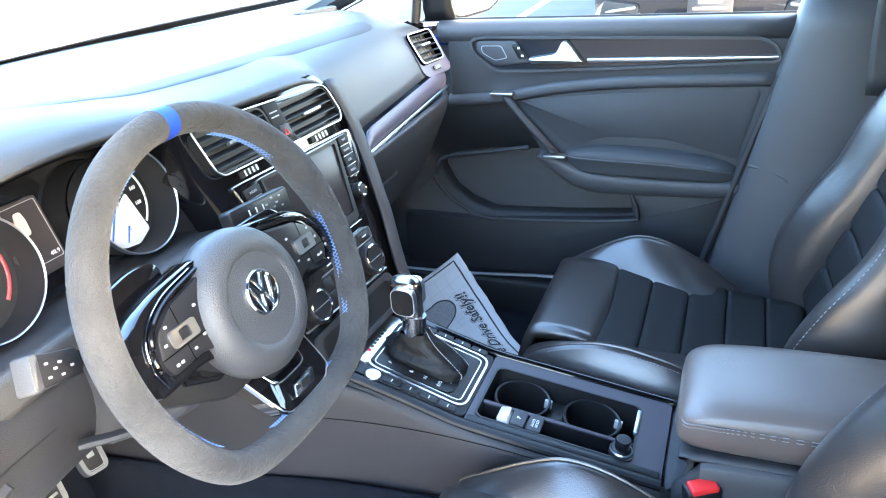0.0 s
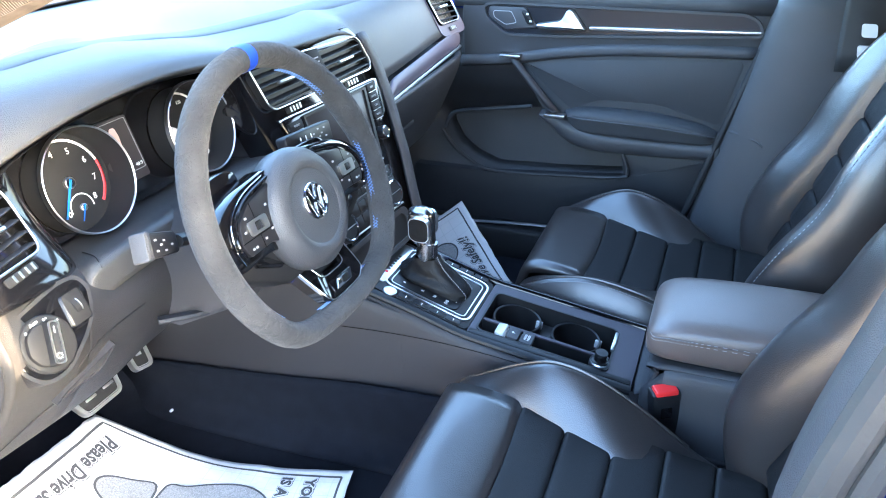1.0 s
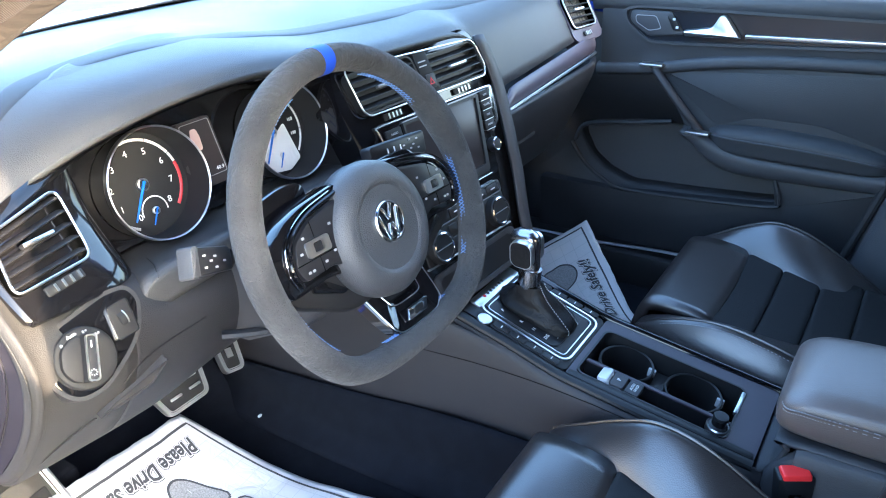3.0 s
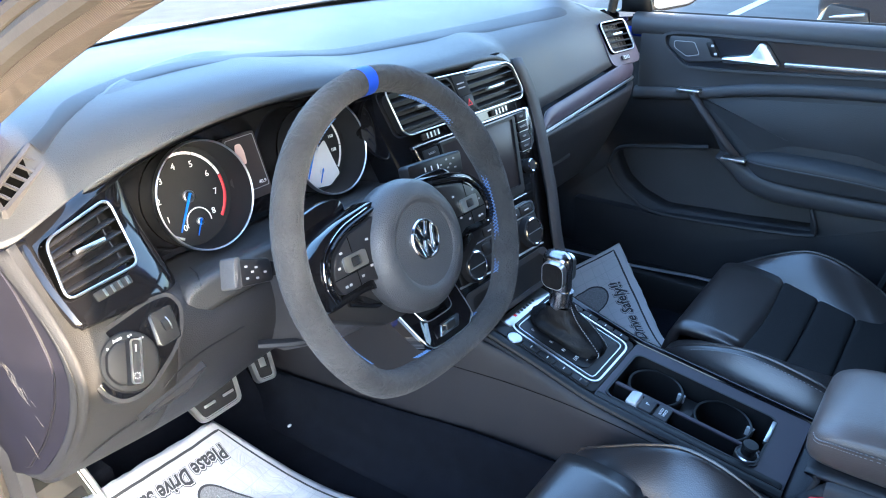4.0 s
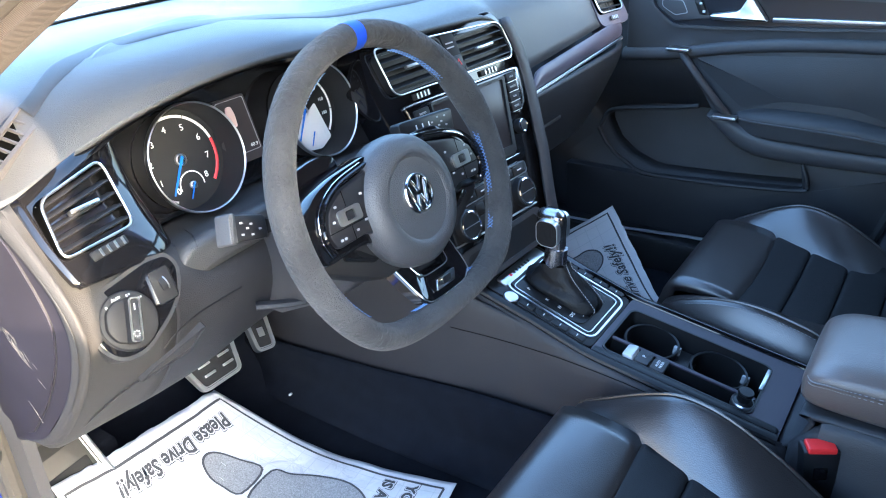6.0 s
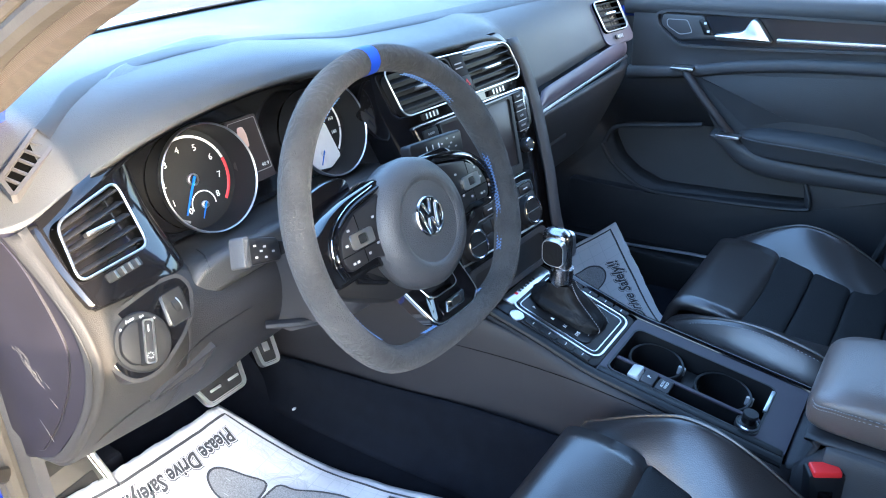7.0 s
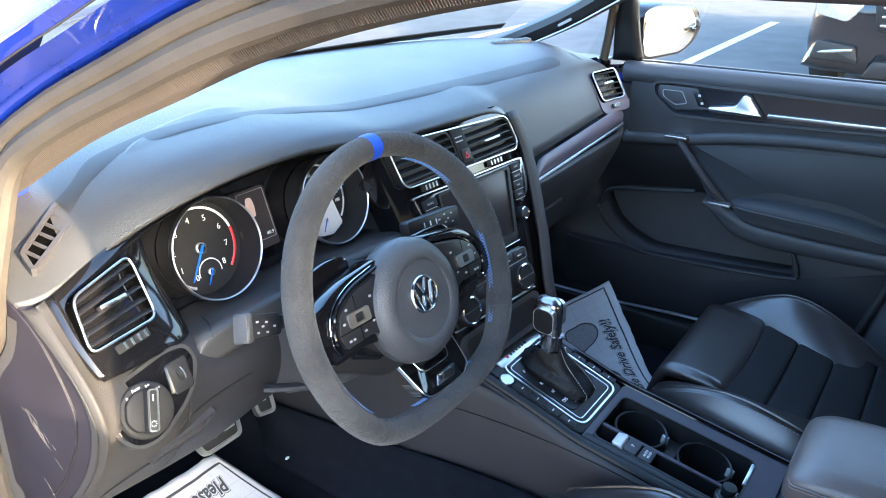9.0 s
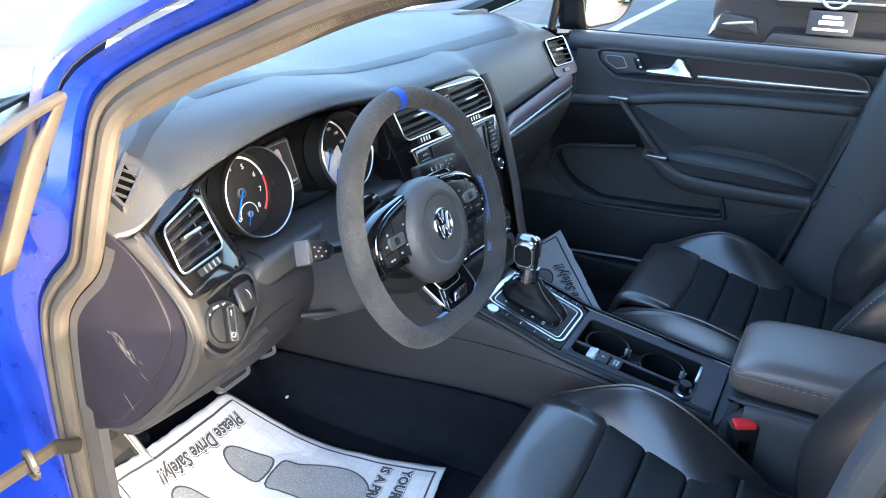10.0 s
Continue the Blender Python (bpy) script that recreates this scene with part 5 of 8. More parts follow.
def rim_piece(a0, a1, steps, grow=0.0, closed=False):
    bm = bmesh.new()
    rows = [[bm.verts.new(WH @ q) for q in rim_section(lerp(a0, a1, i / steps), 16, grow)] for i in range(steps if closed else steps + 1)]
    for i in range(len(rows) if closed else len(rows) - 1):
        a, b = rows[i], rows[(i + 1) % len(rows)]
        for s in range(16):
            bm.faces.new((a[s], a[(s + 1) % 16], b[(s + 1) % 16], b[s]))
    return bm


part("rim", rim_piece(0, 2 * math.pi, 96, 0, True), SUEDE, wheel, "worn charcoal suede rim")
part("top_band", rim_piece(radians(-3.2), radians(2.2), 4, 0.0006), BLUEBAND, wheel, "blue centre band")
# cross-stitched seam round the inside of the rim
bm = bmesh.new()
for lo, hi in ((20, 66), (80, 130), (158, 174), (-176, -158), (-130, -80), (-66, -20)):
    for k in range(int((hi - lo) / 1.6)):
        a = radians(lo + 1.6 * k)
        for s in (-1, 1):
            p, q = rim_pt(a, -0.0172), rim_pt(a + radians(1.6), -0.0172)
            p = p + Vector((0, 0, -0.001 + 0.0038 * s))
            q = q + Vector((0, 0, -0.001 - 0.0038 * s))
            tube(bm, [WH @ p, WH @ q], 0.0005, 4)
tagged(part("cross_stitch", bm, BLUETHREAD, wheel, "blue cross stitches"), kind="stuff")
# hub and airbag cover
HUB = WH @ Matrix.Translation((-0.002, 0.001, -0.017))
HUBC = HUB @ Matrix.Translation((-0.002, -0.0055, 0))
bm = bmesh.new()
lathe(bm, [(0.030, -0.06), (0.062, -0.040), (0.0760, -0.018), (0.0780, -0.002), (0.0760, 0.010), (0.0695, 0.0185), (0.0600, 0.0232), (0.0535, 0.0240), (0.0495, 0.0228), (0.0475, 0.0212), (0.030, 0.0206), (0.004, 0.0208)], HUBC, 64)
hub = part("airbag_cover", bm, HUBSKIN, wheel, "round grained airbag cover")
text("AIRBAG", 0.0075, HUB @ Matrix.Translation((0.006, -0.062, 0.0217)) @ Matrix.Rotation(radians(6), 4, "Z"), BLACK, hub, "embossed_print", extrude=0.0006)
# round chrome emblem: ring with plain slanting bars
bm = bmesh.new()
lathe(bm, [(0.0238, 0.018), (0.0238, 0.0225), (0.0225, 0.0240), (0.0208, 0.0238), (0.0202, 0.021)], HUB, 44, False)
em = part("emblem", bm, CHROME, hub, "round chrome emblem")
bm = bmesh.new()
lathe(bm, [(0.0205, 0.0195), (0.0205, 0.0214)], HUB, 40)
part("emblem_ground", bm, GLOSS, em)
for pts in ([(-0.0085, 0.0185), (-0.0008, 0.0030)], [(0.0085, 0.0185), (0.0008, 0.0030)], [(-0.0165, 0.0115), (-0.0075, -0.0180)], [(0.0165, 0.0115), (0.0075, -0.0180)], [(-0.0070, -0.0180), (-0.0008, -0.0020)], [(0.0070, -0.0180), (0.0008, -0.0020)]):
    bm = bmesh.new()
    a, b = (Vector((x, y, 0.0)) for x, y in pts)
    d = (b - a).normalized()
    n_ = Vector((-d.y, d.x, 0)) * 0.0019
    prism(bm, [tuple(q.xy) for q in (a - n_, b - n_, b + n_, a + n_)], HUB, 0.0212, 0.0236, 0.0009)
    part("emblem_bar", bm, CHROME, em)
# side spokes, turned a little with the wheel: gloss backs, key pads, shift paddles behind
SPK = WH @ Matrix.Rotation(radians(-2.0), 4, "Z")
KEYPAD = [(0.050, -0.030), (0.088, -0.014), (0.131, -0.016), (0.1375, 0.000), (0.1290, 0.024), (0.102, 0.040), (0.050, 0.050)]
for s in (-1, 1):
    fl = lambda pts: [(s * x, y) for x, y in (pts if s > 0 else pts[::-1])]
    bm = bmesh.new()
    prism(bm, soft(fl([(0.04, -0.040), (0.090, -0.026), (0.150, -0.030), (0.166, -0.010), (0.160, 0.022), (0.132, 0.046), (0.100, 0.056), (0.04, 0.064)]), 0.012), SPK, -0.040, -0.0135, 0.005)
    spoke = part("spoke", bm, GLOSS, wheel, "piano black side spoke")
    bm = bmesh.new()
    prism(bm, soft(fl(KEYPAD), 0.006), SPK, -0.020, -0.0065, 0.0025)
    pad = part("key_pad", bm, SLATGREY, spoke, "dark key pad")
    bm = bmesh.new()
    tube(bm, spline([SPK @ Vector((s * x, y, z)) for x, y, z in ((0.052, 0.054, -0.011), (0.102, 0.0445, -0.009), (0.132, 0.027, -0.0085), (0.1415, 0.001, -0.0085), (0.1355, -0.019, -0.010))], 8), 0.0026, 8)
    part("gloss_edge", bm, GLOSS, spoke)
    # thin chrome line that stands in for the highlight on the gloss edge
    bm = bmesh.new()
    tube(bm, spline([SPK @ Vector((s * x, y, z)) for x, y, z in ((0.058, 0.0575, -0.0125), (0.104, 0.0485, -0.0110), (0.1355, 0.0295, -0.0105), (0.1455, 0.001, -0.0105), (0.1390, -0.0215, -0.012))], 8), 0.0007, 6)
    part("edge_highlight", bm, CHROME, spoke, "fine chrome line for the edge highlight")
    kx, ky = 0.103, 0.0125
    bm = bmesh.new()
    ring(bm, rr(0.033, 0.0165, 0.003), rr(0.0135, 0.0105, 0.002), SPK @ Matrix.Translation((s * kx, ky, 0)), -0.008, -0.0035)
    part("silver_key", bm, SATIN, pad, "satin silver key frame")
    bm = bmesh.new()
    prism(bm, rr(0.0125, 0.0095, 0.002), SPK @ Matrix.Translation((s * kx, ky, 0)), -0.008, -0.0045, 0.0008)
    part("ok_key", bm, BLACK, pad)
    for (x, y) in ((0.078, 0.028), (0.082, 0.000), (0.126, 0.012), (0.118, 0.026), (0.098, -0.006), (0.118, -0.0085), (0.124, -0.0085)):
        bm = bmesh.new()
        prism(bm, rr(0.0040, 0.0026, 0.0009), SPK @ Matrix.Translation((s * x, y, 0)), -0.0070, -0.0060)
        part("key_mark", bm, GREYPRINT, pad)
    for pts in ([(0.076, 0.0018), (0.136, 0.0018)], [(0.104, 0.0018), (0.104, -0.0150)], [(0.103, 0.021), (0.103, 0.039)]):
        bm = bmesh.new()
        tube(bm, [SPK @ Vector((s * x, y, -0.0066)) for x, y in pts], 0.0006, 4)
        part("key_gap", bm, VOID, pad)
    bm = bmesh.new()      # shift paddle behind the spoke
    prism(bm, soft(fl([(0.060, 0.020), (0.120, 0.022), (0.142, 0.046), (0.126, 0.060 if s > 0 else 0.070), (0.086, 0.062 if s > 0 else 0.078), (0.055, 0.060 if s > 0 else 0.074)]), 0.014, 5), SPK, -0.056, -0.047, 0.004)
    part("shift_paddle", bm, GLOSS, wheel, "black shift paddle behind the spoke")
# cover under the hub between the side and lower spokes
bm = bmesh.new()
prism(bm, soft([(-0.150, -0.018), (-0.142, -0.040), (-0.104, -0.058), (-0.066, -0.078), (0.066, -0.078), (0.104, -0.058), (0.142, -0.040), (0.150, -0.018), (0.10, 0.0), (-0.10, 0.0)], 0.014, 4), SPK, -0.060, -0.026, 0.008)
part("spoke_cover", bm, SMOKE, wheel, "satin dark cover below the hub")
for s in (-1, 1):
    bm = bmesh.new()
    prism(bm, soft([(s * 0.092, -0.030), (s * 0.112, -0.024), (s * 0.116, -0.034), (s * 0.076, -0.052), (s * 0.066, -0.050)][::s], 0.004), SPK, -0.030, -0.0225, 0.002)
    part("cover_clip", bm, GLOSS, wheel)


# lower spoke: a gloss bracket that leans back to the hub, with satin edge lines and a badge
def lean(x, y):
    return -0.034 * max(0.0, min(1.0, (y + 0.116) / 0.060))


LSP = SPK @ Matrix.Translation((0.007, 0.004, 0.0))
LO = soft([(-0.059, -0.054), (-0.0495, -0.114), (-0.036, -0.132), (0.036, -0.132), (0.0495, -0.114), (0.059, -0.054)], 0.012, 4)
LI = soft([(-0.034, -0.054), (-0.027, -0.086), (-0.021, -0.096), (0.021, -0.096), (0.027, -0.086), (0.034, -0.054)], 0.008, 4)
bm = bmesh.new()
rows = [[bm.verts.new(LSP @ Vector((x, y, z + lean(x, y)))) for x, y in o] for o, z in ((LO, -0.030), (LO, -0.012), (inset(LO, 0.0035), -0.0080), (inset(LI, -0.003), -0.0080), (LI, -0.011), (LI, -0.030))]
for a, b in zip(rows, rows[1:] + rows[:1]):
    for i in range(len(LO)):
        bm.faces.new((a[i], a[(i + 1) % len(LO)], b[(i + 1) % len(LO)], b[i]))
lower = part("lower_spoke", bm, GLOSS, wheel, "piano black lower spoke bracket")
bm = bmesh.new()
prism(bm, LI, LSP, -0.032, -0.020, 0.0, lean)
part("spoke_window", bm, SMOKE, lower, "matt panel inside the bracket")
bm = bmesh.new()
prism(bm, soft([(-0.020, -0.1200), (0.015, -0.1200), (0.020, -0.1060), (-0.015, -0.1060)], 0.002), LSP, -0.008, -0.0055, 0.001)
badge = part("badge", bm, CHROME, lower, "silver badge")
# satin lines that imitate bright reflections along the gloss edges
for pts in ([(-0.0560, -0.058), (-0.0475, -0.112), (-0.0405, -0.1225), (-0.030, -0.1280), (0.0, -0.1290), (0.030, -0.1280), (0.0405, -0.1225), (0.0475, -0.112), (0.0560, -0.058)],
            [(-0.0365, -0.058), (-0.0300, -0.088), (-0.0235, -0.0985), (0.0, -0.1000), (0.0235, -0.0985), (0.0300, -0.088), (0.0365, -0.058)]):
    bm = bmesh.new()
    tube(bm, spline([LSP @ Vector((x, y, -0.0082 + lean(x, y))) for x, y in pts], 4), 0.0008, 6)
    part("bright_line", bm, SATIN, lower, "fine satin line for the edge reflection")
bm = bmesh.new()
prism(bm, soft([(-0.008, -0.1170), (0.008, -0.1170), (0.010, -0.1090), (-0.006, -0.1090)], 0.002), LSP, -0.0055, -0.0051)
part("badge_mark", bm, BLACK, badge)
# column shroud and stalks
col = thing("steering_column", (-0.364, 0.15, 0.50), "dark plastic steering column with two stalks", "steering column")
CO = WH @ Matrix.Translation((0, -0.012, -0.05))
bm = bmesh.new()
secs = []
for z, w, h0, h1 in ((0.0, 0.050, 0.040, -0.052), (-0.04, 0.062, 0.050, -0.070), (-0.10, 0.075, 0.052, -0.092), (-0.20, 0.082, 0.052, -0.105)):
    secs.append([CO @ Vector((w * sx, lerp(h1, h0, sy), z)) for sx, sy in ((-1, 0.3), (-0.96, 0.75), (-0.6, 1), (0, 1.04), (0.6, 1), (0.96, 0.75), (1, 0.3), (0.75, 0.04), (0, 0), (-0.75, 0.04))])
skin(bm, secs, 3, 3, True, True)
part("column_shroud", bm, PLASTIC, col, "grained plastic column shroud")
bm = bmesh.new()
tube(bm, spline([(-0.475, 0.185, 0.468), (-0.43, 0.150, 0.462), (-0.364, 0.130, 0.456), (-0.30, 0.140, 0.462), (-0.26, 0.165, 0.470)], 6), 0.008, 8, flat=0.6)
part("column_lip", bm, DASHLOW, col, "dark lip under the column")
for s, tip in ((-1, (-0.566, 0.088, 0.634)), (1, (-0.182, 0.082, 0.640))):
    root = CO @ Vector((s * 0.060, 0.020, -0.055))
    tip = Vector(tip)
    fr = F(tip, (tip - root), (0, 0.3 * s, 0.95 * s)) if s < 0 else F(tip, (1.0, -0.10, -0.06), (0, 0.33, 0.94))
    ln = (tip - root).length
    bm = bmesh.new()
    tube(bm, [root, root.lerp(tip, 0.6)], 0.010, 10, flat=0.8)
    stalk = part("stalk", bm, BLACK, col, "indicator stalk" if s < 0 else "wiper stalk")
    bm = bmesh.new()
    L = 0.052 if s < 0 else 0.100
    prism(bm, soft([(-L, -0.012), (0.0, -0.016), (0.004, 0.014), (-L, 0.013)], 0.006), fr, -0.009, 0.009, 0.003)
    paddle = part("stalk_paddle", bm, SLATGREY, stalk, "dark stalk end with white marks")
    if s < 0:
        bm = bmesh.new()
        prism(bm, soft([(-0.009, -0.0172), (0.001, -0.0172), (0.005, 0.015), (-0.007, 0.015)], 0.004), fr, -0.0102, 0.0096, 0.003)
        part("end_cap", bm, HUBSKIN, paddle, "grey end cap")
    if s > 0:
        for x in (-0.046, -0.058, -0.070):
            bm = bmesh.new()
            prism(bm, rr(0.002, 0.010, 0.0008), fr @ Matrix.Translation((x, 0, 0)), 0.009, 0.0094)
            part("stalk_mark", bm, WHITE, paddle)
    for k, (x, y) in enumerate(((-0.014, 0.006), (-0.014, -0.006), (-0.028, 0.007), (-0.028, -0.004), (-0.040, 0.002), (-0.022, 0.0))):
        bm = bmesh.new()
        prism(bm, rr(0.0040, 0.0022, 0.0008), fr @ Matrix.Translation((x, y, 0)), 0.009, 0.0094)
        part("stalk_mark", bm, GREYPRINT, paddle)

# ---- centre console ----
con = thing("centre_console", (0, -0.1, 0.0), "dark plastic centre console with cup holders", "centre console")


def con_z(y):
    """Height of the console's top along the car."""
    return 0.262 + (y + 0.105) * 0.16 if y < -0.09 else 0.2644 + (y + 0.09) * 0.33


bm = bmesh.new()
skin(bm, [[(sx * (0.088 + 0.004), y, con_z(y) - 0.004), (sx * 0.104, y, con_z(y) - 0.010), (sx * 0.112, y, con_z(y) - 0.035), (sx * 0.122, y, con_z(y) * 0.55), (sx * 0.132, y, 0.06), (sx * 0.135, y, 0.0)]
          for sx in (-1,) for y in (0.26, 0.14, 0.0, -0.12, -0.28, -0.40)], 4, 4)
thick(part("side_panel", bm, CONSIDE, con, "brownish dark plastic side panel"), 0.006)
bm = bmesh.new()
skin(bm, [[(0.092, y, con_z(y) - 0.004), (0.104, y, con_z(y) - 0.010), (0.112, y, con_z(y) - 0.035), (0.122, y, con_z(y) * 0.55), (0.132, y, 0.06), (0.135, y, 0.0)]
          for y in (0.26, 0.14, 0.0, -0.12, -0.28, -0.40)], 4, 4)
thick(part("side_panel", bm, PLASTIC, con), 0.006)
for s in (-1, 1):
    bm = bmesh.new()
    tube(bm, [(s * (0.094 if y < 0 else 0.094 + 0.05 * y), y, con_z(y) - 0.002) for y in [0.22 - 0.025 * k for k in range(25)]], 0.0085, 10, flat=0.8)
    part("top_rail", bm, GLOSS if s > 0 else BLACK, con, "rounded edge rail")
bm = bmesh.new()
tube(bm, spline([(-0.1355, 0.134, 0.2583), (-0.1190, 0.045, 0.2524), (-0.1120, -0.054, 0.2488), (-0.1078, -0.147, 0.2401), (-0.1068, -0.187, 0.2351), (-0.1060, -0.30, 0.222)], 6), 0.0005, 6)
part("panel_seam", bm, VOID, con, "fine seam in the side panel")
# tunnel sides running forward under the centre stack
for s in (-1, 1):
    bm = bmesh.new()
    skin(bm, [[(s * (0.098 + q), y, zt), (s * (0.106 + q), y, zt - 0.03), (s * (0.119 + q * 0.6), y, zt * 0.55), (s * (0.130 + q * 0.3), y, 0.06), (s * 0.134, y, 0.0)] for y, zt, q in ((-0.06, con_z(-0.06) - 0.014, 0.0), (0.03, con_z(0.03) - 0.010, 0.008), (0.10, con_z(0.10) - 0.008, 0.020), (0.17, con_z(0.17) + 0.01, 0.034), (0.24, 0.42, 0.044), (0.40, 0.44, 0.05), (0.75, 0.44, 0.05))], 4, 4)
    thick(part("tunnel_side", bm, CONSIDE, con), 0.006)
# carpet skirt along the tunnel
bm = bmesh.new()
skin(bm, [[(-0.138 - d, y, 0.150 - 0.10 * max(0, y - 0.05)), (-0.150 - d, y, 0.09), (-0.160 - d, y, 0.04), (-0.20 - d, y, 0.005)] for y, d in ((0.65, 0.02), (0.30, 0.018), (0.1, 0.008), (-0.1, 0), (-0.3, 0), (-0.5, 0))], 3, 4)
thick(part("tunnel_carpet", bm, CARPET, con, "black carpet along the tunnel"), 0.006)
# shifter plate
PM = F((-0.002, 0.000, con_z(0.0) + 0.001), (1, 0, 0), (0, 1, 0.33))
bm = bmesh.new()
PO = soft([(-0.082, -0.101), (0.080, -0.101), (0.084, 0.098), (-0.086, 0.098)], 0.012)
prism(bm, PO, PM, -0.02, 0.002, 0.002)
plate = part("shifter_plate", bm, BLACK, con, "black gear selector plate")
bm = bmesh.new()
RING = soft([(-0.067, -0.096), (0.067, -0.096), (0.071, 0.074), (-0.064, 0.074)], 0.022, 5)
ring(bm, RING, inset(RING, 0.0032), PM, 0.0, 0.0050)
ring(bm, inset(RING, 0.0105), inset(RING, 0.0120), PM, 0.0, 0.0046)
part("selector_frame", bm, SATIN, plate, "satin silver selector frame")
bm = bmesh.new()
prism(bm, soft([(-0.062, 0.069), (0.071, 0.069), (0.071, 0.092), (-0.062, 0.092)], 0.006), PM, 0.001, 0.0052, 0.001)
bar = part("badge_bar", bm, SATIN, plate, "silver badge bar")
for k in range(6):
    bm = bmesh.new()
    prism(bm, rr(0.0055, 0.0055, 0.0012), PM @ Matrix.Translation((-0.022 + 0.0095 * k, 0.080, 0)), 0.005, 0.0057)
    part("badge_print", bm, INK, bar)
bm = bmesh.new()
prism(bm, rr(0.006, 0.006, 0.001), PM @ Matrix.Translation((-0.033, 0.080, 0)), 0.005, 0.0057)
part("red_mark", bm, REDPRINT, bar)
bm = bmesh.new()
ring(bm, soft([(-0.050, -0.068), (0.056, -0.068), (0.060, 0.076), (-0.052, 0.076)], 0.018, 5), soft([(-0.026, -0.056), (0.042, -0.056), (0.044, 0.066), (-0.028, 0.066)], 0.014, 5), PM, 0.0, 0.004)
part("boot_surround", bm, BLACK, plate)
for k, s in enumerate(("P", "R", "N", "D/S")):
    text(s, 0.0085, PM @ Matrix.Translation((-0.038, 0.040 - 0.024 * k - (0.012 if k else 0), 0.0042)) , WHITE, plate, "gear_letter")
for k, s in enumerate(("+", "-")):
    text(s, 0.0095, PM @ Matrix.Translation((-0.026, -0.040 - 0.018 * k, 0.0042)), WHITE, plate, "gear_letter")
for sx in (-1, 1):
    for k in range(5):
        x = -0.075 if sx < 0 else 0.078
        bm = bmesh.new()
        prism(bm, rr(0.012, 0.028, 0.002), PM @ Matrix.Translation((x, 0.052 - 0.031 * k, 0)), 0.001, 0.0045, 0.001)
        bt = part("console_button", bm, BLACK, plate)
        bm = bmesh.new()
        box(bm, -0.003, 0.003, -0.0008, 0.0008, 0.0045, 0.005, 0, PM @ Matrix.Translation((x, 0.052 - 0.031 * k, 0)))
        part("button_mark", bm, WHITE, bt)
bm = bmesh.new()
lathe(bm, [(0.0125, 0.0), (0.0125, 0.005), (0.0115, 0.006), (0.009, 0.0055)], F((-0.082, 0.048, con_z(0.048) + 0.001), (1, 0, 0), (0, 1, 0.33)), 28)
part("start_button", bm, SATIN, plate, "round silver start button")
# cup holder tray: a frame with wells cut into it
TM = F((0, -0.238, con_z(-0.238)), (1, 0, 0), (0, 1, 0.16))
bm = bmesh.new()
ring(bm, rr(0.178, 0.288, 0.010), rr(0.128, 0.232, 0.012, 4, -0.007, 0.016), TM, -0.02, 0.0)
tray = part("cup_tray", bm, TRAYGREY, con, "purplish grey cup holder surround")
bm = bmesh.new()
ring(bm, rr(0.131, 0.236, 0.014, 4, -0.007, 0.016), rr(0.125, 0.229, 0.012, 4, -0.007, 0.016), TM, -0.10, 0.002)
part("tray_lip", bm, BLACK, tray)
bm = bmesh.new()
box(bm, -0.0885, -0.0735, -0.142, 0.142, -0.006, 0.0045, 0.004, TM)
part("tray_rail", bm, BLACK, tray, "rounded black rail beside the tray")
bm = bmesh.new()
prism(bm, rr(0.129, 0.233, 0.012, 4, -0.007, 0.016), TM, -0.088, -0.085)
part("tray_floor", bm, BLACK, tray)
bm = bmesh.new()
box(bm, -0.0320, -0.0280, -0.098, 0.130, -0.085, -0.004, 0, TM)
wall_ = part("tray_divider", bm, BLACK, tray)
bm = bmesh.new()
box(bm, -0.0335, -0.0265, -0.098, 0.130, -0.004, -0.0008, 0.001, TM)
part("divider_top", bm, TRAYGREY, wall_, "purplish grey top edge")
for y in (0.078, -0.032):
    cm = TM @ Matrix.Translation((0.0145, y, 0))
    bm = bmesh.new()
    lathe(bm, [(0.0405, -0.012), (0.043, -0.011), (0.0445, -0.012), (0.0445, -0.083), (0.0405, -0.083), (0.0405, -0.012)], cm, 40, False)
    cup = part("cup_holder", bm, BLACK, tray, "round black cup holder")
    bm = bmesh.new()
    box(bm, -0.003, 0.003, -0.006, 0.006, -0.026, -0.012, 0.001, cm @ Matrix.Translation((0.012, -0.0395, 0)))
    part("cup_clip", bm, GREYPRINT, cup, "small pale clip")
bm = bmesh.new()
prism(bm, rr(0.070, 0.034, 0.006, 4, 0.014, 0.022), TM, -0.040, -0.030, 0.002)
part("cup_bridge", bm, BLACK, tray)
bm = bmesh.new()
prism(bm, rr(0.056, 0.006, 0.002), TM @ Matrix.Translation((0.020, -0.098, 0)), -0.002, 0.003, 0.001)
part("tray_handle", bm, SATIN, tray, "slim silver tray handle")
EP = TM @ Matrix.Translation((-0.051, 0.066, 0))
bm = bmesh.new()
prism(bm, rr(0.036, 0.058, 0.004), EP, -0.012, -0.006, 0.001)
ep = part("switch_block", bm, BLACK, con, "parking brake switch block")
bm = bmesh.new()
prism(bm, rr(0.031, 0.018, 0.004), EP @ Matrix.Translation((0, 0.024, 0)) @ Matrix.Rotation(radians(-14), 4, "X"), -0.006, 0.006, 0.003)
part("brake_lever", bm, LEVERSILVER, ep, "chrome parking brake lever")
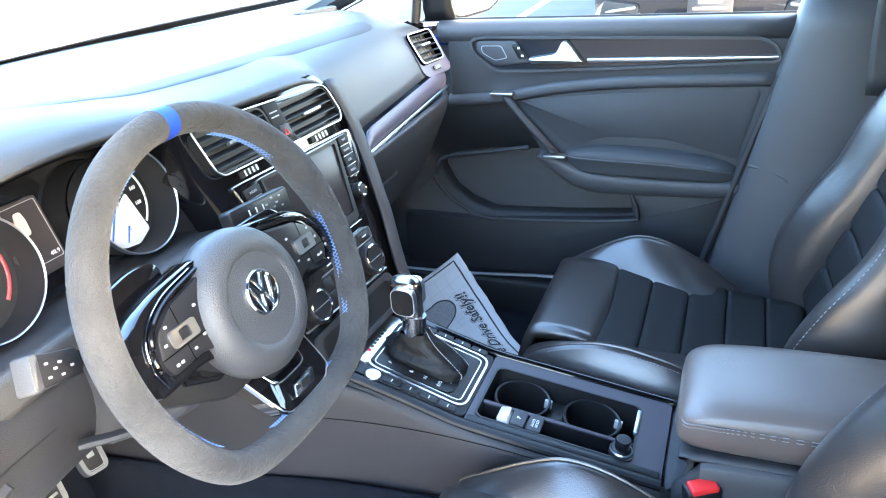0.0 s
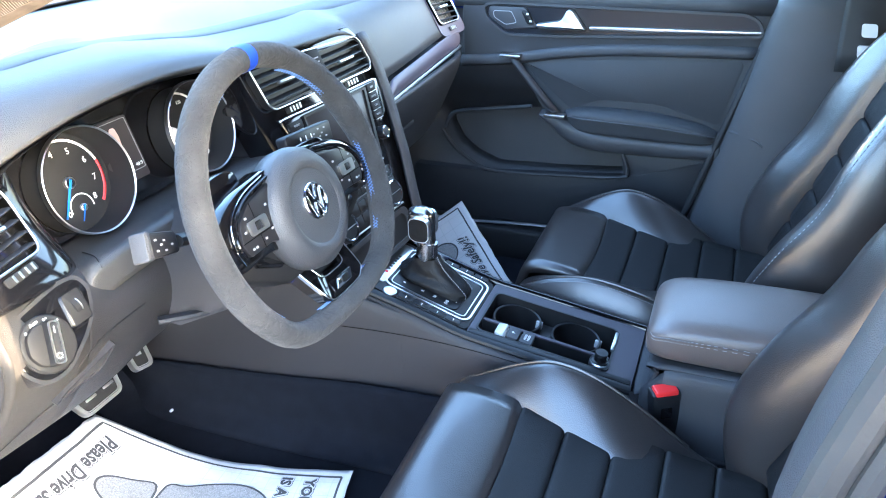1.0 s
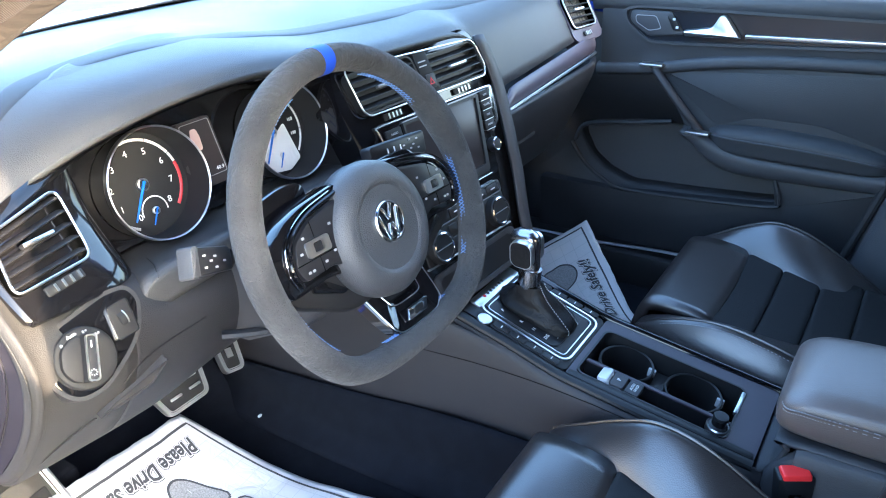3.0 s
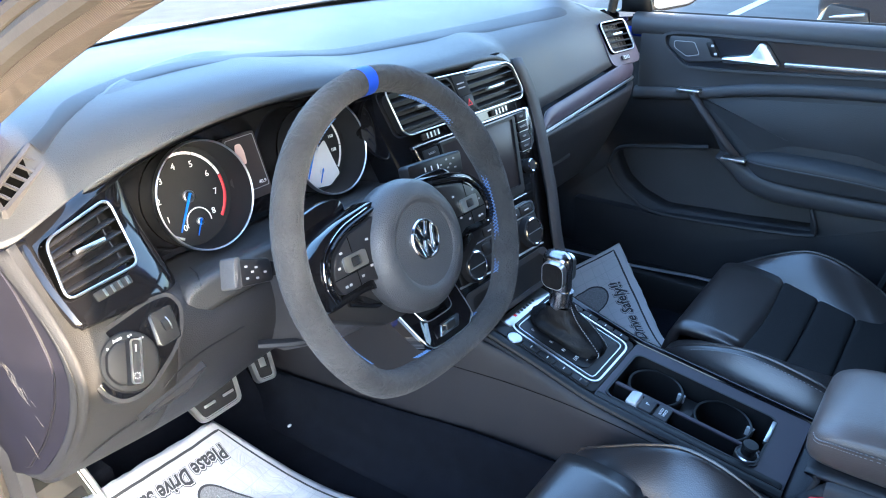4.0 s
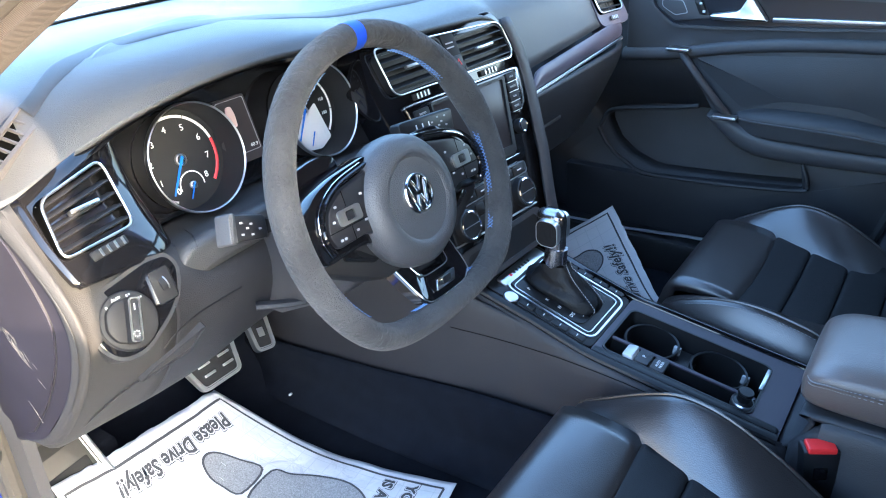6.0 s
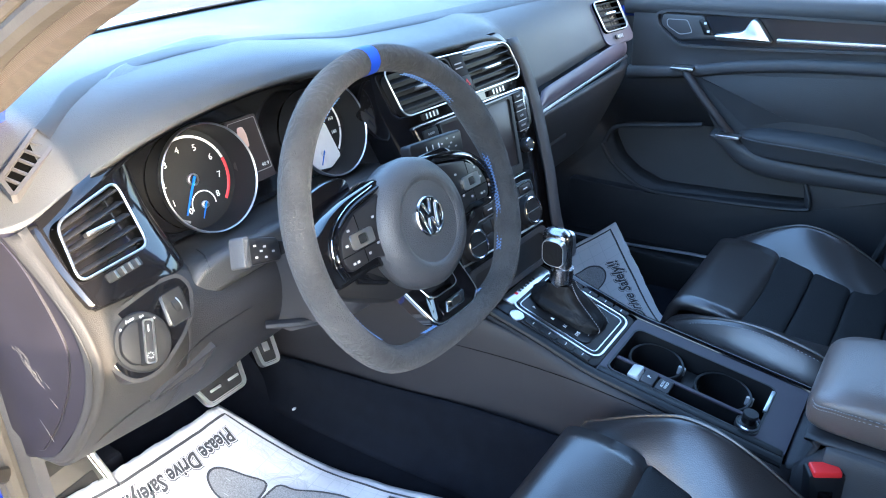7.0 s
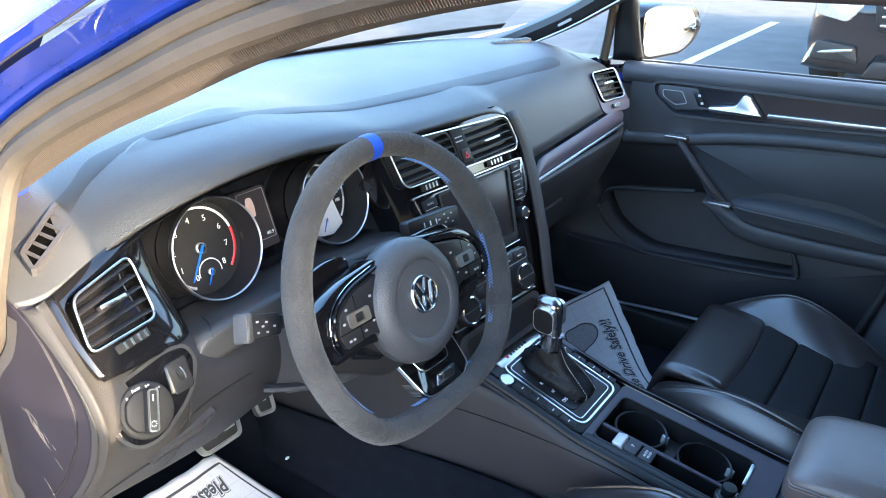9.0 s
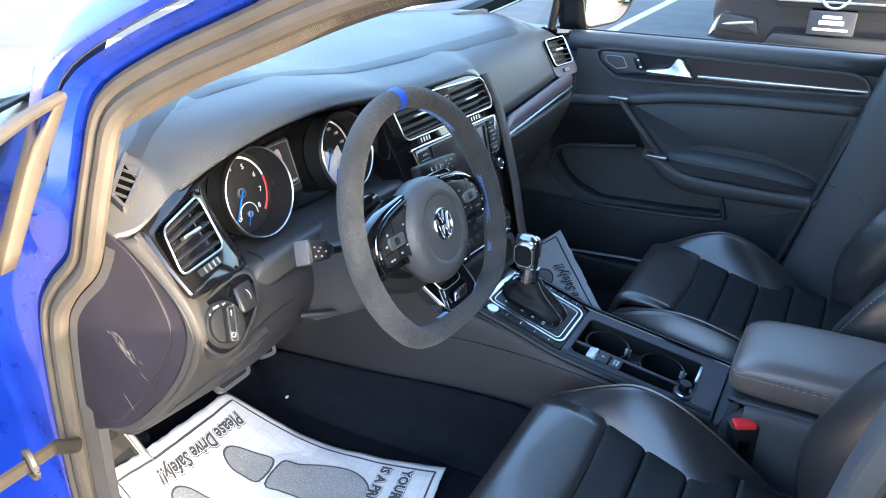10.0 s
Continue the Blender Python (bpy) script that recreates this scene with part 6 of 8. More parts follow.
for k, s in enumerate(("P", "AUTO\nHOLD")):
    bm = bmesh.new()
    prism(bm, rr(0.032, 0.022, 0.003), EP @ Matrix.Translation((0, 0.002 - 0.025 * k, 0)), -0.006, 0.004 - 0.002 * k, 0.002)
    bt = part("switch", bm, PLASTIC, ep)
    text(s, 0.006 if k else 0.009, EP @ Matrix.Translation((0, 0.002 - 0.025 * k, 0.0043 - 0.002 * k)), WHITE, ep, "switch_mark")
SK = TM @ Matrix.Translation((-0.051, -0.084, 0))
bm = bmesh.new()
lathe(bm, [(0.017, -0.006), (0.017, 0.003), (0.0155, 0.005), (0.014, 0.003)], SK, 28, False)
so = part("power_socket", bm, SATIN, con, "round power socket with black plug")
bm = bmesh.new()
lathe(bm, [(0.014, -0.01), (0.014, 0.004), (0.010, 0.006), (0.010, 0.016), (0.0115, 0.018), (0.0105, 0.022), (0.003, 0.0225)], SK, 28)
part("socket_plug", bm, BLACK, so)
# panel rising to the armrest
bm = bmesh.new()
skin(bm, [[(x, -0.380, con_z(-0.38) - 0.002 - abs(x) * 0.1), (x, -0.402, 0.228), (x, -0.415, 0.262), (x, -0.43, 0.275), (x, -0.80, 0.275)] for x in (-0.095, -0.05, 0.05, 0.095)], 3, 4)
thick(part("rear_riser", bm, PLASTIC, con), 0.006)
for s in (-1, 1):
    bm = bmesh.new()
    skin(bm, [[(s * 0.093, y, z1), (s * 0.106, y, z1 * 0.92), (s * 0.118, y, z1 * 0.5), (s * 0.130, y, 0.0)] for y, z1 in ((-0.395, 0.222), (-0.425, 0.262), (-0.47, 0.275), (-0.80, 0.275))], 4, 4)
    thick(part("rear_side", bm, PLASTIC, con), 0.006)

# ---- gear selector ----
gear = thing("gear_selector", (0.0, 0.0, 0.30), "chrome topped gear selector with a black leather boot", "gear lever")
bm = bmesh.new()
TOP = Vector((-0.004, 0.008, 0.352))
secs = []
for k, (w, d) in enumerate(((1.16, 1.06), (1.12, 1.03), (0.84, 0.80), (0.70, 0.62), (0.56, 0.46), (0.44, 0.36))):
    c = Vector((0.006, 0.004, con_z(0) + 0.004)).lerp(TOP, k / 5)
    row = []
    for i in range(20):
        a = 2 * math.pi * i / 20
        wr = 1 + (0.055 * math.sin(4 * a + 2.3 * k) * (0.4 + k % 2) + 0.04 * math.sin(7 * a + 1.9 * k)) * (1 if k else 0.3)
        ex = 0.034 * w * wr * math.copysign(abs(math.cos(a)) ** 0.6, math.cos(a))
        ey = 0.060 * d * wr * math.copysign(abs(math.sin(a)) ** 0.6, math.sin(a))
        row.append(c + Vector((ex, ey - 0.010 * (1 - k / 5), 0.33 * ey * (1 - k / 5))))
    secs.append(row)
skin(bm, secs, 4, 1, True)
boot = part("boot", bm, BOOT, gear, "creased black leather boot", sharp=60)
for x in (-0.010, 0.010):
    bm = bmesh.new()
    line = []
    for n in range(25):
        f = n / 24
        i, g = min(4, int(f * 5)), f * 5 - min(4, int(f * 5))
        a, b = [min(secs[k], key=lambda q: abs(q.x - (x * (1.6 - 0.2 * k))) + 10 * (q.y > secs[k][0].y)) for k in (5 - i, 4 - i)]
        line.append(Vector(a).lerp(Vector(b), g) + Vector((0, -0.0012, 0.0008)))
    line = spline(line[::4], 9)
    for p, q in zip(line[::2], line[1::2]):
        tube(bm, [p, q], 0.0009, 4)
    part("boot_seam", bm, THREAD, boot, "pale stitched seam")
bm = bmesh.new()
lathe(bm, [(0.0155, 0.0), (0.0165, 0.008), (0.0150, 0.028), (0.0155, 0.036)], F(TOP - Vector((0, 0, 0.006)), (1, 0, 0), (0, 0.99, 0.1)) @ Matrix.Diagonal((0.95, 1.25, 1, 1)), 28)
part("collar", bm, KNOBMETAL, gear, "chrome collar")
bm = bmesh.new()
secs = []
for z, w, d, off in ((0.372, 0.0125, 0.0170, 0.0), (0.390, 0.0135, 0.0190, 0.003), (0.410, 0.0155, 0.0225, 0.007), (0.428, 0.0165, 0.0245, 0.008), (0.441, 0.0145, 0.0220, 0.008), (0.448, 0.007, 0.011, 0.008)):
    secs.append([(-0.004 + w * math.copysign(abs(math.cos(a)) ** 0.75, math.cos(a)), 0.006 + off + d * math.copysign(abs(math.sin(a)) ** 0.75, math.sin(a)), z + 0.10 * d * math.sin(a)) for a in [2 * math.pi * i / 24 for i in range(24)]])
skin(bm, secs, 4, 1, True, True)
kn = part("knob", bm, KNOBMETAL, gear, "satin silver framed knob", sharp=50)
for s in (-1, 1):
    bm = bmesh.new()
    kf = F((-0.004 + s * 0.0148, 0.012, 0.413), (0, -s, 0.05), (s * 0.10, 0.10, 1))
    ring(bm, rr(0.0385, 0.0485, 0.014, 5), rr(0.0355, 0.0455, 0.0125, 5), kf, -0.008, 0.0040)
    part("knob_frame", bm, SATIN, kn, "bright frame of the cheek")
    bm = bmesh.new()
    prism(bm, rr(0.0355, 0.0455, 0.0125, 5), kf, -0.008, 0.0030, 0.002)
    part("knob_cheek", bm, BOOT, kn, "black leather cheek")
# ---- armrest between the seats ----
arm = thing("armrest", (0, -0.6, 0.275), "dark stitched leatherette centre armrest, closed", "armrest")
bm = bmesh.new()
secs = []
for y, z0, z1, w in ((-0.392, 0.300, 0.310, 0.060), (-0.396, 0.287, 0.326, 0.080), (-0.409, 0.280, 0.338, 0.090), (-0.440, 0.277, 0.348, 0.094), (-0.52, 0.276, 0.354, 0.095), (-0.66, 0.276, 0.356, 0.094), (-0.74, 0.278, 0.350, 0.09), (-0.76, 0.29, 0.34, 0.08)):
    row = []
    for i in range(16):
        a = 2 * math.pi * i / 16
        row.append((w * math.copysign(abs(math.cos(a)) ** 0.45, math.cos(a)), y, (z0 + z1) / 2 + (z1 - z0) / 2 * math.copysign(abs(math.sin(a)) ** 0.5, math.sin(a))))
    secs.append(row)
skin(bm, secs, 4, 2, True, True)
part("cushion", bm, VINYL, arm, "padded leatherette lid", sharp=60)
bm = bmesh.new()
tube(bm, spline([(-0.0955, -0.74, 0.331), (-0.0960, -0.50, 0.329), (-0.0945, -0.43, 0.327), (-0.080, -0.402, 0.322), (0.0, -0.3975, 0.322), (0.080, -0.402, 0.322), (0.0945, -0.43, 0.327), (0.096, -0.5, 0.329)], 8), 0.0016, 5)
part("seam", bm, VINYL, arm)
bm = bmesh.new()
for dz in (0.0028, -0.0028):
    line = spline([(-0.0970, -0.74, 0.331 + dz), (-0.0975, -0.50, 0.329 + dz), (-0.0960, -0.43, 0.327 + dz), (-0.081, -0.4005, 0.322 + dz), (0.0, -0.3955, 0.322 + dz), (0.081, -0.4005, 0.322 + dz)], 26)
    for p, q in zip(line[::2], line[1::2]):
        tube(bm, [p, q], 0.0006, 4)
tagged(part("stitching", bm, THREAD, arm, "pale double stitching"), kind="stuff")

# ---- belt buckle by the driver's seat ----
buckle = thing("belt_buckle", (-0.105, -0.44, 0.15), "black seat belt buckle with a red release button", "seat belt buckle")
BK = F((-0.112, -0.436, 0.205), (0.45, -0.87, 0.05), (-0.1, 0.25, 1.0))
bm = bmesh.new()
prism(bm, soft([(-0.019, -0.055), (0.019, -0.055), (0.023, 0.040), (-0.023, 0.040)], 0.004), BK, -0.012, 0.012, 0.003)
part("housing", bm, BLACK, buckle)
bm = bmesh.new()
prism(bm, rr(0.036, 0.010, 0.003), BK @ Matrix.Translation((0, 0.0410, 0)), -0.008, 0.0125, 0.002)
part("release_button", bm, RED, buckle, "red release button")
bm = bmesh.new()
prism(bm, rr(0.018, 0.020, 0.002), BK @ Matrix.Translation((0, 0.004, 0)), 0.011, 0.0126, 0.0005)
part("label_patch", bm, GLOSS, buckle)
bm = bmesh.new()
tube(bm, [BK @ Vector((0, -0.05, 0)), (-0.118, -0.445, 0.09), (-0.12, -0.46, 0.02)], 0.014, 8, flat=0.35)
part("stem", bm, RUBBER, buckle)

# ---- front seats ----
def dashes(bm, line, r, n):
    """A row of stitches along a line."""
    for p, q in zip(line[::2], line[1::2]):
        tube(bm, [p, q], r, n)


def seat_at(cx, name_label, dz=0.0, sink=(0.0, 0.0)):
    s = thing("front_seat", (cx, -0.40, 0.0), name_label, "car seat", "front seats")

    def P(x, y, z):
        return Vector((cx + x, y, z + dz))
    # cushion insert: pleated panels between the bolsters
    ys = [-0.105, -0.222, -0.294, -0.366, -0.438, -0.510, -0.580]
    top = lambda y: 0.262 - 0.13 * (-0.12 - y) if y < -0.12 else 0.262
    bm = bmesh.new()
    rows = [[P(x, -0.098 + 0.014 * abs(x) / 0.15, z) for x in (-0.15, -0.07, 0, 0.07, 0.15)] for z in (0.09, 0.15)]
    rows += [[P(x, -0.100, 0.215) for x in (-0.15, -0.07, 0, 0.07, 0.15)], [P(x, -0.112, 0.247) for x in (-0.15, -0.07, 0, 0.07, 0.15)]]
    rows += [[P(x, -0.135, 0.259 - 0.1 * x * x) for x in (-0.15, -0.07, 0, 0.07, 0.15)], [P(x, -0.175, 0.2575 - 0.2 * max(0, 0.02 - x * x)) for x in (-0.15, -0.07, 0, 0.07, 0.15)], [P(x, -0.222, 0.2485 - 0.25 * max(0, 0.02 - x * x)) for x in (-0.15, -0.07, 0, 0.07, 0.15)], [P(x, -0.240, 0.232) for x in (-0.15, -0.07, 0, 0.07, 0.15)]]
    skin(bm, rows, 4, 3)
    thick(part("front_panel", bm, LEATHER, s, "smooth black leather front panel"), 0.02)
    for k in range(1, len(ys) - 1):
        y0, y1 = ys[k] - 0.012, ys[k + 1] - 0.012
        bm = bmesh.new()
        rows = []
        for v in (0.0, 0.05, 0.16, 0.35, 0.5, 0.65, 0.84, 0.95, 1.0):
            y = lerp(y0, y1, v)
            h = 0.005 * (1 - (2 * v - 1) ** 12) - 0.005
            rows.append([P(x, y, top(y) + h - 0.010 * (1 - (x / 0.15) ** 2) - 0.004) for x in (-0.152, -0.08, 0, 0.08, 0.152)])
        skin(bm, rows, 2, 3)
        thick(part("cushion_pleat", bm, INSERT, s), 0.03)
    # side bolsters: closed swollen rolls, the inner one flatter where it is sat down
    low = lambda y, z, d: lerp(z, min(z, top(y) + 0.006), sink[(d + 1) // 2])
    for d in (-1, 1):
        bm = bmesh.new()
        rows = []
        for y, zc, xi, xo, zo in ((-0.100, 0.180, 0.142, 0.205, 0.12), (-0.118, 0.225, 0.146, 0.222, 0.10), (-0.165, 0.252, 0.150, 0.238, 0.09), (-0.22, 0.281, 0.150, 0.245, 0.09), (-0.27, 0.296, 0.150, 0.248, 0.09),
                                  (-0.33, 0.284, 0.150, 0.248, 0.09), (-0.40, 0.246, 0.150, 0.246, 0.09), (-0.48, 0.190, 0.150, 0.242, 0.09), (-0.55, 0.150, 0.150, 0.235, 0.08)):
            xi = 0.152 - 0.26 * max(0.0, -0.17 - y)
            zc = lerp(zc, min(zc, top(y) + 0.006), sink[(d + 1) // 2])
            zi = top(y) - 0.018 if y < -0.16 else zc - 0.006
            zi = min(zi, zc - 0.004)
            rows.append([P(d * xi, y, zi - 0.03), P(d * (xi + 0.004), y, zi), P(d * lerp(xi, 0.188, 0.5), y, lerp(zi, zc, 0.58)), P(d * 0.184, y, zc - 0.002), P(d * 0.193, y, zc), P(d * 0.205, y, zc - 0.006),
                         P(d * lerp(0.20, xo, 0.7), y, lerp(zc, zo, 0.35)), P(d * xo, y, lerp(zc, zo, 0.7)), P(d * (xo - 0.01), y, zo), P(d * (xi + 0.02), y, zo)])
        skin(bm, rows, 4, 3, True, True)
        b = part("cushion_bolster", bm, LEATHER, s, "raised black leather side bolster", sharp=60)
        bm = bmesh.new()
        tube(bm, spline([P(d * 0.196, y, low(y, z, d) + 0.0015) for y, z in ((-0.118, 0.224), (-0.165, 0.252), (-0.22, 0.281), (-0.27, 0.296), (-0.33, 0.284), (-0.40, 0.246), (-0.48, 0.190))], 5), 0.0022, 6)
        part("bolster_piping", bm, LEATHER, b)
        bm = bmesh.new()
        dashes(bm, spline([P(d * 0.2035, y, low(y, z + 0.005, d) - 0.005) for y, z in ((-0.118, 0.219), (-0.165, 0.247), (-0.22, 0.276), (-0.27, 0.291), (-0.33, 0.279), (-0.40, 0.241), (-0.48, 0.185))], 22), 0.0007, 4)
        part("bolster_seam", bm, THREAD, b, "pale stitched seam")
        bm = bmesh.new()
        dashes(bm, spline([P(d * (0.2035 + 0.72 * (xo - 0.2035)), y, z - 0.4 * (z + 0.06 - low(y, z + 0.06, d))) for y, z, xo in ((-0.118, 0.178, 0.222), (-0.165, 0.193, 0.238), (-0.22, 0.218, 0.245), (-0.27, 0.228, 0.248), (-0.33, 0.219, 0.248), (-0.40, 0.194, 0.246))], 22), 0.0007, 4)
        part("lower_seam", bm, THREAD, b, "pale stitched seam")
        bm = bmesh.new()   # seat base
        skin(bm, [[P(d * 0.24, y, 0.13), P(d * 0.262, y, 0.10), P(d * 0.262, y, 0.03), P(d * 0.24, y, 0.0)] for y in (-0.16, -0.3, -0.6)], 3, 3)
        thick(part("side_valance", bm, PLASTIC, s), 0.01)
    bm = bmesh.new()
    box(bm, cx - 0.20, cx + 0.20, -0.60, -0.13, 0.0, 0.12, 0.01)
    part("seat_base", bm, BLACK, s)
    # backrest, leaning back
    BR = F((cx, -0.600, 0.185 + dz), (-1, 0, 0), (0, -0.36, 0.93))   # z towards the front
    def Q(x, y, z):
        return BR @ Vector((x, y, z))
    for k in range(6):
        y0, y1 = 0.02 + 0.085 * k, 0.02 + 0.085 * (k + 1)
        bm = bmesh.new()
        rows = []
        for v in (0.0, 0.06, 0.2, 0.5, 0.8, 0.94, 1.0):
            y = lerp(y0, y1, v)
            h = 0.007 * (1 - (2 * v - 1) ** 8) - 0.007
            rows.append([Q(x, y, 0.028 + h - 0.008 * (1 - (x / 0.15) ** 2)) for x in (-0.152, -0.08, 0, 0.08, 0.152)])
        skin(bm, rows, 2, 3)
        thick(part("back_pleat", bm, INSERT if k < 5 else LEATHER, s), 0.03)
    for d in (-1, 1):
        bm = bmesh.new()
        rows = []
        for y, zc, xo in ((-0.04, 0.050, 0.215), (0.02, 0.090, 0.235), (0.09, 0.110, 0.248), (0.18, 0.107, 0.254), (0.28, 0.090, 0.254), (0.37, 0.091, 0.246), (0.46, 0.082, 0.228), (0.54, 0.060, 0.205), (0.62, 0.030, 0.17)):
            rows.append([Q(d * 0.140, y, -0.02), Q(d * 0.146, y, 0.012), Q(d * 0.158, y, lerp(0.02, zc, 0.5)), Q(d * lerp(0.15, xo, 0.42), y, zc * 0.94), Q(d * lerp(0.15, xo, 0.62), y, zc), Q(d * lerp(0.15, xo, 0.84), y, zc * 0.90),
                         Q(d * xo, y, zc * 0.45), Q(d * xo, y, -0.03), Q(d * (xo - 0.02), y, -0.075), Q(d * 0.15, y, -0.08)])
        skin(bm, rows, 4, 3, True, True)
        b = part("back_bolster", bm, LEATHER, s, "raised black leather backrest bolster", sharp=60)
        bm = bmesh.new()
        dashes(bm, spline([Q(d * lerp(0.15, xo, 0.80), y, zc * 0.935 + 0.001) for y, zc, xo in ((0.0, 0.080, 0.228), (0.09, 0.110, 0.248), (0.18, 0.107, 0.254), (0.28, 0.090, 0.254), (0.37, 0.091, 0.246), (0.46, 0.082, 0.228), (0.54, 0.060, 0.205))], 22), 0.0007, 4)
        part("bolster_seam", bm, THREAD, b, "pale stitched seam")
    bm = bmesh.new()
    secs = [[Q(x * w, y, z) for x, z in ((-1, 0.0), (-0.9, 0.022), (0, 0.03), (0.9, 0.022), (1, 0.0), (0.9, -0.07), (0, -0.08), (-0.9, -0.07))] for y, w in ((0.50, 0.20), (0.56, 0.18), (0.62, 0.155), (0.68, 0.14), (0.74, 0.13), (0.79, 0.115), (0.81, 0.08))]
    skin(bm, secs, 3, 3, True, True)
    part("headrest", bm, LEATHER, s, "integrated black leather headrest", sharp=60)
    bm = bmesh.new()
    secs = [[Q(x * w, y, z) for x, z in ((-1, -0.05), (-0.9, -0.09), (0, -0.10), (0.9, -0.09), (1, -0.05), (0.9, -0.02), (0, -0.015), (-0.9, -0.02))] for y, w in ((-0.02, 0.20), (0.2, 0.23), (0.4, 0.22), (0.56, 0.17))]
    skin(bm, secs, 3, 3, True, True)
    part("seat_back_shell", bm, PLASTIC, s)
    bm = bmesh.new()
    prism(bm, soft([(-0.020, -0.018), (0.016, -0.018), (0.022, 0.018), (-0.014, 0.018)], 0.006), BR @ Matrix.Translation((0, 0.535, 0)), 0.0225, 0.0245)
    part("embossed_badge", bm, GREYPRINT, s, "pale embossed badge")
    return s


seat_at(-0.364, "black leather sport seat with pleated cloth cushion and pale seams")
seat_at(0.364, "black leather sport seat with pleated cushion beside the closed door", -0.012, (0.55, 0.0))
bm = bmesh.new()
skin(bm, [[(x, -1.16, 0.10), (x, -1.15, 0.24), (x, -1.22, 0.27), (x, -1.60, 0.22), (x, -1.68, 0.30), (x, -1.80, 0.66), (x, -1.86, 0.68)] for x in (-0.66, -0.3, 0, 0.3, 0.66)], 4, 4)
rs_ = thing("rear_bench", (0, -1.4, 0.0), "black leather rear bench seat", "car seat")
thick(part("bench", bm, LEATHER, rs_), 0.06)

# ---- pedals ----
def pedal(name, label, m, foot, head, h, bars):
    """A pedal face that widens from foot to head, its frame standing round the rubber."""
    t = thing(name, m.translation, label, "pedal")
    ol = soft([(-foot / 2, -h / 2), (foot / 2, -h / 2), (head / 2, h / 2), (-head / 2, h / 2)], 0.012)
    bm = bmesh.new()
    prism(bm, ol, m, -0.012, 0.0015, 0.002)
    part("rubber_pad", bm, PEDALRUBBER, t, "black rubber pad")
    bm = bmesh.new()
    ring(bm, inset(ol, -0.002), inset(ol, 0.0035), m, -0.009, 0.0035)
    ring(bm, inset(ol, 0.0042), inset(ol, 0.0062), m, 0.001, 0.0030)
    part("steel_frame", bm, STEEL, t, "brushed steel frame in two lines")
    for x, y, a, b in bars:
        bm = bmesh.new()
        prism(bm, rr(a + 0.005, b + 0.005, 0.002), m @ Matrix.Translation((x, y, 0)), 0.001, 0.0024, 0.001)
        seat_ = part("rubber_rib", bm, PEDALRUBBER, t)
        bm = bmesh.new()
        prism(bm, rr(a, b, 0.0015), m @ Matrix.Translation((x, y, 0)), 0.002, 0.0042, 0.001)
        part("steel_bar", bm, STEEL, seat_)
    bm = bmesh.new()
    tube(bm, [m @ Vector((0, h * 0.2, -0.012)), m @ Vector((0, h * 0.8, -0.06)), m @ Vector((0, h + 0.12, -0.10))], 0.009, 8, flat=1.6)
    part("arm", bm, BLACK, t)
    return t


pedal("brake_pedal", "steel framed brake pedal with rubber inlay", F((-0.3475, 0.5115, 0.1827), (1.0, 0.0, 0.0), (0.0, 0.56, 0.83)), 0.082, 0.120, 0.078,
      [(-0.0160, -0.016, 0.024, 0.0050), (0.0240, -0.016, 0.024, 0.0050), (-0.0180, 0.003, 0.026, 0.0050), (0.0250, 0.003, 0.026, 0.0050), (-0.020, 0.022, 0.028, 0.0050), (0.027, 0.022, 0.028, 0.0050)])
pedal("accelerator_pedal", "steel framed accelerator pedal with rubber inlay", F((-0.214, 0.545, 0.185), (0.97, -0.05, -0.2), (0.1, 0.55, 0.83)), 0.042, 0.054, 0.120,
      [(0.0, -0.025, 0.014, 0.018), (0.0, 0.02, 0.014, 0.018)])
fr_ = thing("footrest", (-0.63, 0.5, 0.0), "brushed steel footrest with rubber insert", "footrest")
DPM = F((-0.6386, 0.4666, 0.1913), (0.97, 0.10, 0.02), (-0.06, 0.60, 0.79))
bm = bmesh.new()
prism(bm, rr(0.092, 0.26, 0.010), DPM @ Matrix.Translation((-0.004, 0.055, 0)), -0.02, 0.002, 0.003)
plate_ = part("plate", bm, FOOTGREY, fr_, "dull grey metal plate")
bm = bmesh.new()
prism(bm, rr(0.0085, 0.24, 0.002), DPM @ Matrix.Translation((0.038, 0.055, 0)), 0.001, 0.0045, 0.0015)
prism(bm, rr(0.0020, 0.24, 0.001), DPM @ Matrix.Translation((0.0305, 0.055, 0)), 0.001, 0.0032, 0.0006)
part("edge_strip", bm, STEEL, plate_, "bright steel edge strip")
for y in (-0.055, -0.005, 0.045, 0.095, 0.145):
    bm = bmesh.new()
    prism(bm, soft([(-0.044, y - 0.011), (0.022, y - 0.011), (0.024, y + 0.011), (-0.042, y + 0.011)], 0.004), DPM, 0.001, 0.0042, 0.001)
    part("rubber_strip", bm, PEDALRUBBER, plate_, "black rubber strip")
bm = bmesh.new()
box(bm, -0.69, -0.55, 0.50, 0.66, 0.0, 0.17, 0.01)
part("support", bm, CARPET, fr_)


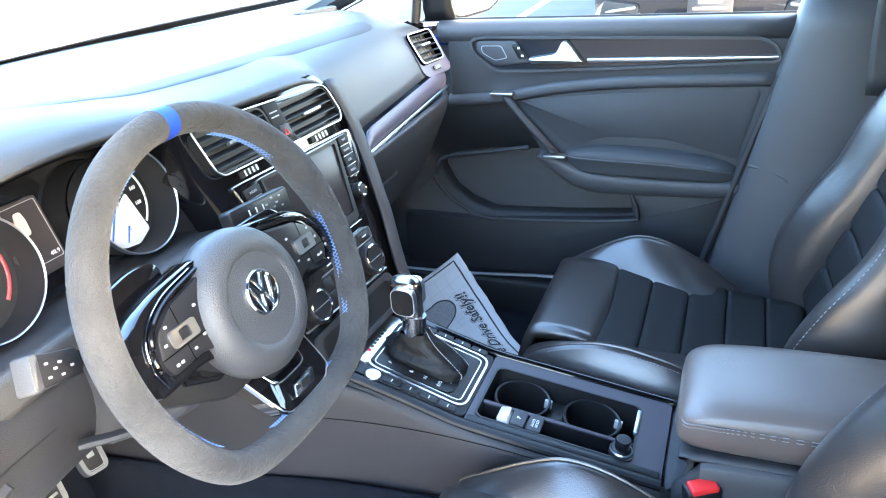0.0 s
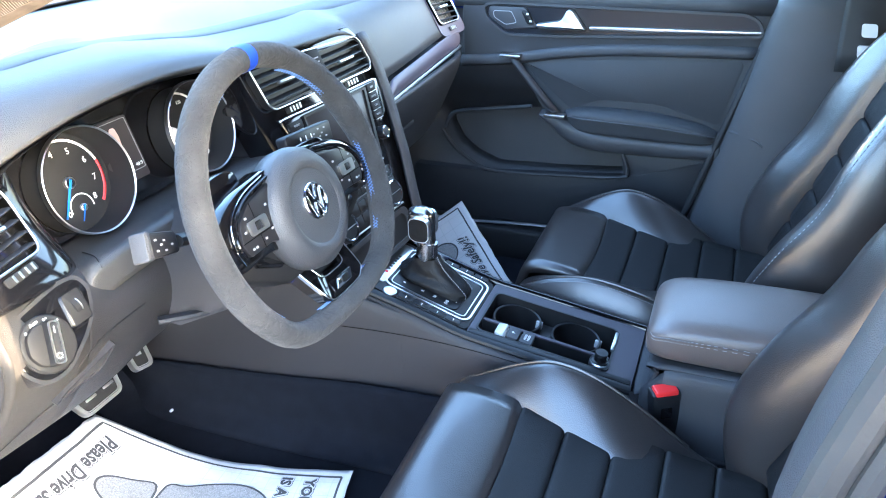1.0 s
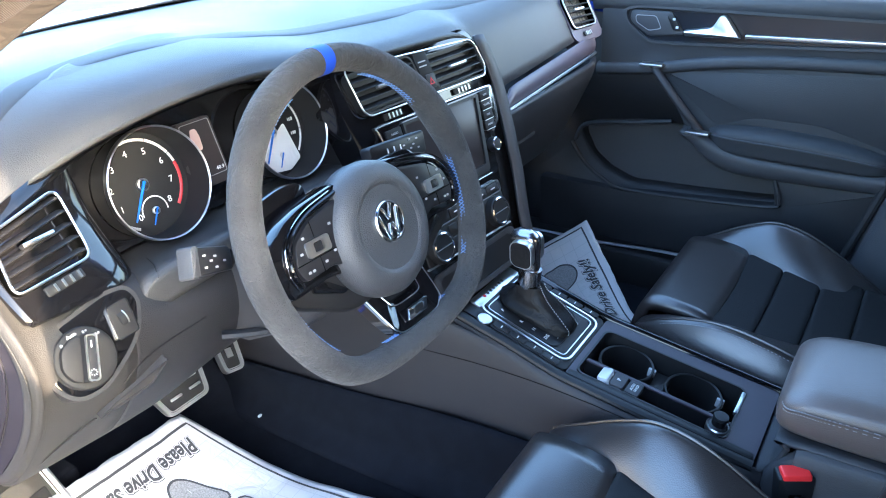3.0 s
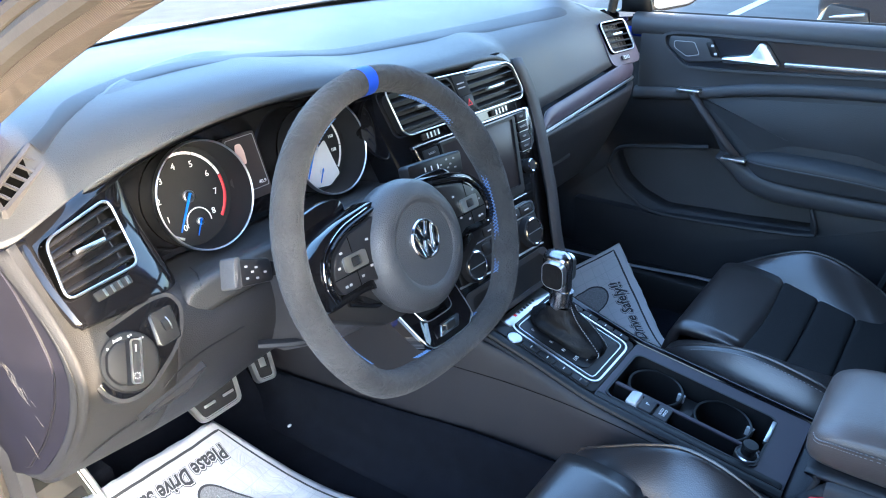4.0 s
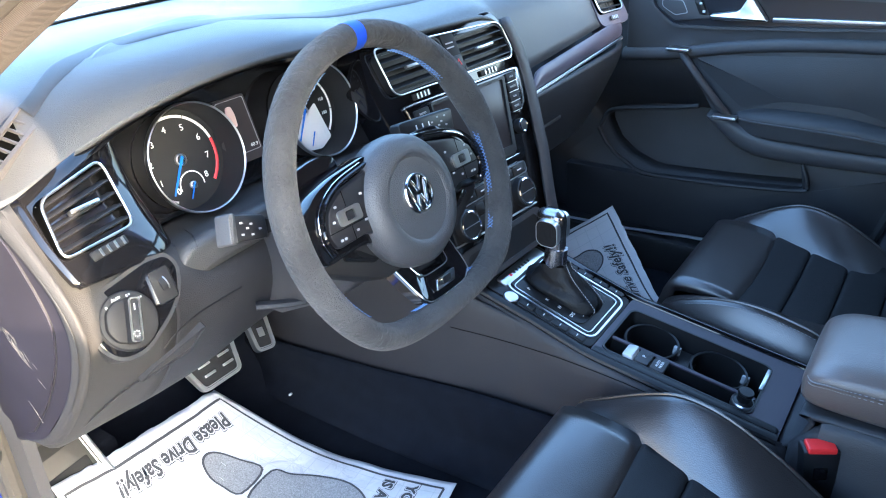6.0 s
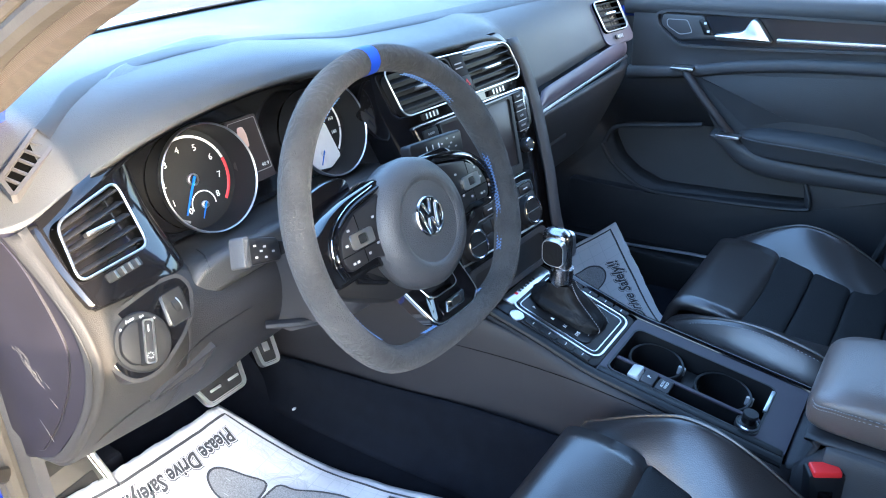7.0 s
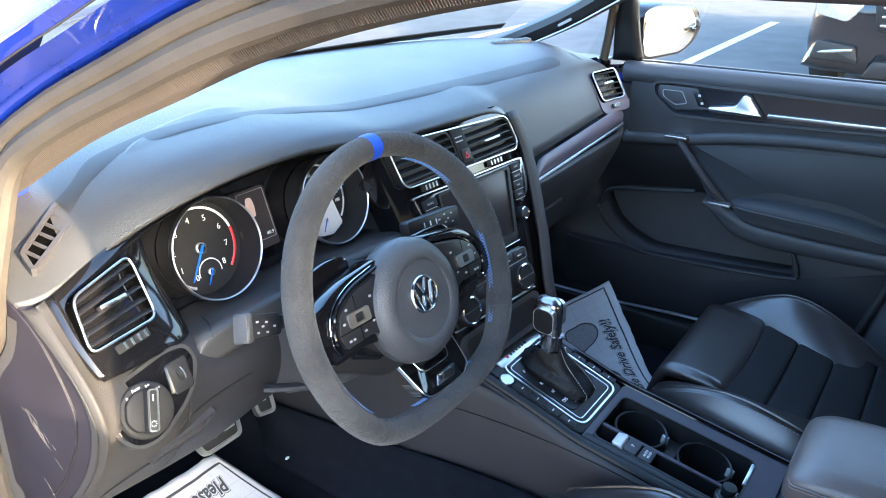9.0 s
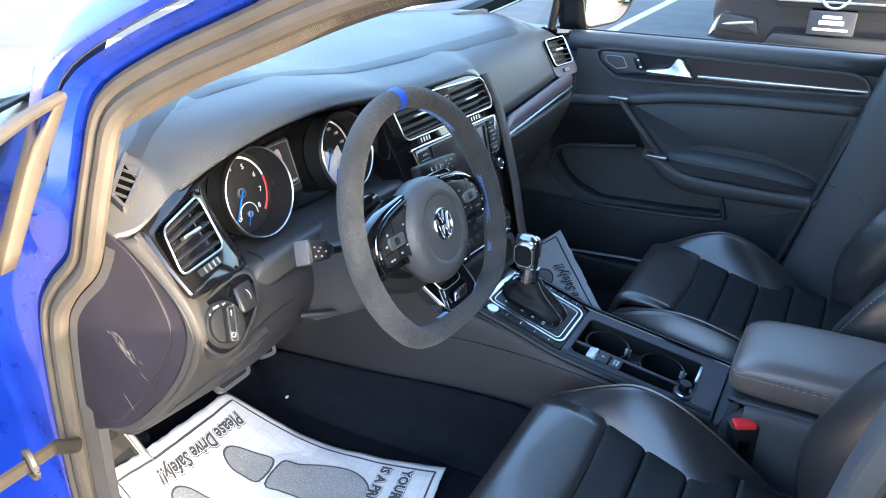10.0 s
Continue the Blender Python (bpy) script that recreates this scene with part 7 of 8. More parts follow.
# ---- paper floor mats ----
def paper_mat(name, label, grid, holder_at):
    """A draped printed paper sheet: a is metres from its right edge, b metres from its back edge."""
    t = thing(name, holder_at, label, "paper mat", "paper floor mats")
    W, L = 0.42, 0.47
    rows = [[Vector(p) for p in r] for r in grid]          # rows from back to front, each right to left

    def S(a, b, lift=0.0):
        u, v = a / W * (len(rows[0]) - 1), b / L * (len(rows) - 1)

        def cat(pts, s):
            i = max(0, min(len(pts) - 2, int(math.floor(s))))
            f_ = s - i
            p1, p2 = pts[i], pts[i + 1]
            p0 = pts[i - 1] if i else p1 * 2 - p2
            p3 = pts[i + 2] if i + 2 < len(pts) else p2 * 2 - p1
            return 0.5 * (2 * p1 + (p2 - p0) * f_ + (2 * p0 - 5 * p1 + 4 * p2 - p3) * f_ ** 2 + (3 * p1 - p0 - 3 * p2 + p3) * f_ ** 3)
        q = cat([cat(r, u) for r in rows], v)
        q.z += 0.004 * noise.noise((a * 9 + 3, b * 7, 0.3)) + 0.0022 * noise.noise((a * 26, b * 22, 1.7)) + lift
        return q
    bm = bmesh.new()
    N, M = 48, 54
    vs = [[bm.verts.new(S(W * i / N, L * j / M + 0.002 * noise.noise((i * 0.4, j * 0.2, 5)))) for j in range(M + 1)] for i in range(N + 1)]
    for i in range(N):
        for j in range(M):
            bm.faces.new((vs[i][j], vs[i + 1][j], vs[i + 1][j + 1], vs[i][j + 1]))
    sheet = thick(part("sheet", bm, PAPER, t, "white crumpled paper sheet"), 0.0005, -1)

    def band(pts, w, material, nm, lift=0.0012, closed=False):
        """A printed line of width w along (a, b) points."""
        fine = []
        pts = pts + pts[:1] if closed else pts
        for (a0, b0), (a1, b1) in zip(pts, pts[1:]):
            n = max(1, int(math.hypot(a1 - a0, b1 - b0) / 0.008))
            fine += [Vector((lerp(a0, a1, k / n), lerp(b0, b1, k / n))) for k in range(n)]
        fine.append(Vector(pts[-1]))
        bm = bmesh.new()
        rows_ = []
        for i, p in enumerate(fine):
            d = fine[min(i + 1, len(fine) - 1)] - fine[max(i - 1, 0)]
            d = Vector((-d.y, d.x)).normalized() * w / 2
            rows_.append([bm.verts.new(S(q.x, q.y, lift)) for q in (p - d, p + d)])
        for a, b in zip(rows_, rows_[1:]):
            bm.faces.new((a[0], a[1], b[1], b[0]))
        return part(nm, bm, material, sheet)

    def patch(pts, material, nm, lift=0.0009):
        """A printed area inside (a, b) points, filled in rings."""
        c = sum((Vector(p) for p in pts), Vector((0, 0))) / len(pts)
        bm = bmesh.new()
        rings = [[bm.verts.new(S(*(c + (Vector(p) - c) * k), lift)) for p in pts] for k in (1, 0.75, 0.5, 0.25)]
        n = len(pts)
        for x, y in zip(rings, rings[1:]):
            for i in range(n):
                bm.faces.new((x[i], x[(i + 1) % n], y[(i + 1) % n], y[i]))
        bm.faces.new(rings[-1])
        return part(nm, bm, material, sheet)

    def words(body, size, a, b, shear=0.0, bold=0.0, rot=0.0, halo=0.0024):
        """Lettering that reads from the sheet's right edge to its left, its foot to the front."""
        for mat_, off, lift in ((INK, halo, 0.0012), (PAPER, halo * 0.62, 0.0018), (INK, 0.0, 0.0024)):
            cu = bpy.data.curves.new("print", "FONT")
            cu.body, cu.size, cu.align_x, cu.align_y, cu.shear, cu.offset, cu.resolution_u = body, size, "LEFT", "CENTER", shear, bold + off, 2
            tmp = bpy.data.objects.new("print", cu)
            me = bpy.data.meshes.new_from_object(tmp)
            bpy.data.objects.remove(tmp)
            c_, s_ = math.cos(rot), math.sin(rot)
            for v in me.vertices:
                x, y = v.co.x * c_ - v.co.y * s_, v.co.x * s_ + v.co.y * c_
                v.co = S(a + x, b - y, lift)
            me.materials.clear()
            me.materials.append(mat_)
            ob = new("lettering", me)
            ob.parent = sheet
    # faint squared ground
    bm = bmesh.new()
    for k in range(1, 15):
        for (a0, b0, a1, b1) in ((W * k / 15, 0.02, W * k / 15, L - 0.02), (0.02, L * k / 16, W - 0.02, L * k / 16)):
            pr = None
            for j in range(25):
                a, b = lerp(a0, a1, j / 24), lerp(b0, b1, j / 24)
                w = 0.0006
                q = [bm.verts.new(S(a - (w if a0 == a1 else 0), b - (0 if a0 == a1 else w), 0.0007)), bm.verts.new(S(a + (w if a0 == a1 else 0), b + (0 if a0 == a1 else w), 0.0007))]
                if pr:
                    bm.faces.new((pr[0], pr[1], q[1], q[0]))
                pr = q
    tagged(part("squared_print", bm, GRID, sheet), kind="stuff")
    band([(0.016, 0.016), (0.016, L - 0.020), (W - 0.012, L - 0.020), (W - 0.012, 0.016)], 0.0042, INK, "border_line", closed=True)
    for ax in (0.0, 0.165):
        heel = [(0.102, 0.322), (0.112, 0.358), (0.122, 0.380), (0.136, 0.392), (0.152, 0.394), (0.168, 0.386), (0.180, 0.366), (0.180, 0.344), (0.170, 0.314)]
        sole = [(0.096, 0.308), (0.168, 0.302), (0.166, 0.272), (0.164, 0.240), (0.166, 0.200), (0.160, 0.164), (0.142, 0.134), (0.116, 0.120), (0.090, 0.124), (0.070, 0.142), (0.058, 0.172), (0.058, 0.206), (0.068, 0.246), (0.084, 0.280)]
        for poly, nm in ((heel, "heel_print"), (sole, "sole_print")):
            poly = [(p.x + ax, p.y) for p in spline([(a, b, 0) for a, b in poly], 4, True)]
            patch(poly, INKSOFT, nm)
            band(poly, 0.0038, INK, "print_outline", closed=True)
    words("Please Drive Safely!!", 0.034, 0.045, L - 0.050, shear=0.45, bold=0.0009)
    words("YOUR SATISFACTION", 0.026, 0.024, 0.070, bold=0.0012)
    words("IS A PRIORITY", 0.026, 0.024, 0.114, bold=0.0012)
    return t


paper_mat("paper_floor_mat", "white printed paper mat crumpled in the driver footwell",
          [[(-0.248, 0.059, 0.040), (-0.38, 0.040, 0.012), (-0.52, 0.020, 0.012), (-0.655, 0.010, 0.03)],
           [(-0.272, 0.215, 0.022), (-0.40, 0.200, 0.012), (-0.54, 0.180, 0.020), (-0.675, 0.165, 0.05)],
           [(-0.300, 0.365, 0.034), (-0.43, 0.350, 0.040), (-0.56, 0.330, 0.062), (-0.690, 0.315, 0.11)],
           [(-0.360, 0.508, 0.130), (-0.47, 0.490, 0.150), (-0.58, 0.465, 0.175), (-0.684, 0.447, 0.20)]], (-0.45, 0.2, 0.0))
def slumped(s_, t_):
    """The passenger sheet hangs off the sill from its corner and lies on the floor below: s_ and t_ are metres along its two edges."""
    z = 0.150 - 0.464 * s_ - 0.433 * t_
    k = 1.0 if z > 0.014 else 1.0 + 0.12 * min(1.0, (0.014 - z) / 0.15)
    return (max(0.155, 0.664 - (0.571 * s_ + 0.600 * t_) * k), 0.187 + (0.667 * t_ - 0.678 * s_) * k, max(z, 0.014))


paper_mat("paper_floor_mat", "white printed paper mat slumped off the sill in the passenger footwell",
          [[slumped(s_, t_) for s_ in (0.42, 0.28, 0.14, 0.0)] for t_ in (0.47, 0.313, 0.157, 0.0)], (0.45, 0.2, 0.0))

# ---- passenger door (closed) ----
door = thing("passenger_door", (0.80, -0.1, 0.0), "dark plastic passenger door panel, closed, with silver handle", "car door")
PD = F((0.735, 0, 0), (0, -1, 0), (0, 0, 1))            # x to the rear, z into the cabin


def yz(*pts):
    return [(-y, z) for y, z in pts]


bm = bmesh.new()
prism(bm, yz((0.62, 0.02), (0.62, 0.69), (-0.535, 0.69), (-0.45, 0.395), (-0.385, 0.17), (-0.37, 0.02))[::-1], PD, -0.12, -0.062)
part("door_shell", bm, DOORSKIN, door)
bm = bmesh.new()      # face with the map pocket cut through it
for ol in (yz((0.62, 0.02), (0.62, 0.60), (-0.505, 0.60), (-0.45, 0.395), (-0.385, 0.17), (-0.37, 0.02)),
           soft(yz((0.250, 0.345), (0.222, 0.290), (0.178, 0.256), (0.116, 0.232), (-0.06, 0.238), (-0.228, 0.250), (-0.244, 0.275), (-0.226, 0.316), (-0.15, 0.318), (-0.060, 0.350), (-0.015, 0.406), (0.10, 0.406), (0.205, 0.390), (0.240, 0.372)), 0.012, 3)):
    vs = [bm.verts.new(PD @ Vector((x, z, -0.014))) for x, z in ol]
    for a, b in zip(vs, vs[1:] + vs[:1]):
        bm.edges.new((a, b))
bmesh.ops.triangle_fill(bm, edges=bm.edges[:], use_beauty=True)
thick(part("door_face", bm, DOORLOW, door, "door face with an open map pocket"), 0.048)
bm = bmesh.new()      # rolled upper edge under the glass
skin(bm, [[(0.765, y, 0.700), (0.748, y, 0.704), (0.730, y, 0.698), (0.722, y, 0.684), (0.724, y, 0.668), (0.735, y, 0.655)] for y in (0.22, 0.1, -0.2, -0.54)], 3, 4)
thick(part("belt_roll", bm, DOORSKIN, door, "soft upper door roll"), 0.006)
bm = bmesh.new()
tube(bm, [(0.760, 0.22 - 0.038 * k, 0.7035) for k in range(21)], 0.0035, 6)
part("glass_seal", bm, RUBBER, door)
UP = soft(yz((0.20, 0.672), (-0.53, 0.672), (-0.507, 0.585), (-0.195, 0.575), (0.06, 0.540), (0.20, 0.527))[::-1], 0.012)
bm = bmesh.new()
prism(bm, UP, PD, -0.02, 0.004, 0.005)
part("upper_panel", bm, DOORSKIN, door)
BZ = soft(yz((0.146, 0.664), (0.110, 0.672), (-0.470, 0.664), (-0.500, 0.650), (-0.512, 0.618), (-0.495, 0.611), (-0.2, 0.598), (0.018, 0.590), (0.088, 0.590), (0.140, 0.632))[::-1], 0.016, 4)
bm = bmesh.new()
ring(bm, BZ, inset(BZ, 0.006), PD, 0.0, 0.012)
bez = part("handle_bezel", bm, DOORSKIN, door, "raised bezel round the handle recess")
bm = bmesh.new()
prism(bm, inset(BZ, 0.0055), PD, 0.0, 0.0045)
part("decor_panel", bm, mat("dark blue-grey lacquer", (0.012, 0.014, 0.021), 0.28, vary=0.15), bez, "dark lacquered decor panel")
bm = bmesh.new()
prism(bm, soft(yz((0.128, 0.660), (0.036, 0.660), (0.004, 0.612), (0.085, 0.604), (0.130, 0.636))[::-1], 0.008), PD, 0.004, 0.010, 0.003)
sw = part("switch_plate", bm, DOORSKIN, bez)
bm = bmesh.new()
ring(bm, soft(yz((0.118, 0.650), (0.070, 0.650), (0.056, 0.622), (0.085, 0.616), (0.116, 0.634))[::-1], 0.006), soft(yz((0.1165, 0.6485), (0.0715, 0.6485), (0.058, 0.6235), (0.0855, 0.6178), (0.1145, 0.6345))[::-1], 0.006), PD, 0.010, 0.0108)
part("tweeter_outline", bm, GREYPRINT, sw)
bm = bmesh.new()
prism(bm, soft(yz((0.046, 0.652), (0.028, 0.652), (0.012, 0.620), (0.030, 0.620))[::-1], 0.005), PD, 0.009, 0.014, 0.002)
part("lock_button", bm, BLACK, sw)
for z in (0.645, 0.628):
    bm = bmesh.new()
    prism(bm, rr(0.006, 0.005, 0.001, 4, -0.029 if z > 0.64 else -0.021, z), PD, 0.014, 0.0145)
    part("lock_mark", bm, WHITE, sw)
bm = bmesh.new()
prism(bm, soft(yz((0.006, 0.624), (-0.056, 0.634), (-0.070, 0.660), (-0.082, 0.660), (-0.118, 0.613), (0.002, 0.612))[::-1], 0.008), PD, 0.010, 0.026, 0.005)
part("door_handle", bm, SATIN, door, "satin silver door handle")
bm = bmesh.new()
prism(bm, soft(yz((-0.122, 0.621), (-0.300, 0.624), (-0.506, 0.627), (-0.506, 0.619), (-0.300, 0.614), (-0.122, 0.611))[::-1], 0.003), PD, 0.004, 0.011, 0.002)
part("silver_strip", bm, SATIN, door, "long satin silver strip")
# shelf line above the insert
bm = bmesh.new()
skin(bm, [[(0.740, y, z + 0.004), (0.730, y, z + 0.002), (0.724, y, z - 0.006), (0.724, y, z - 0.020), (0.736, y, z - 0.028)] for y, z in ((0.205, 0.532), (0.06, 0.546), (-0.06, 0.567), (-0.195, 0.580), (-0.35, 0.586), (-0.512, 0.590))], 4, 4)
thick(part("shelf_edge", bm, DOORSKIN, door, "rounded ledge across the door"), 0.006)
IN = soft(yz((0.055, 0.530), (-0.47, 0.562), (-0.482, 0.550), (-0.447, 0.398), (-0.300, 0.440), (-0.160, 0.442), (-0.085, 0.412))[::-1], 0.02, 4)
bm = bmesh.new()
prism(bm, IN, PD, -0.016, 0.002, 0.006)
part("soft_insert", bm, DOORSOFT, door, "padded leatherette door insert")
bm = bmesh.new()
FR = soft(yz((0.075, 0.552), (-0.512, 0.590), (-0.450, 0.322), (-0.15, 0.312), (-0.064, 0.345), (-0.020, 0.398))[::-1], 0.016, 4)
prism(bm, FR, PD, -0.016, 0.0005, 0.002)
part("insert_frame", bm, DOORSOFT, door)
# armrest
bm = bmesh.new()
secs = []
for y, zt, zb, xo in ((-0.070, 0.408, 0.388, 0.732), (-0.080, 0.413, 0.378, 0.716), (-0.110, 0.420, 0.366, 0.705), (-0.165, 0.424, 0.361, 0.700), (-0.30, 0.420, 0.359, 0.698), (-0.40, 0.404, 0.357, 0.702), (-0.436, 0.392, 0.360, 0.714), (-0.446, 0.386, 0.366, 0.730)):
    zm = lerp(zt, zb, 0.45)
    secs.append([(0.750, y, zt - 0.004), (lerp(0.745, xo, 0.5), y, zt), (lerp(0.74, xo, 0.92), y, lerp(zt, zm, 0.45)), (xo, y, zm), (xo + 0.003, y, lerp(zm, zb, 0.5)), (lerp(0.74, xo, 0.85), y, zb + 0.002), (lerp(0.74, xo, 0.5), y, zb), (0.750, y, zb)])
skin(bm, secs, 4, 3, True, True)
arms = part("door_armrest", bm, DOORSOFT, door, "padded armrest", sharp=60)
bm = bmesh.new()
tube(bm, spline([(0.714, -0.082, 0.400), (0.702, -0.115, 0.400), (0.696, -0.17, 0.400), (0.694, -0.30, 0.396), (0.699, -0.40, 0.386), (0.714, -0.44, 0.378)], 6), 0.002, 6)
part("armrest_seam", bm, DOORSKIN, arms)
# lower moulding that carries the armrest
bm = bmesh.new()
skin(bm, [[(0.748, y, zt + 0.004), (0.722, y, zt + 0.002), (0.708, y, lerp(zt, zb, 0.14)), (0.705, y, lerp(zt, zb, 0.42)), (0.709, y, lerp(zt, zb, 0.75)), (0.720, y, lerp(zt, zb, 0.96)), (0.745, y, zb)]
          for y, zt, zb in ((-0.012, 0.404, 0.392), (-0.040, 0.404, 0.368), (-0.062, 0.398, 0.347), (-0.085, 0.386, 0.330), (-0.12, 0.372, 0.317), (-0.17, 0.364, 0.311), (-0.30, 0.360, 0.312), (-0.42, 0.360, 0.316), (-0.455, 0.364, 0.320))], 5, 4)
thick(part("armrest_moulding", bm, DOORSKIN, door, "curved moulding under the armrest"), 0.005)
bm = bmesh.new()
prism(bm, soft(yz((-0.222, 0.312), (-0.446, 0.322), (-0.388, 0.17), (-0.36, 0.06), (0.35, 0.06), (0.35, 0.225), (0.116, 0.222), (-0.235, 0.250))[::-1], 0.010, 3), PD, -0.016, 0.012, 0.006)
part("lower_panel", bm, DOORLOW, door)
bm = bmesh.new()
tube(bm, spline([(0.716, 0.255, 0.335), (0.714, 0.225, 0.292), (0.712, 0.180, 0.258), (0.710, 0.116, 0.234), (0.708, -0.06, 0.240), (0.708, -0.225, 0.254), (0.710, -0.244, 0.270), (0.716, -0.228, 0.315)], 6), 0.005, 8)
part("pocket_lip", bm, DOORLOW, door, "rounded lip of the map pocket")
bm = bmesh.new()
tube(bm, spline([(0.722, 0.250, 0.340), (0.720, 0.235, 0.372), (0.718, 0.205, 0.388), (0.717, 0.100, 0.404), (0.717, 0.010, 0.418)], 6), 0.0055, 8)
part("pocket_brow", bm, DOORLOW, door)
# pull strap with bright ends
bm = bmesh.new()
secs = []
for y, z, x in ((0.068, 0.545, 0.722), (0.055, 0.528, 0.708), (0.020, 0.490, 0.700), (-0.020, 0.445, 0.700), (-0.042, 0.418, 0.706), (-0.052, 0.402, 0.718)):
    secs.append([(x + 0.012, y + 0.007, z - 0.002), (x + 0.002, y + 0.007, z - 0.002), (x - 0.003, y, z), (x + 0.002, y - 0.009, z + 0.002), (x + 0.012, y - 0.009, z + 0.002)])
skin(bm, secs, 4, 3, True, True)
strap = part("pull_strap", bm, PLASTIC, door, "slanted door pull")
for y, z, x in ((0.075, 0.5435, 0.716), (-0.046, 0.4025, 0.706)):
    bm = bmesh.new()
    prism(bm, rr(0.054, 0.007, 0.003, 3, -y + 0.006, z), PD, 0.735 - x - 0.012, 0.735 - x + 0.010, 0.002)
    part("bright_end", bm, SATIN, strap, "bright end of the pull")
bm = bmesh.new()
tube(bm, spline([(0.722, -0.548, 0.70), (0.718, -0.50, 0.55), (0.714, -0.455, 0.395), (0.708, -0.392, 0.168), (0.704, -0.37, 0.06)], 8), 0.009, 8)
part("door_edge_seal", bm, RUBBER, door, "black door edge seal")
# scoop in the post trim where the armrest line runs on
bm = bmesh.new()
sc = [(0.704, -0.468, 0.402), (0.694, -0.500, 0.398), (0.683, -0.534, 0.388), (0.682, -0.545, 0.374), (0.686, -0.530, 0.352), (0.694, -0.495, 0.332), (0.704, -0.462, 0.326)]
tube(bm, spline(sc, 5), 0.004, 7)
part("post_scoop_edge", bm, DOORSKIN, body)
bm = bmesh.new()
skin(bm, [[(0.80, y, -0.12), (0.872, y, 0.15), (0.885, y, 0.45), (0.862, y, 0.57), (0.83, y, 0.615), (0.785, y, 0.645)] for y in (0.60, 0.2, -0.2, -0.64)], 3, 4)
thick(part("outer_skin", bm, BLUE, door, "blue outer door skin"), 0.02)
# side window and its frame, the outside mirror
bm = bmesh.new()
skin(bm, [[(0.765, 0.34, 0.70), (0.765, -0.1, 0.70), (0.765, -0.56, 0.70)], [(0.725, 0.24, 0.84), (0.715, -0.1, 0.87), (0.71, -0.58, 0.87)], [(0.69, 0.10, 0.93), (0.665, -0.15, 1.00), (0.66, -0.60, 1.01)]], 4, 4)
gl = part("side_window", bm, GLASS, door, "clear side window")
gl.visible_shadow = False
bm = bmesh.new()
skin(bm, [[(0.756, 0.262, 0.70), (0.756, 0.187, 0.70)], [(0.742, 0.256, 0.78), (0.742, 0.197, 0.78)], [(0.725, 0.245, 0.86), (0.725, 0.200, 0.86)]], 3, 3)
thick(part("mirror_triangle", bm, BLACK, door, "black mirror triangle"), 0.01)
bm = bmesh.new()
tube(bm, [(0.752, 0.285, 0.70), (0.745, 0.272, 0.76), (0.735, 0.262, 0.81), (0.715, 0.245, 0.86)], 0.011, 8)
part("frame_trim", bm, SEAL, door, "pale grey window frame trim")
mir = thing("wing_mirror", (0.9, 0.25, 0.70), "black framed passenger wing mirror with dusty glass", "wing mirror")
MM = F((0.945, 0.1875, 0.752), (0.948, -0.318, 0.0), (0.0, 0.0, 1.0))
bm = bmesh.new()
MO = soft([(-0.116, -0.068), (0.045, -0.066), (0.100, -0.036), (0.122, 0.004), (0.090, 0.060), (-0.050, 0.072), (-0.116, 0.060)], 0.035, 5)
prism(bm, MO, MM, -0.09, 0.004, 0.012)
part("housing", bm, GLOSS, mir, "black mirror housing")
bm = bmesh.new()
prism(bm, soft([(-0.110, -0.058), (0.035, -0.056), (0.078, -0.030), (0.090, 0.006), (0.066, 0.046), (-0.050, 0.060), (-0.110, 0.052)], 0.03, 5), MM, 0.002, 0.0065, 0.001)
part("mirror_glass", bm, MIRROR, mir, "mirror glass")
bm = bmesh.new()
tube(bm, [(0.86, 0.24, 0.69), (0.80, 0.27, 0.685), (0.74, 0.30, 0.69)], 0.022, 8, flat=0.7)
part("mirror_arm", bm, GLOSS, mir)
# rear-view mirror seen under the roof edge
rv = thing("rear_view_mirror", (0.0, 0.10, 1.0), "black rear-view mirror on the windscreen", "mirror")
RM = F((0.0, 0.060, 0.995), (1.0, -0.12, 0.0), (0.0, 0.15, 1.0))
bm = bmesh.new()
prism(bm, rr(0.235, 0.062, 0.026, 5), RM, -0.025, 0.004, 0.006)
part("shell", bm, BLACK, rv)
bm = bmesh.new()
prism(bm, rr(0.222, 0.052, 0.022, 5), RM, 0.002, 0.0055)
part("mirror_glass", bm, MIRROR, rv)
bm = bmesh.new()
tube(bm, [(0.0, 0.085, 1.0), (0.0, 0.12, 1.05), (0.0, 0.10, 1.09)], 0.012, 8)
part("stem", bm, BLACK, rv)

# ---- belt with a printed shoulder pad on the passenger post ----
belt = thing("seat_belt", (0.68, -0.705, 0.5), "black seat belt with a printed shoulder pad", "seat belt")
bm = bmesh.new()
skin(bm, [[(0.655, -0.685, 0.95), (0.655, -0.740, 0.95)], [(0.640, -0.670, 0.75), (0.640, -0.725, 0.75)], [(0.625, -0.685, 0.56), (0.625, -0.735, 0.56)], [(0.63, -0.705, 0.2), (0.63, -0.745, 0.2)]], 4, 2)
thick(part("webbing", bm, RUBBER, belt), 0.002)
bm = bmesh.new()
skin(bm, [[(0.642, -0.657, 0.86), (0.640, -0.700, 0.86), (0.642, -0.745, 0.86)], [(0.630, -0.648, 0.72), (0.626, -0.690, 0.72), (0.630, -0.735, 0.72)], [(0.622, -0.651, 0.575), (0.618, -0.695, 0.575), (0.622, -0.740, 0.575)]], 4, 4)
bp = thick(part("shoulder_pad", bm, RUBBER, belt, "black shoulder pad"), 0.012)
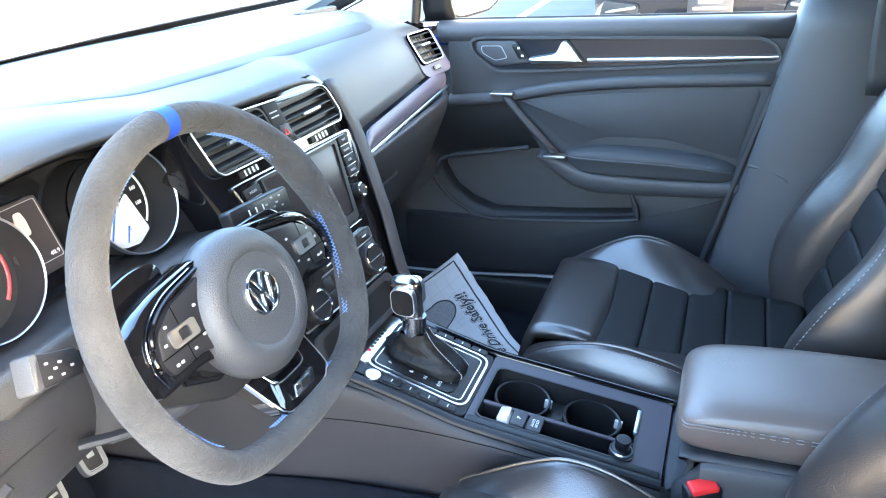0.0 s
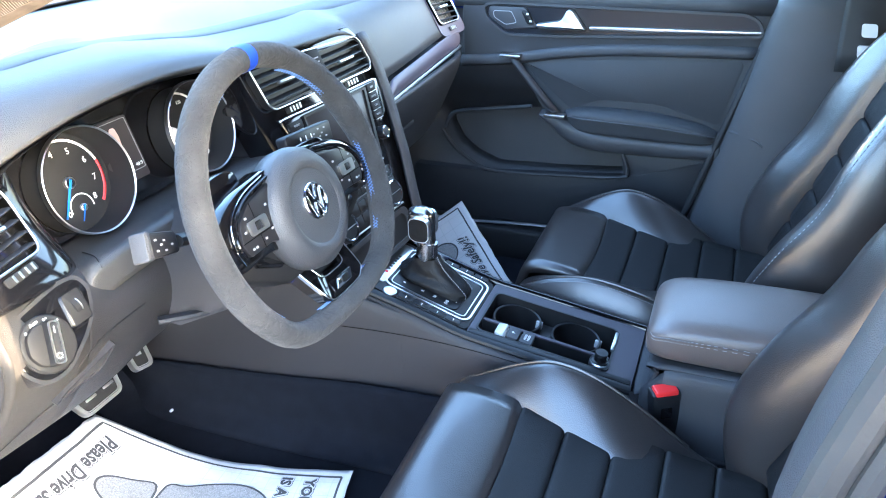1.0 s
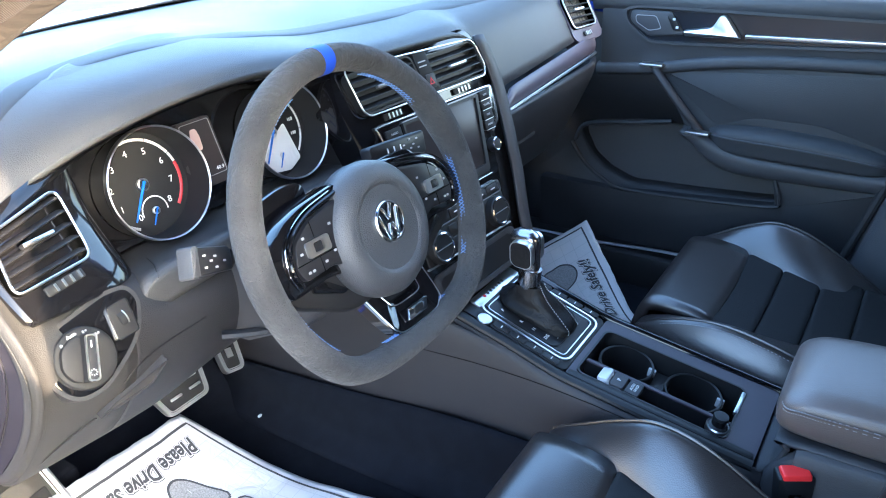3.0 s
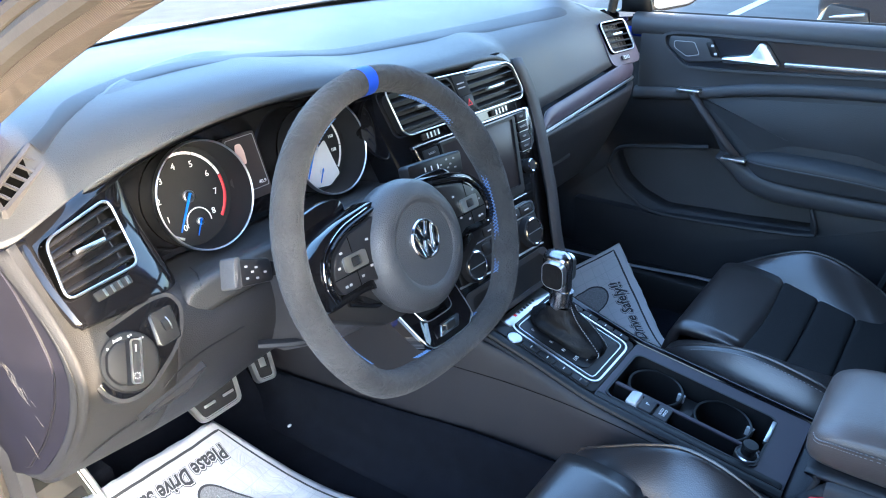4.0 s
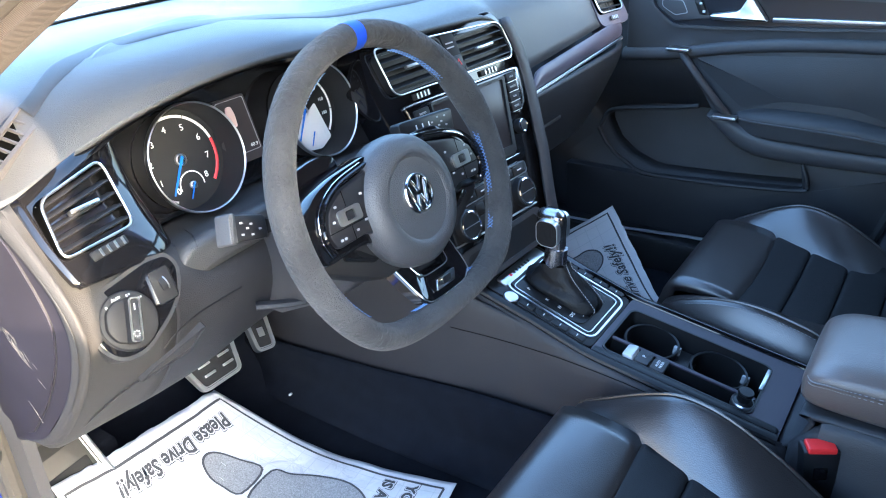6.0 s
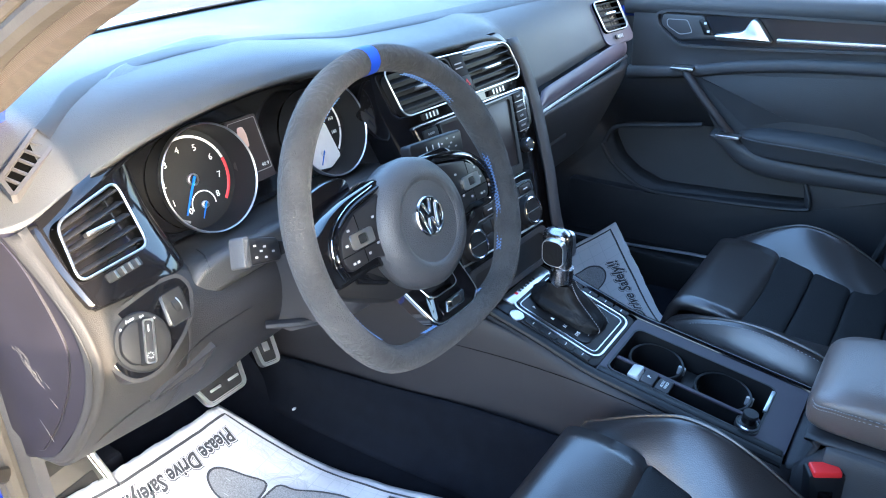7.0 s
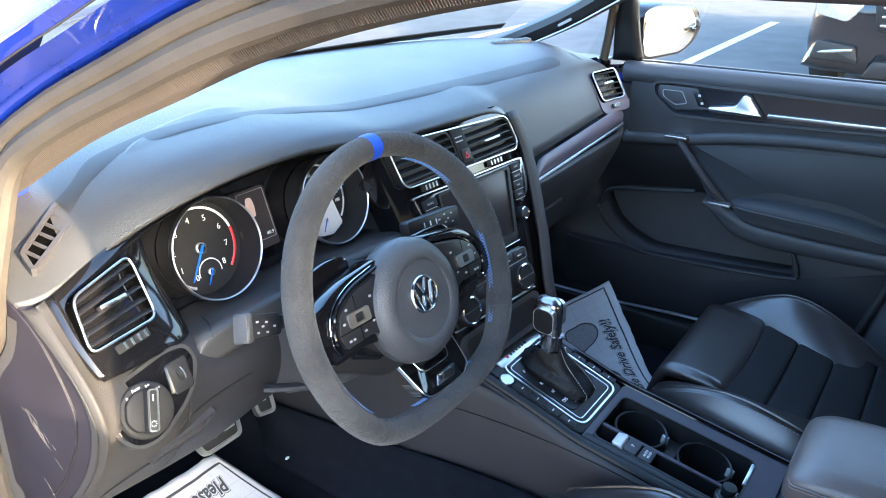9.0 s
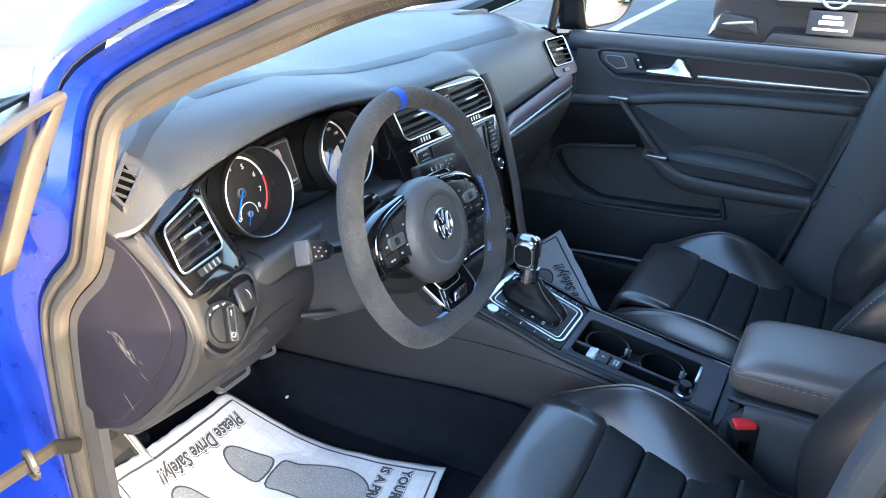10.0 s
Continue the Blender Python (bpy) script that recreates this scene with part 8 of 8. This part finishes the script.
for k in range(2):
    z = 0.66 - 0.042 * k
    bm = bmesh.new()
    bx = 0.6235 + 0.0325 * (z - 0.62)
    prism(bm, soft([(-0.014, -0.012), (0.014, -0.014), (0.012, 0.012), (-0.016, 0.014)], 0.006), F((bx - 0.006, -0.700, z), (0, -1, 0.06), (0.08, 0, 1)), 0, 0.004)
    part("print_block", bm, WHITE, bp, "white printed block")

# ---- open driver's door, hinge strap ----
dd = thing("driver_door", (-0.82, 0.62, 0.0), "blue driver door swung wide open", "car door")
DA = radians(72)
HX = Matrix.Translation((-0.835, 0.60, 0.0)) @ Matrix.Rotation(-DA, 4, "Z")      # local -y runs along the door
bm = bmesh.new()
prism(bm, soft([(0.0, -0.12), (1.10, -0.10), (1.16, 0.40), (1.14, 0.69), (0.02, 0.69), (0.0, 0.4)], 0.03), HX @ F((0, 0, 0), (0, -1, 0), (0, 0, 1)), -0.02, 0.06, 0.01)
part("door_shell", bm, BLUE, dd)
bm = bmesh.new()
prism(bm, soft([(0.05, -0.06), (1.06, -0.05), (1.12, 0.40), (1.10, 0.69), (0.05, 0.69), (0.03, 0.4)], 0.03), HX @ F((0.0, 0, 0), (0, -1, 0), (0, 0, 1)), -0.05, -0.018, 0.01)
part("door_trim", bm, DOORSKIN, dd)
SA, SB, SC = Vector((-0.742, 0.262, 0.852)), Vector((-0.812, 0.305, 0.668)), Vector((-0.96, 0.085, 0.862))
bm = bmesh.new()
skin(bm, [[SA + Vector((0.030, 0.006, 0.0)), SA + Vector((0.018, -0.004, 0.004)), SA + Vector((0.004, -0.004, -0.004)), SA + Vector((-0.006, 0.004, -0.020))],
          [SA.lerp(SB, 0.4) + Vector((0.022, 0.008, 0)), SA.lerp(SB, 0.4) + Vector((0.012, -0.002, 0)), SA.lerp(SB, 0.4) + Vector((-0.006, -0.004, 0)), SA.lerp(SB, 0.4) + Vector((-0.014, 0.004, 0))],
          [SB + Vector((0.016, 0.008, 0)), SB + Vector((0.008, -0.002, 0)), SB + Vector((-0.010, -0.004, 0)), SB + Vector((-0.016, 0.004, 0))]], 5, 4)
thick(part("sail_trim", bm, SEAL, dd, "sunlit dusty trim of the door's front corner"), 0.006)
bm = bmesh.new()
tube(bm, spline([SA + Vector((0.012, 0.0, 0.0)), SA.lerp(SC, 0.3), SA.lerp(SC, 0.65), SC], 5), 0.008, 8, flat=0.8)
part("window_frame", bm, SEAL, dd, "dusty window frame seal")
bm = bmesh.new()
skin(bm, [[SA + Vector((0, 0.008, -0.006)), SA.lerp(SC, 0.5) + Vector((0, 0.008, -0.006)), SC], [SA.lerp(SB, 0.5) + Vector((0, 0.008, 0)), SA.lerp(SB, 0.5) + Vector((-0.09, -0.08, 0)), SC + Vector((0, 0, -0.09))], [SB + Vector((0, 0.008, 0)), SB + Vector((-0.08, -0.08, 0)), SB + Vector((-0.15, -0.16, 0))]], 4, 4)
part("door_glass", bm, glass_mat("dark door glass", (0.16, 0.16, 0.17), 0.05), dd, "dark door glass")
st_ = thing("door_check_strap", (-0.80, 0.52, 0.30), "greasy steel door check strap", "door strap")
bm = bmesh.new()
tube(bm, [(-0.745, 0.385, 0.335), (-0.790, 0.360, 0.375), (-0.85, 0.335, 0.395), (-0.93, 0.31, 0.415)], 0.006, 8, flat=1.8)
part("strap", bm, mat("greasy steel", (0.018, 0.016, 0.014), 0.6, 0.3, vary=0.5, vscale=60, grain=0.3, gscale=200), st_)
bm = bmesh.new()
tube(bm, [(-0.835 + 0.004 * math.cos(a), 0.340 + 0.016 * math.cos(a), 0.390 + 0.019 * math.sin(a)) for a in [2 * math.pi * k / 16 for k in range(16)]], 0.005, 6, True)
part("collar", bm, RUBBER, st_)

# ---- car park ----
for k, y in enumerate((-6.2, -3.5, -0.95, 1.9, 4.6, 7.3)):
    bm = bmesh.new()
    box(bm, 4.3, 9.6, y - 0.055, y + 0.055, -0.33, -0.326)
    tagged(part("parking_line", bm, LINEPAINT), "worn white parking bay line", "road marking", "bay lines")


def parked_car(name, label, paint, m, suv=0.0, L=4.6, W=1.84, plate=True):
    """A car facing its local -x, nose at the origin, ground at z = 0."""
    c = thing(name, m.translation, label, "car", "parked cars")
    H = 1.45 + suv
    rows = []
    for x, zl, zh, w in ((0.0, 0.34, 0.66, 0.80), (0.06, 0.24, 0.78, 0.94), (0.25, 0.20, 0.86 + suv * 0.5, 0.98), (0.9, 0.20, 0.96 + suv * 0.6, 1.0), (1.35, 0.20, 1.00 + suv * 0.6, 1.0), (3.6, 0.20, 1.02 + suv * 0.6, 1.0), (L - 0.25, 0.22, 1.02 + suv * 0.6, 0.98), (L, 0.34, 0.95 + suv * 0.5, 0.86)):
        hw = W / 2 * w
        rows.append([m @ Vector((x + (0.10 * (abs(q) ** 3) if x < 0.3 else 0), q * hw, z)) for q, z in ((-0.86, zl), (-1.0, zl + 0.12), (-1.0, lerp(zl, zh, 0.6)), (-0.93, lerp(zl, zh, 0.9)), (-0.7, zh), (0, zh + 0.03), (0.7, zh), (0.93, lerp(zl, zh, 0.9)), (1.0, lerp(zl, zh, 0.6)), (1.0, zl + 0.12), (0.86, zl))])
    bm = bmesh.new()
    skin(bm, rows, 3, 3, True, True)
    b = part("body", bm, paint, c, sharp=50)
    zb = 1.0 + suv * 0.6
    cab = [[m @ Vector((x, q * W / 2 * w, z)) for q in (-1, -0.5, 0, 0.5, 1)] for x, z, w in ((1.30, zb - 0.02, 0.92), (1.75, lerp(zb, H, 0.6), 0.84), (2.2, H - 0.03, 0.76), (3.0, H, 0.76), (3.8, H - 0.04, 0.75), (L - 0.35, zb, 0.86))]
    bm = bmesh.new()
    skin(bm, cab, 3, 3)
    for s in (-1, 1):
        skin(bm, [[m @ Vector((x, s * W / 2 * 0.94, zb - 0.03)), m @ Vector((x2, s * W / 2 * w, z))] for x, x2, z, w in ((1.30, 1.30, zb - 0.02, 0.92), (1.75, 1.75, lerp(zb, H, 0.6), 0.84), (2.2, 2.2, H - 0.03, 0.76), (3.0, 3.0, H, 0.76), (3.8, 3.8, H - 0.04, 0.75), (L - 0.35, L - 0.35, zb, 0.86))], 3, 3)
    part("glasshouse", bm, mat("dark car glass", (0.012, 0.014, 0.016), 0.06, vary=0.1), c, sharp=50)
    bm = bmesh.new()
    skin(bm, [[m @ Vector((x, q * W / 2 * 0.74, z)) for q in (-1, 0, 1)] for x, z in ((2.15, H - 0.01), (3.0, H + 0.015), (3.8, H - 0.02))], 3, 3)
    thick(part("roof", bm, paint, c), 0.02)
    for x in (0.85, L - 0.85):
        for s in (-1, 1):
            wm = m @ F((x, s * (W / 2 - 0.11), 0.34), (1, 0, 0), (0, 0, 1))
            bm = bmesh.new()
            lathe(bm, [(0.22, -0.11), (0.32, -0.11), (0.34, -0.08), (0.34, 0.08), (0.32, 0.11), (0.22, 0.11)], wm, 32, False)
            t = part("tyre", bm, RUBBER, c)
            bm = bmesh.new()
            lathe(bm, [(0.225, -0.10), (0.225, 0.10), (0.06, 0.085), (0.05, 0.06)], wm, 10)
            part("rim", bm, SATIN, t)
    # face: grille, lamps, lower intakes
    fm = m @ F((0.015, 0, 0), (0, -1, 0), (0, 0, 1))       # z out of the nose
    zt = 0.66 + suv * 0.45
    bm = bmesh.new()
    prism(bm, soft([(-0.42, zt - 0.22), (0.42, zt - 0.22), (0.46, zt), (-0.46, zt)], 0.06), fm, -0.06, 0.03, 0.01)
    gr = part("grille", bm, BLACK, c, "black grille with bright bars")
    for k in range(3):
        bm = bmesh.new()
        prism(bm, rr(0.80, 0.018, 0.006, 3, 0, zt - 0.05 - 0.06 * k), fm, 0.02, 0.045, 0.004)
        part("grille_bar", bm, CHROME, gr)
    bm = bmesh.new()
    tube(bm, [fm @ Vector((0.10 * math.cos(a), zt - 0.11 + 0.10 * math.sin(a), 0.05)) for a in [2 * math.pi * k / 28 for k in range(28)]], 0.012, 8, True)
    part("round_emblem", bm, CHROME, c, "round chrome emblem")
    for s in (-1, 1):
        bm = bmesh.new()
        prism(bm, soft([(s * 0.52, zt - 0.05), (s * 0.62, zt - 0.17), (s * 0.84, zt - 0.12), (s * 0.86, zt + 0.06), (s * 0.60, zt + 0.04)][::s], 0.03), fm, -0.22, -0.02, 0.02)
        hl = part("headlight", bm, mat("headlight lens", (0.50, 0.52, 0.55), 0.10, 0.6, vary=0.4, vscale=25), c, "clear headlight")
        bm = bmesh.new()
        prism(bm, soft([(s * 0.50, 0.30), (s * 0.84, 0.32), (s * 0.80, 0.46), (s * 0.54, 0.42)][::s], 0.03), fm, -0.20, -0.03, 0.01)
        it = part("side_intake", bm, BLACK, c)
        bm = bmesh.new()
        tube(bm, [fm @ Vector((s * 0.55, 0.40, -0.02)), fm @ Vector((s * 0.78, 0.37, -0.04))], 0.012, 6)
        part("intake_bar", bm, CHROME, it)
    bm = bmesh.new()
    prism(bm, soft([(-0.46, 0.22), (0.46, 0.22), (0.40, 0.34), (-0.40, 0.34)], 0.03), fm, -0.06, 0.035, 0.01)
    part("lower_intake", bm, BLACK, c)
    if plate:
        bm = bmesh.new()
        prism(bm, rr(0.32, 0.17, 0.012, 3, 0, 0.44), fm, 0.0, 0.05, 0.003)
        pl = part("plate", bm, PLATE, c, "dark dealer plate")
        for (x, z, w, h) in ((0, 0.485, 0.13, 0.022), (0.0, 0.445, 0.17, 0.030), (0.0, 0.395, 0.24, 0.018)):
            bm = bmesh.new()
            prism(bm, rr(w, h, 0.006, 3, x, z), fm, 0.048, 0.053)
            part("plate_bar", bm, WHITE, pl)
    return c


parked_car("parked_suv", "black sport utility car parked nose towards the blue car", BLACKPAINT, pose(5.2, -0.20, -0.33), 0.22)
parked_car("parked_car", "white car parked beside the black one", WHITEPAINT, pose(5.3, -3.1, -0.33))
parked_car("parked_car", "red car parked ahead on the open side", REDPAINT, pose(-5.5, 6.2, -0.33, 0, 0, -70), plate=False)
# low wall and bank beyond the car park
bm = bmesh.new()
box(bm, -60, 60, 42, 43, -0.33, 2.6, 0.02)
tagged(part("boundary_wall", bm, CONCRETE), "pale plaster wall beyond the car park", "wall", kind="structure")
bm = bmesh.new()
box(bm, 44, 45, -60, 60, -0.33, 2.4, 0.02)
tagged(part("boundary_wall", bm, CONCRETE), "pale plaster wall beyond the parked cars", "wall", kind="structure")
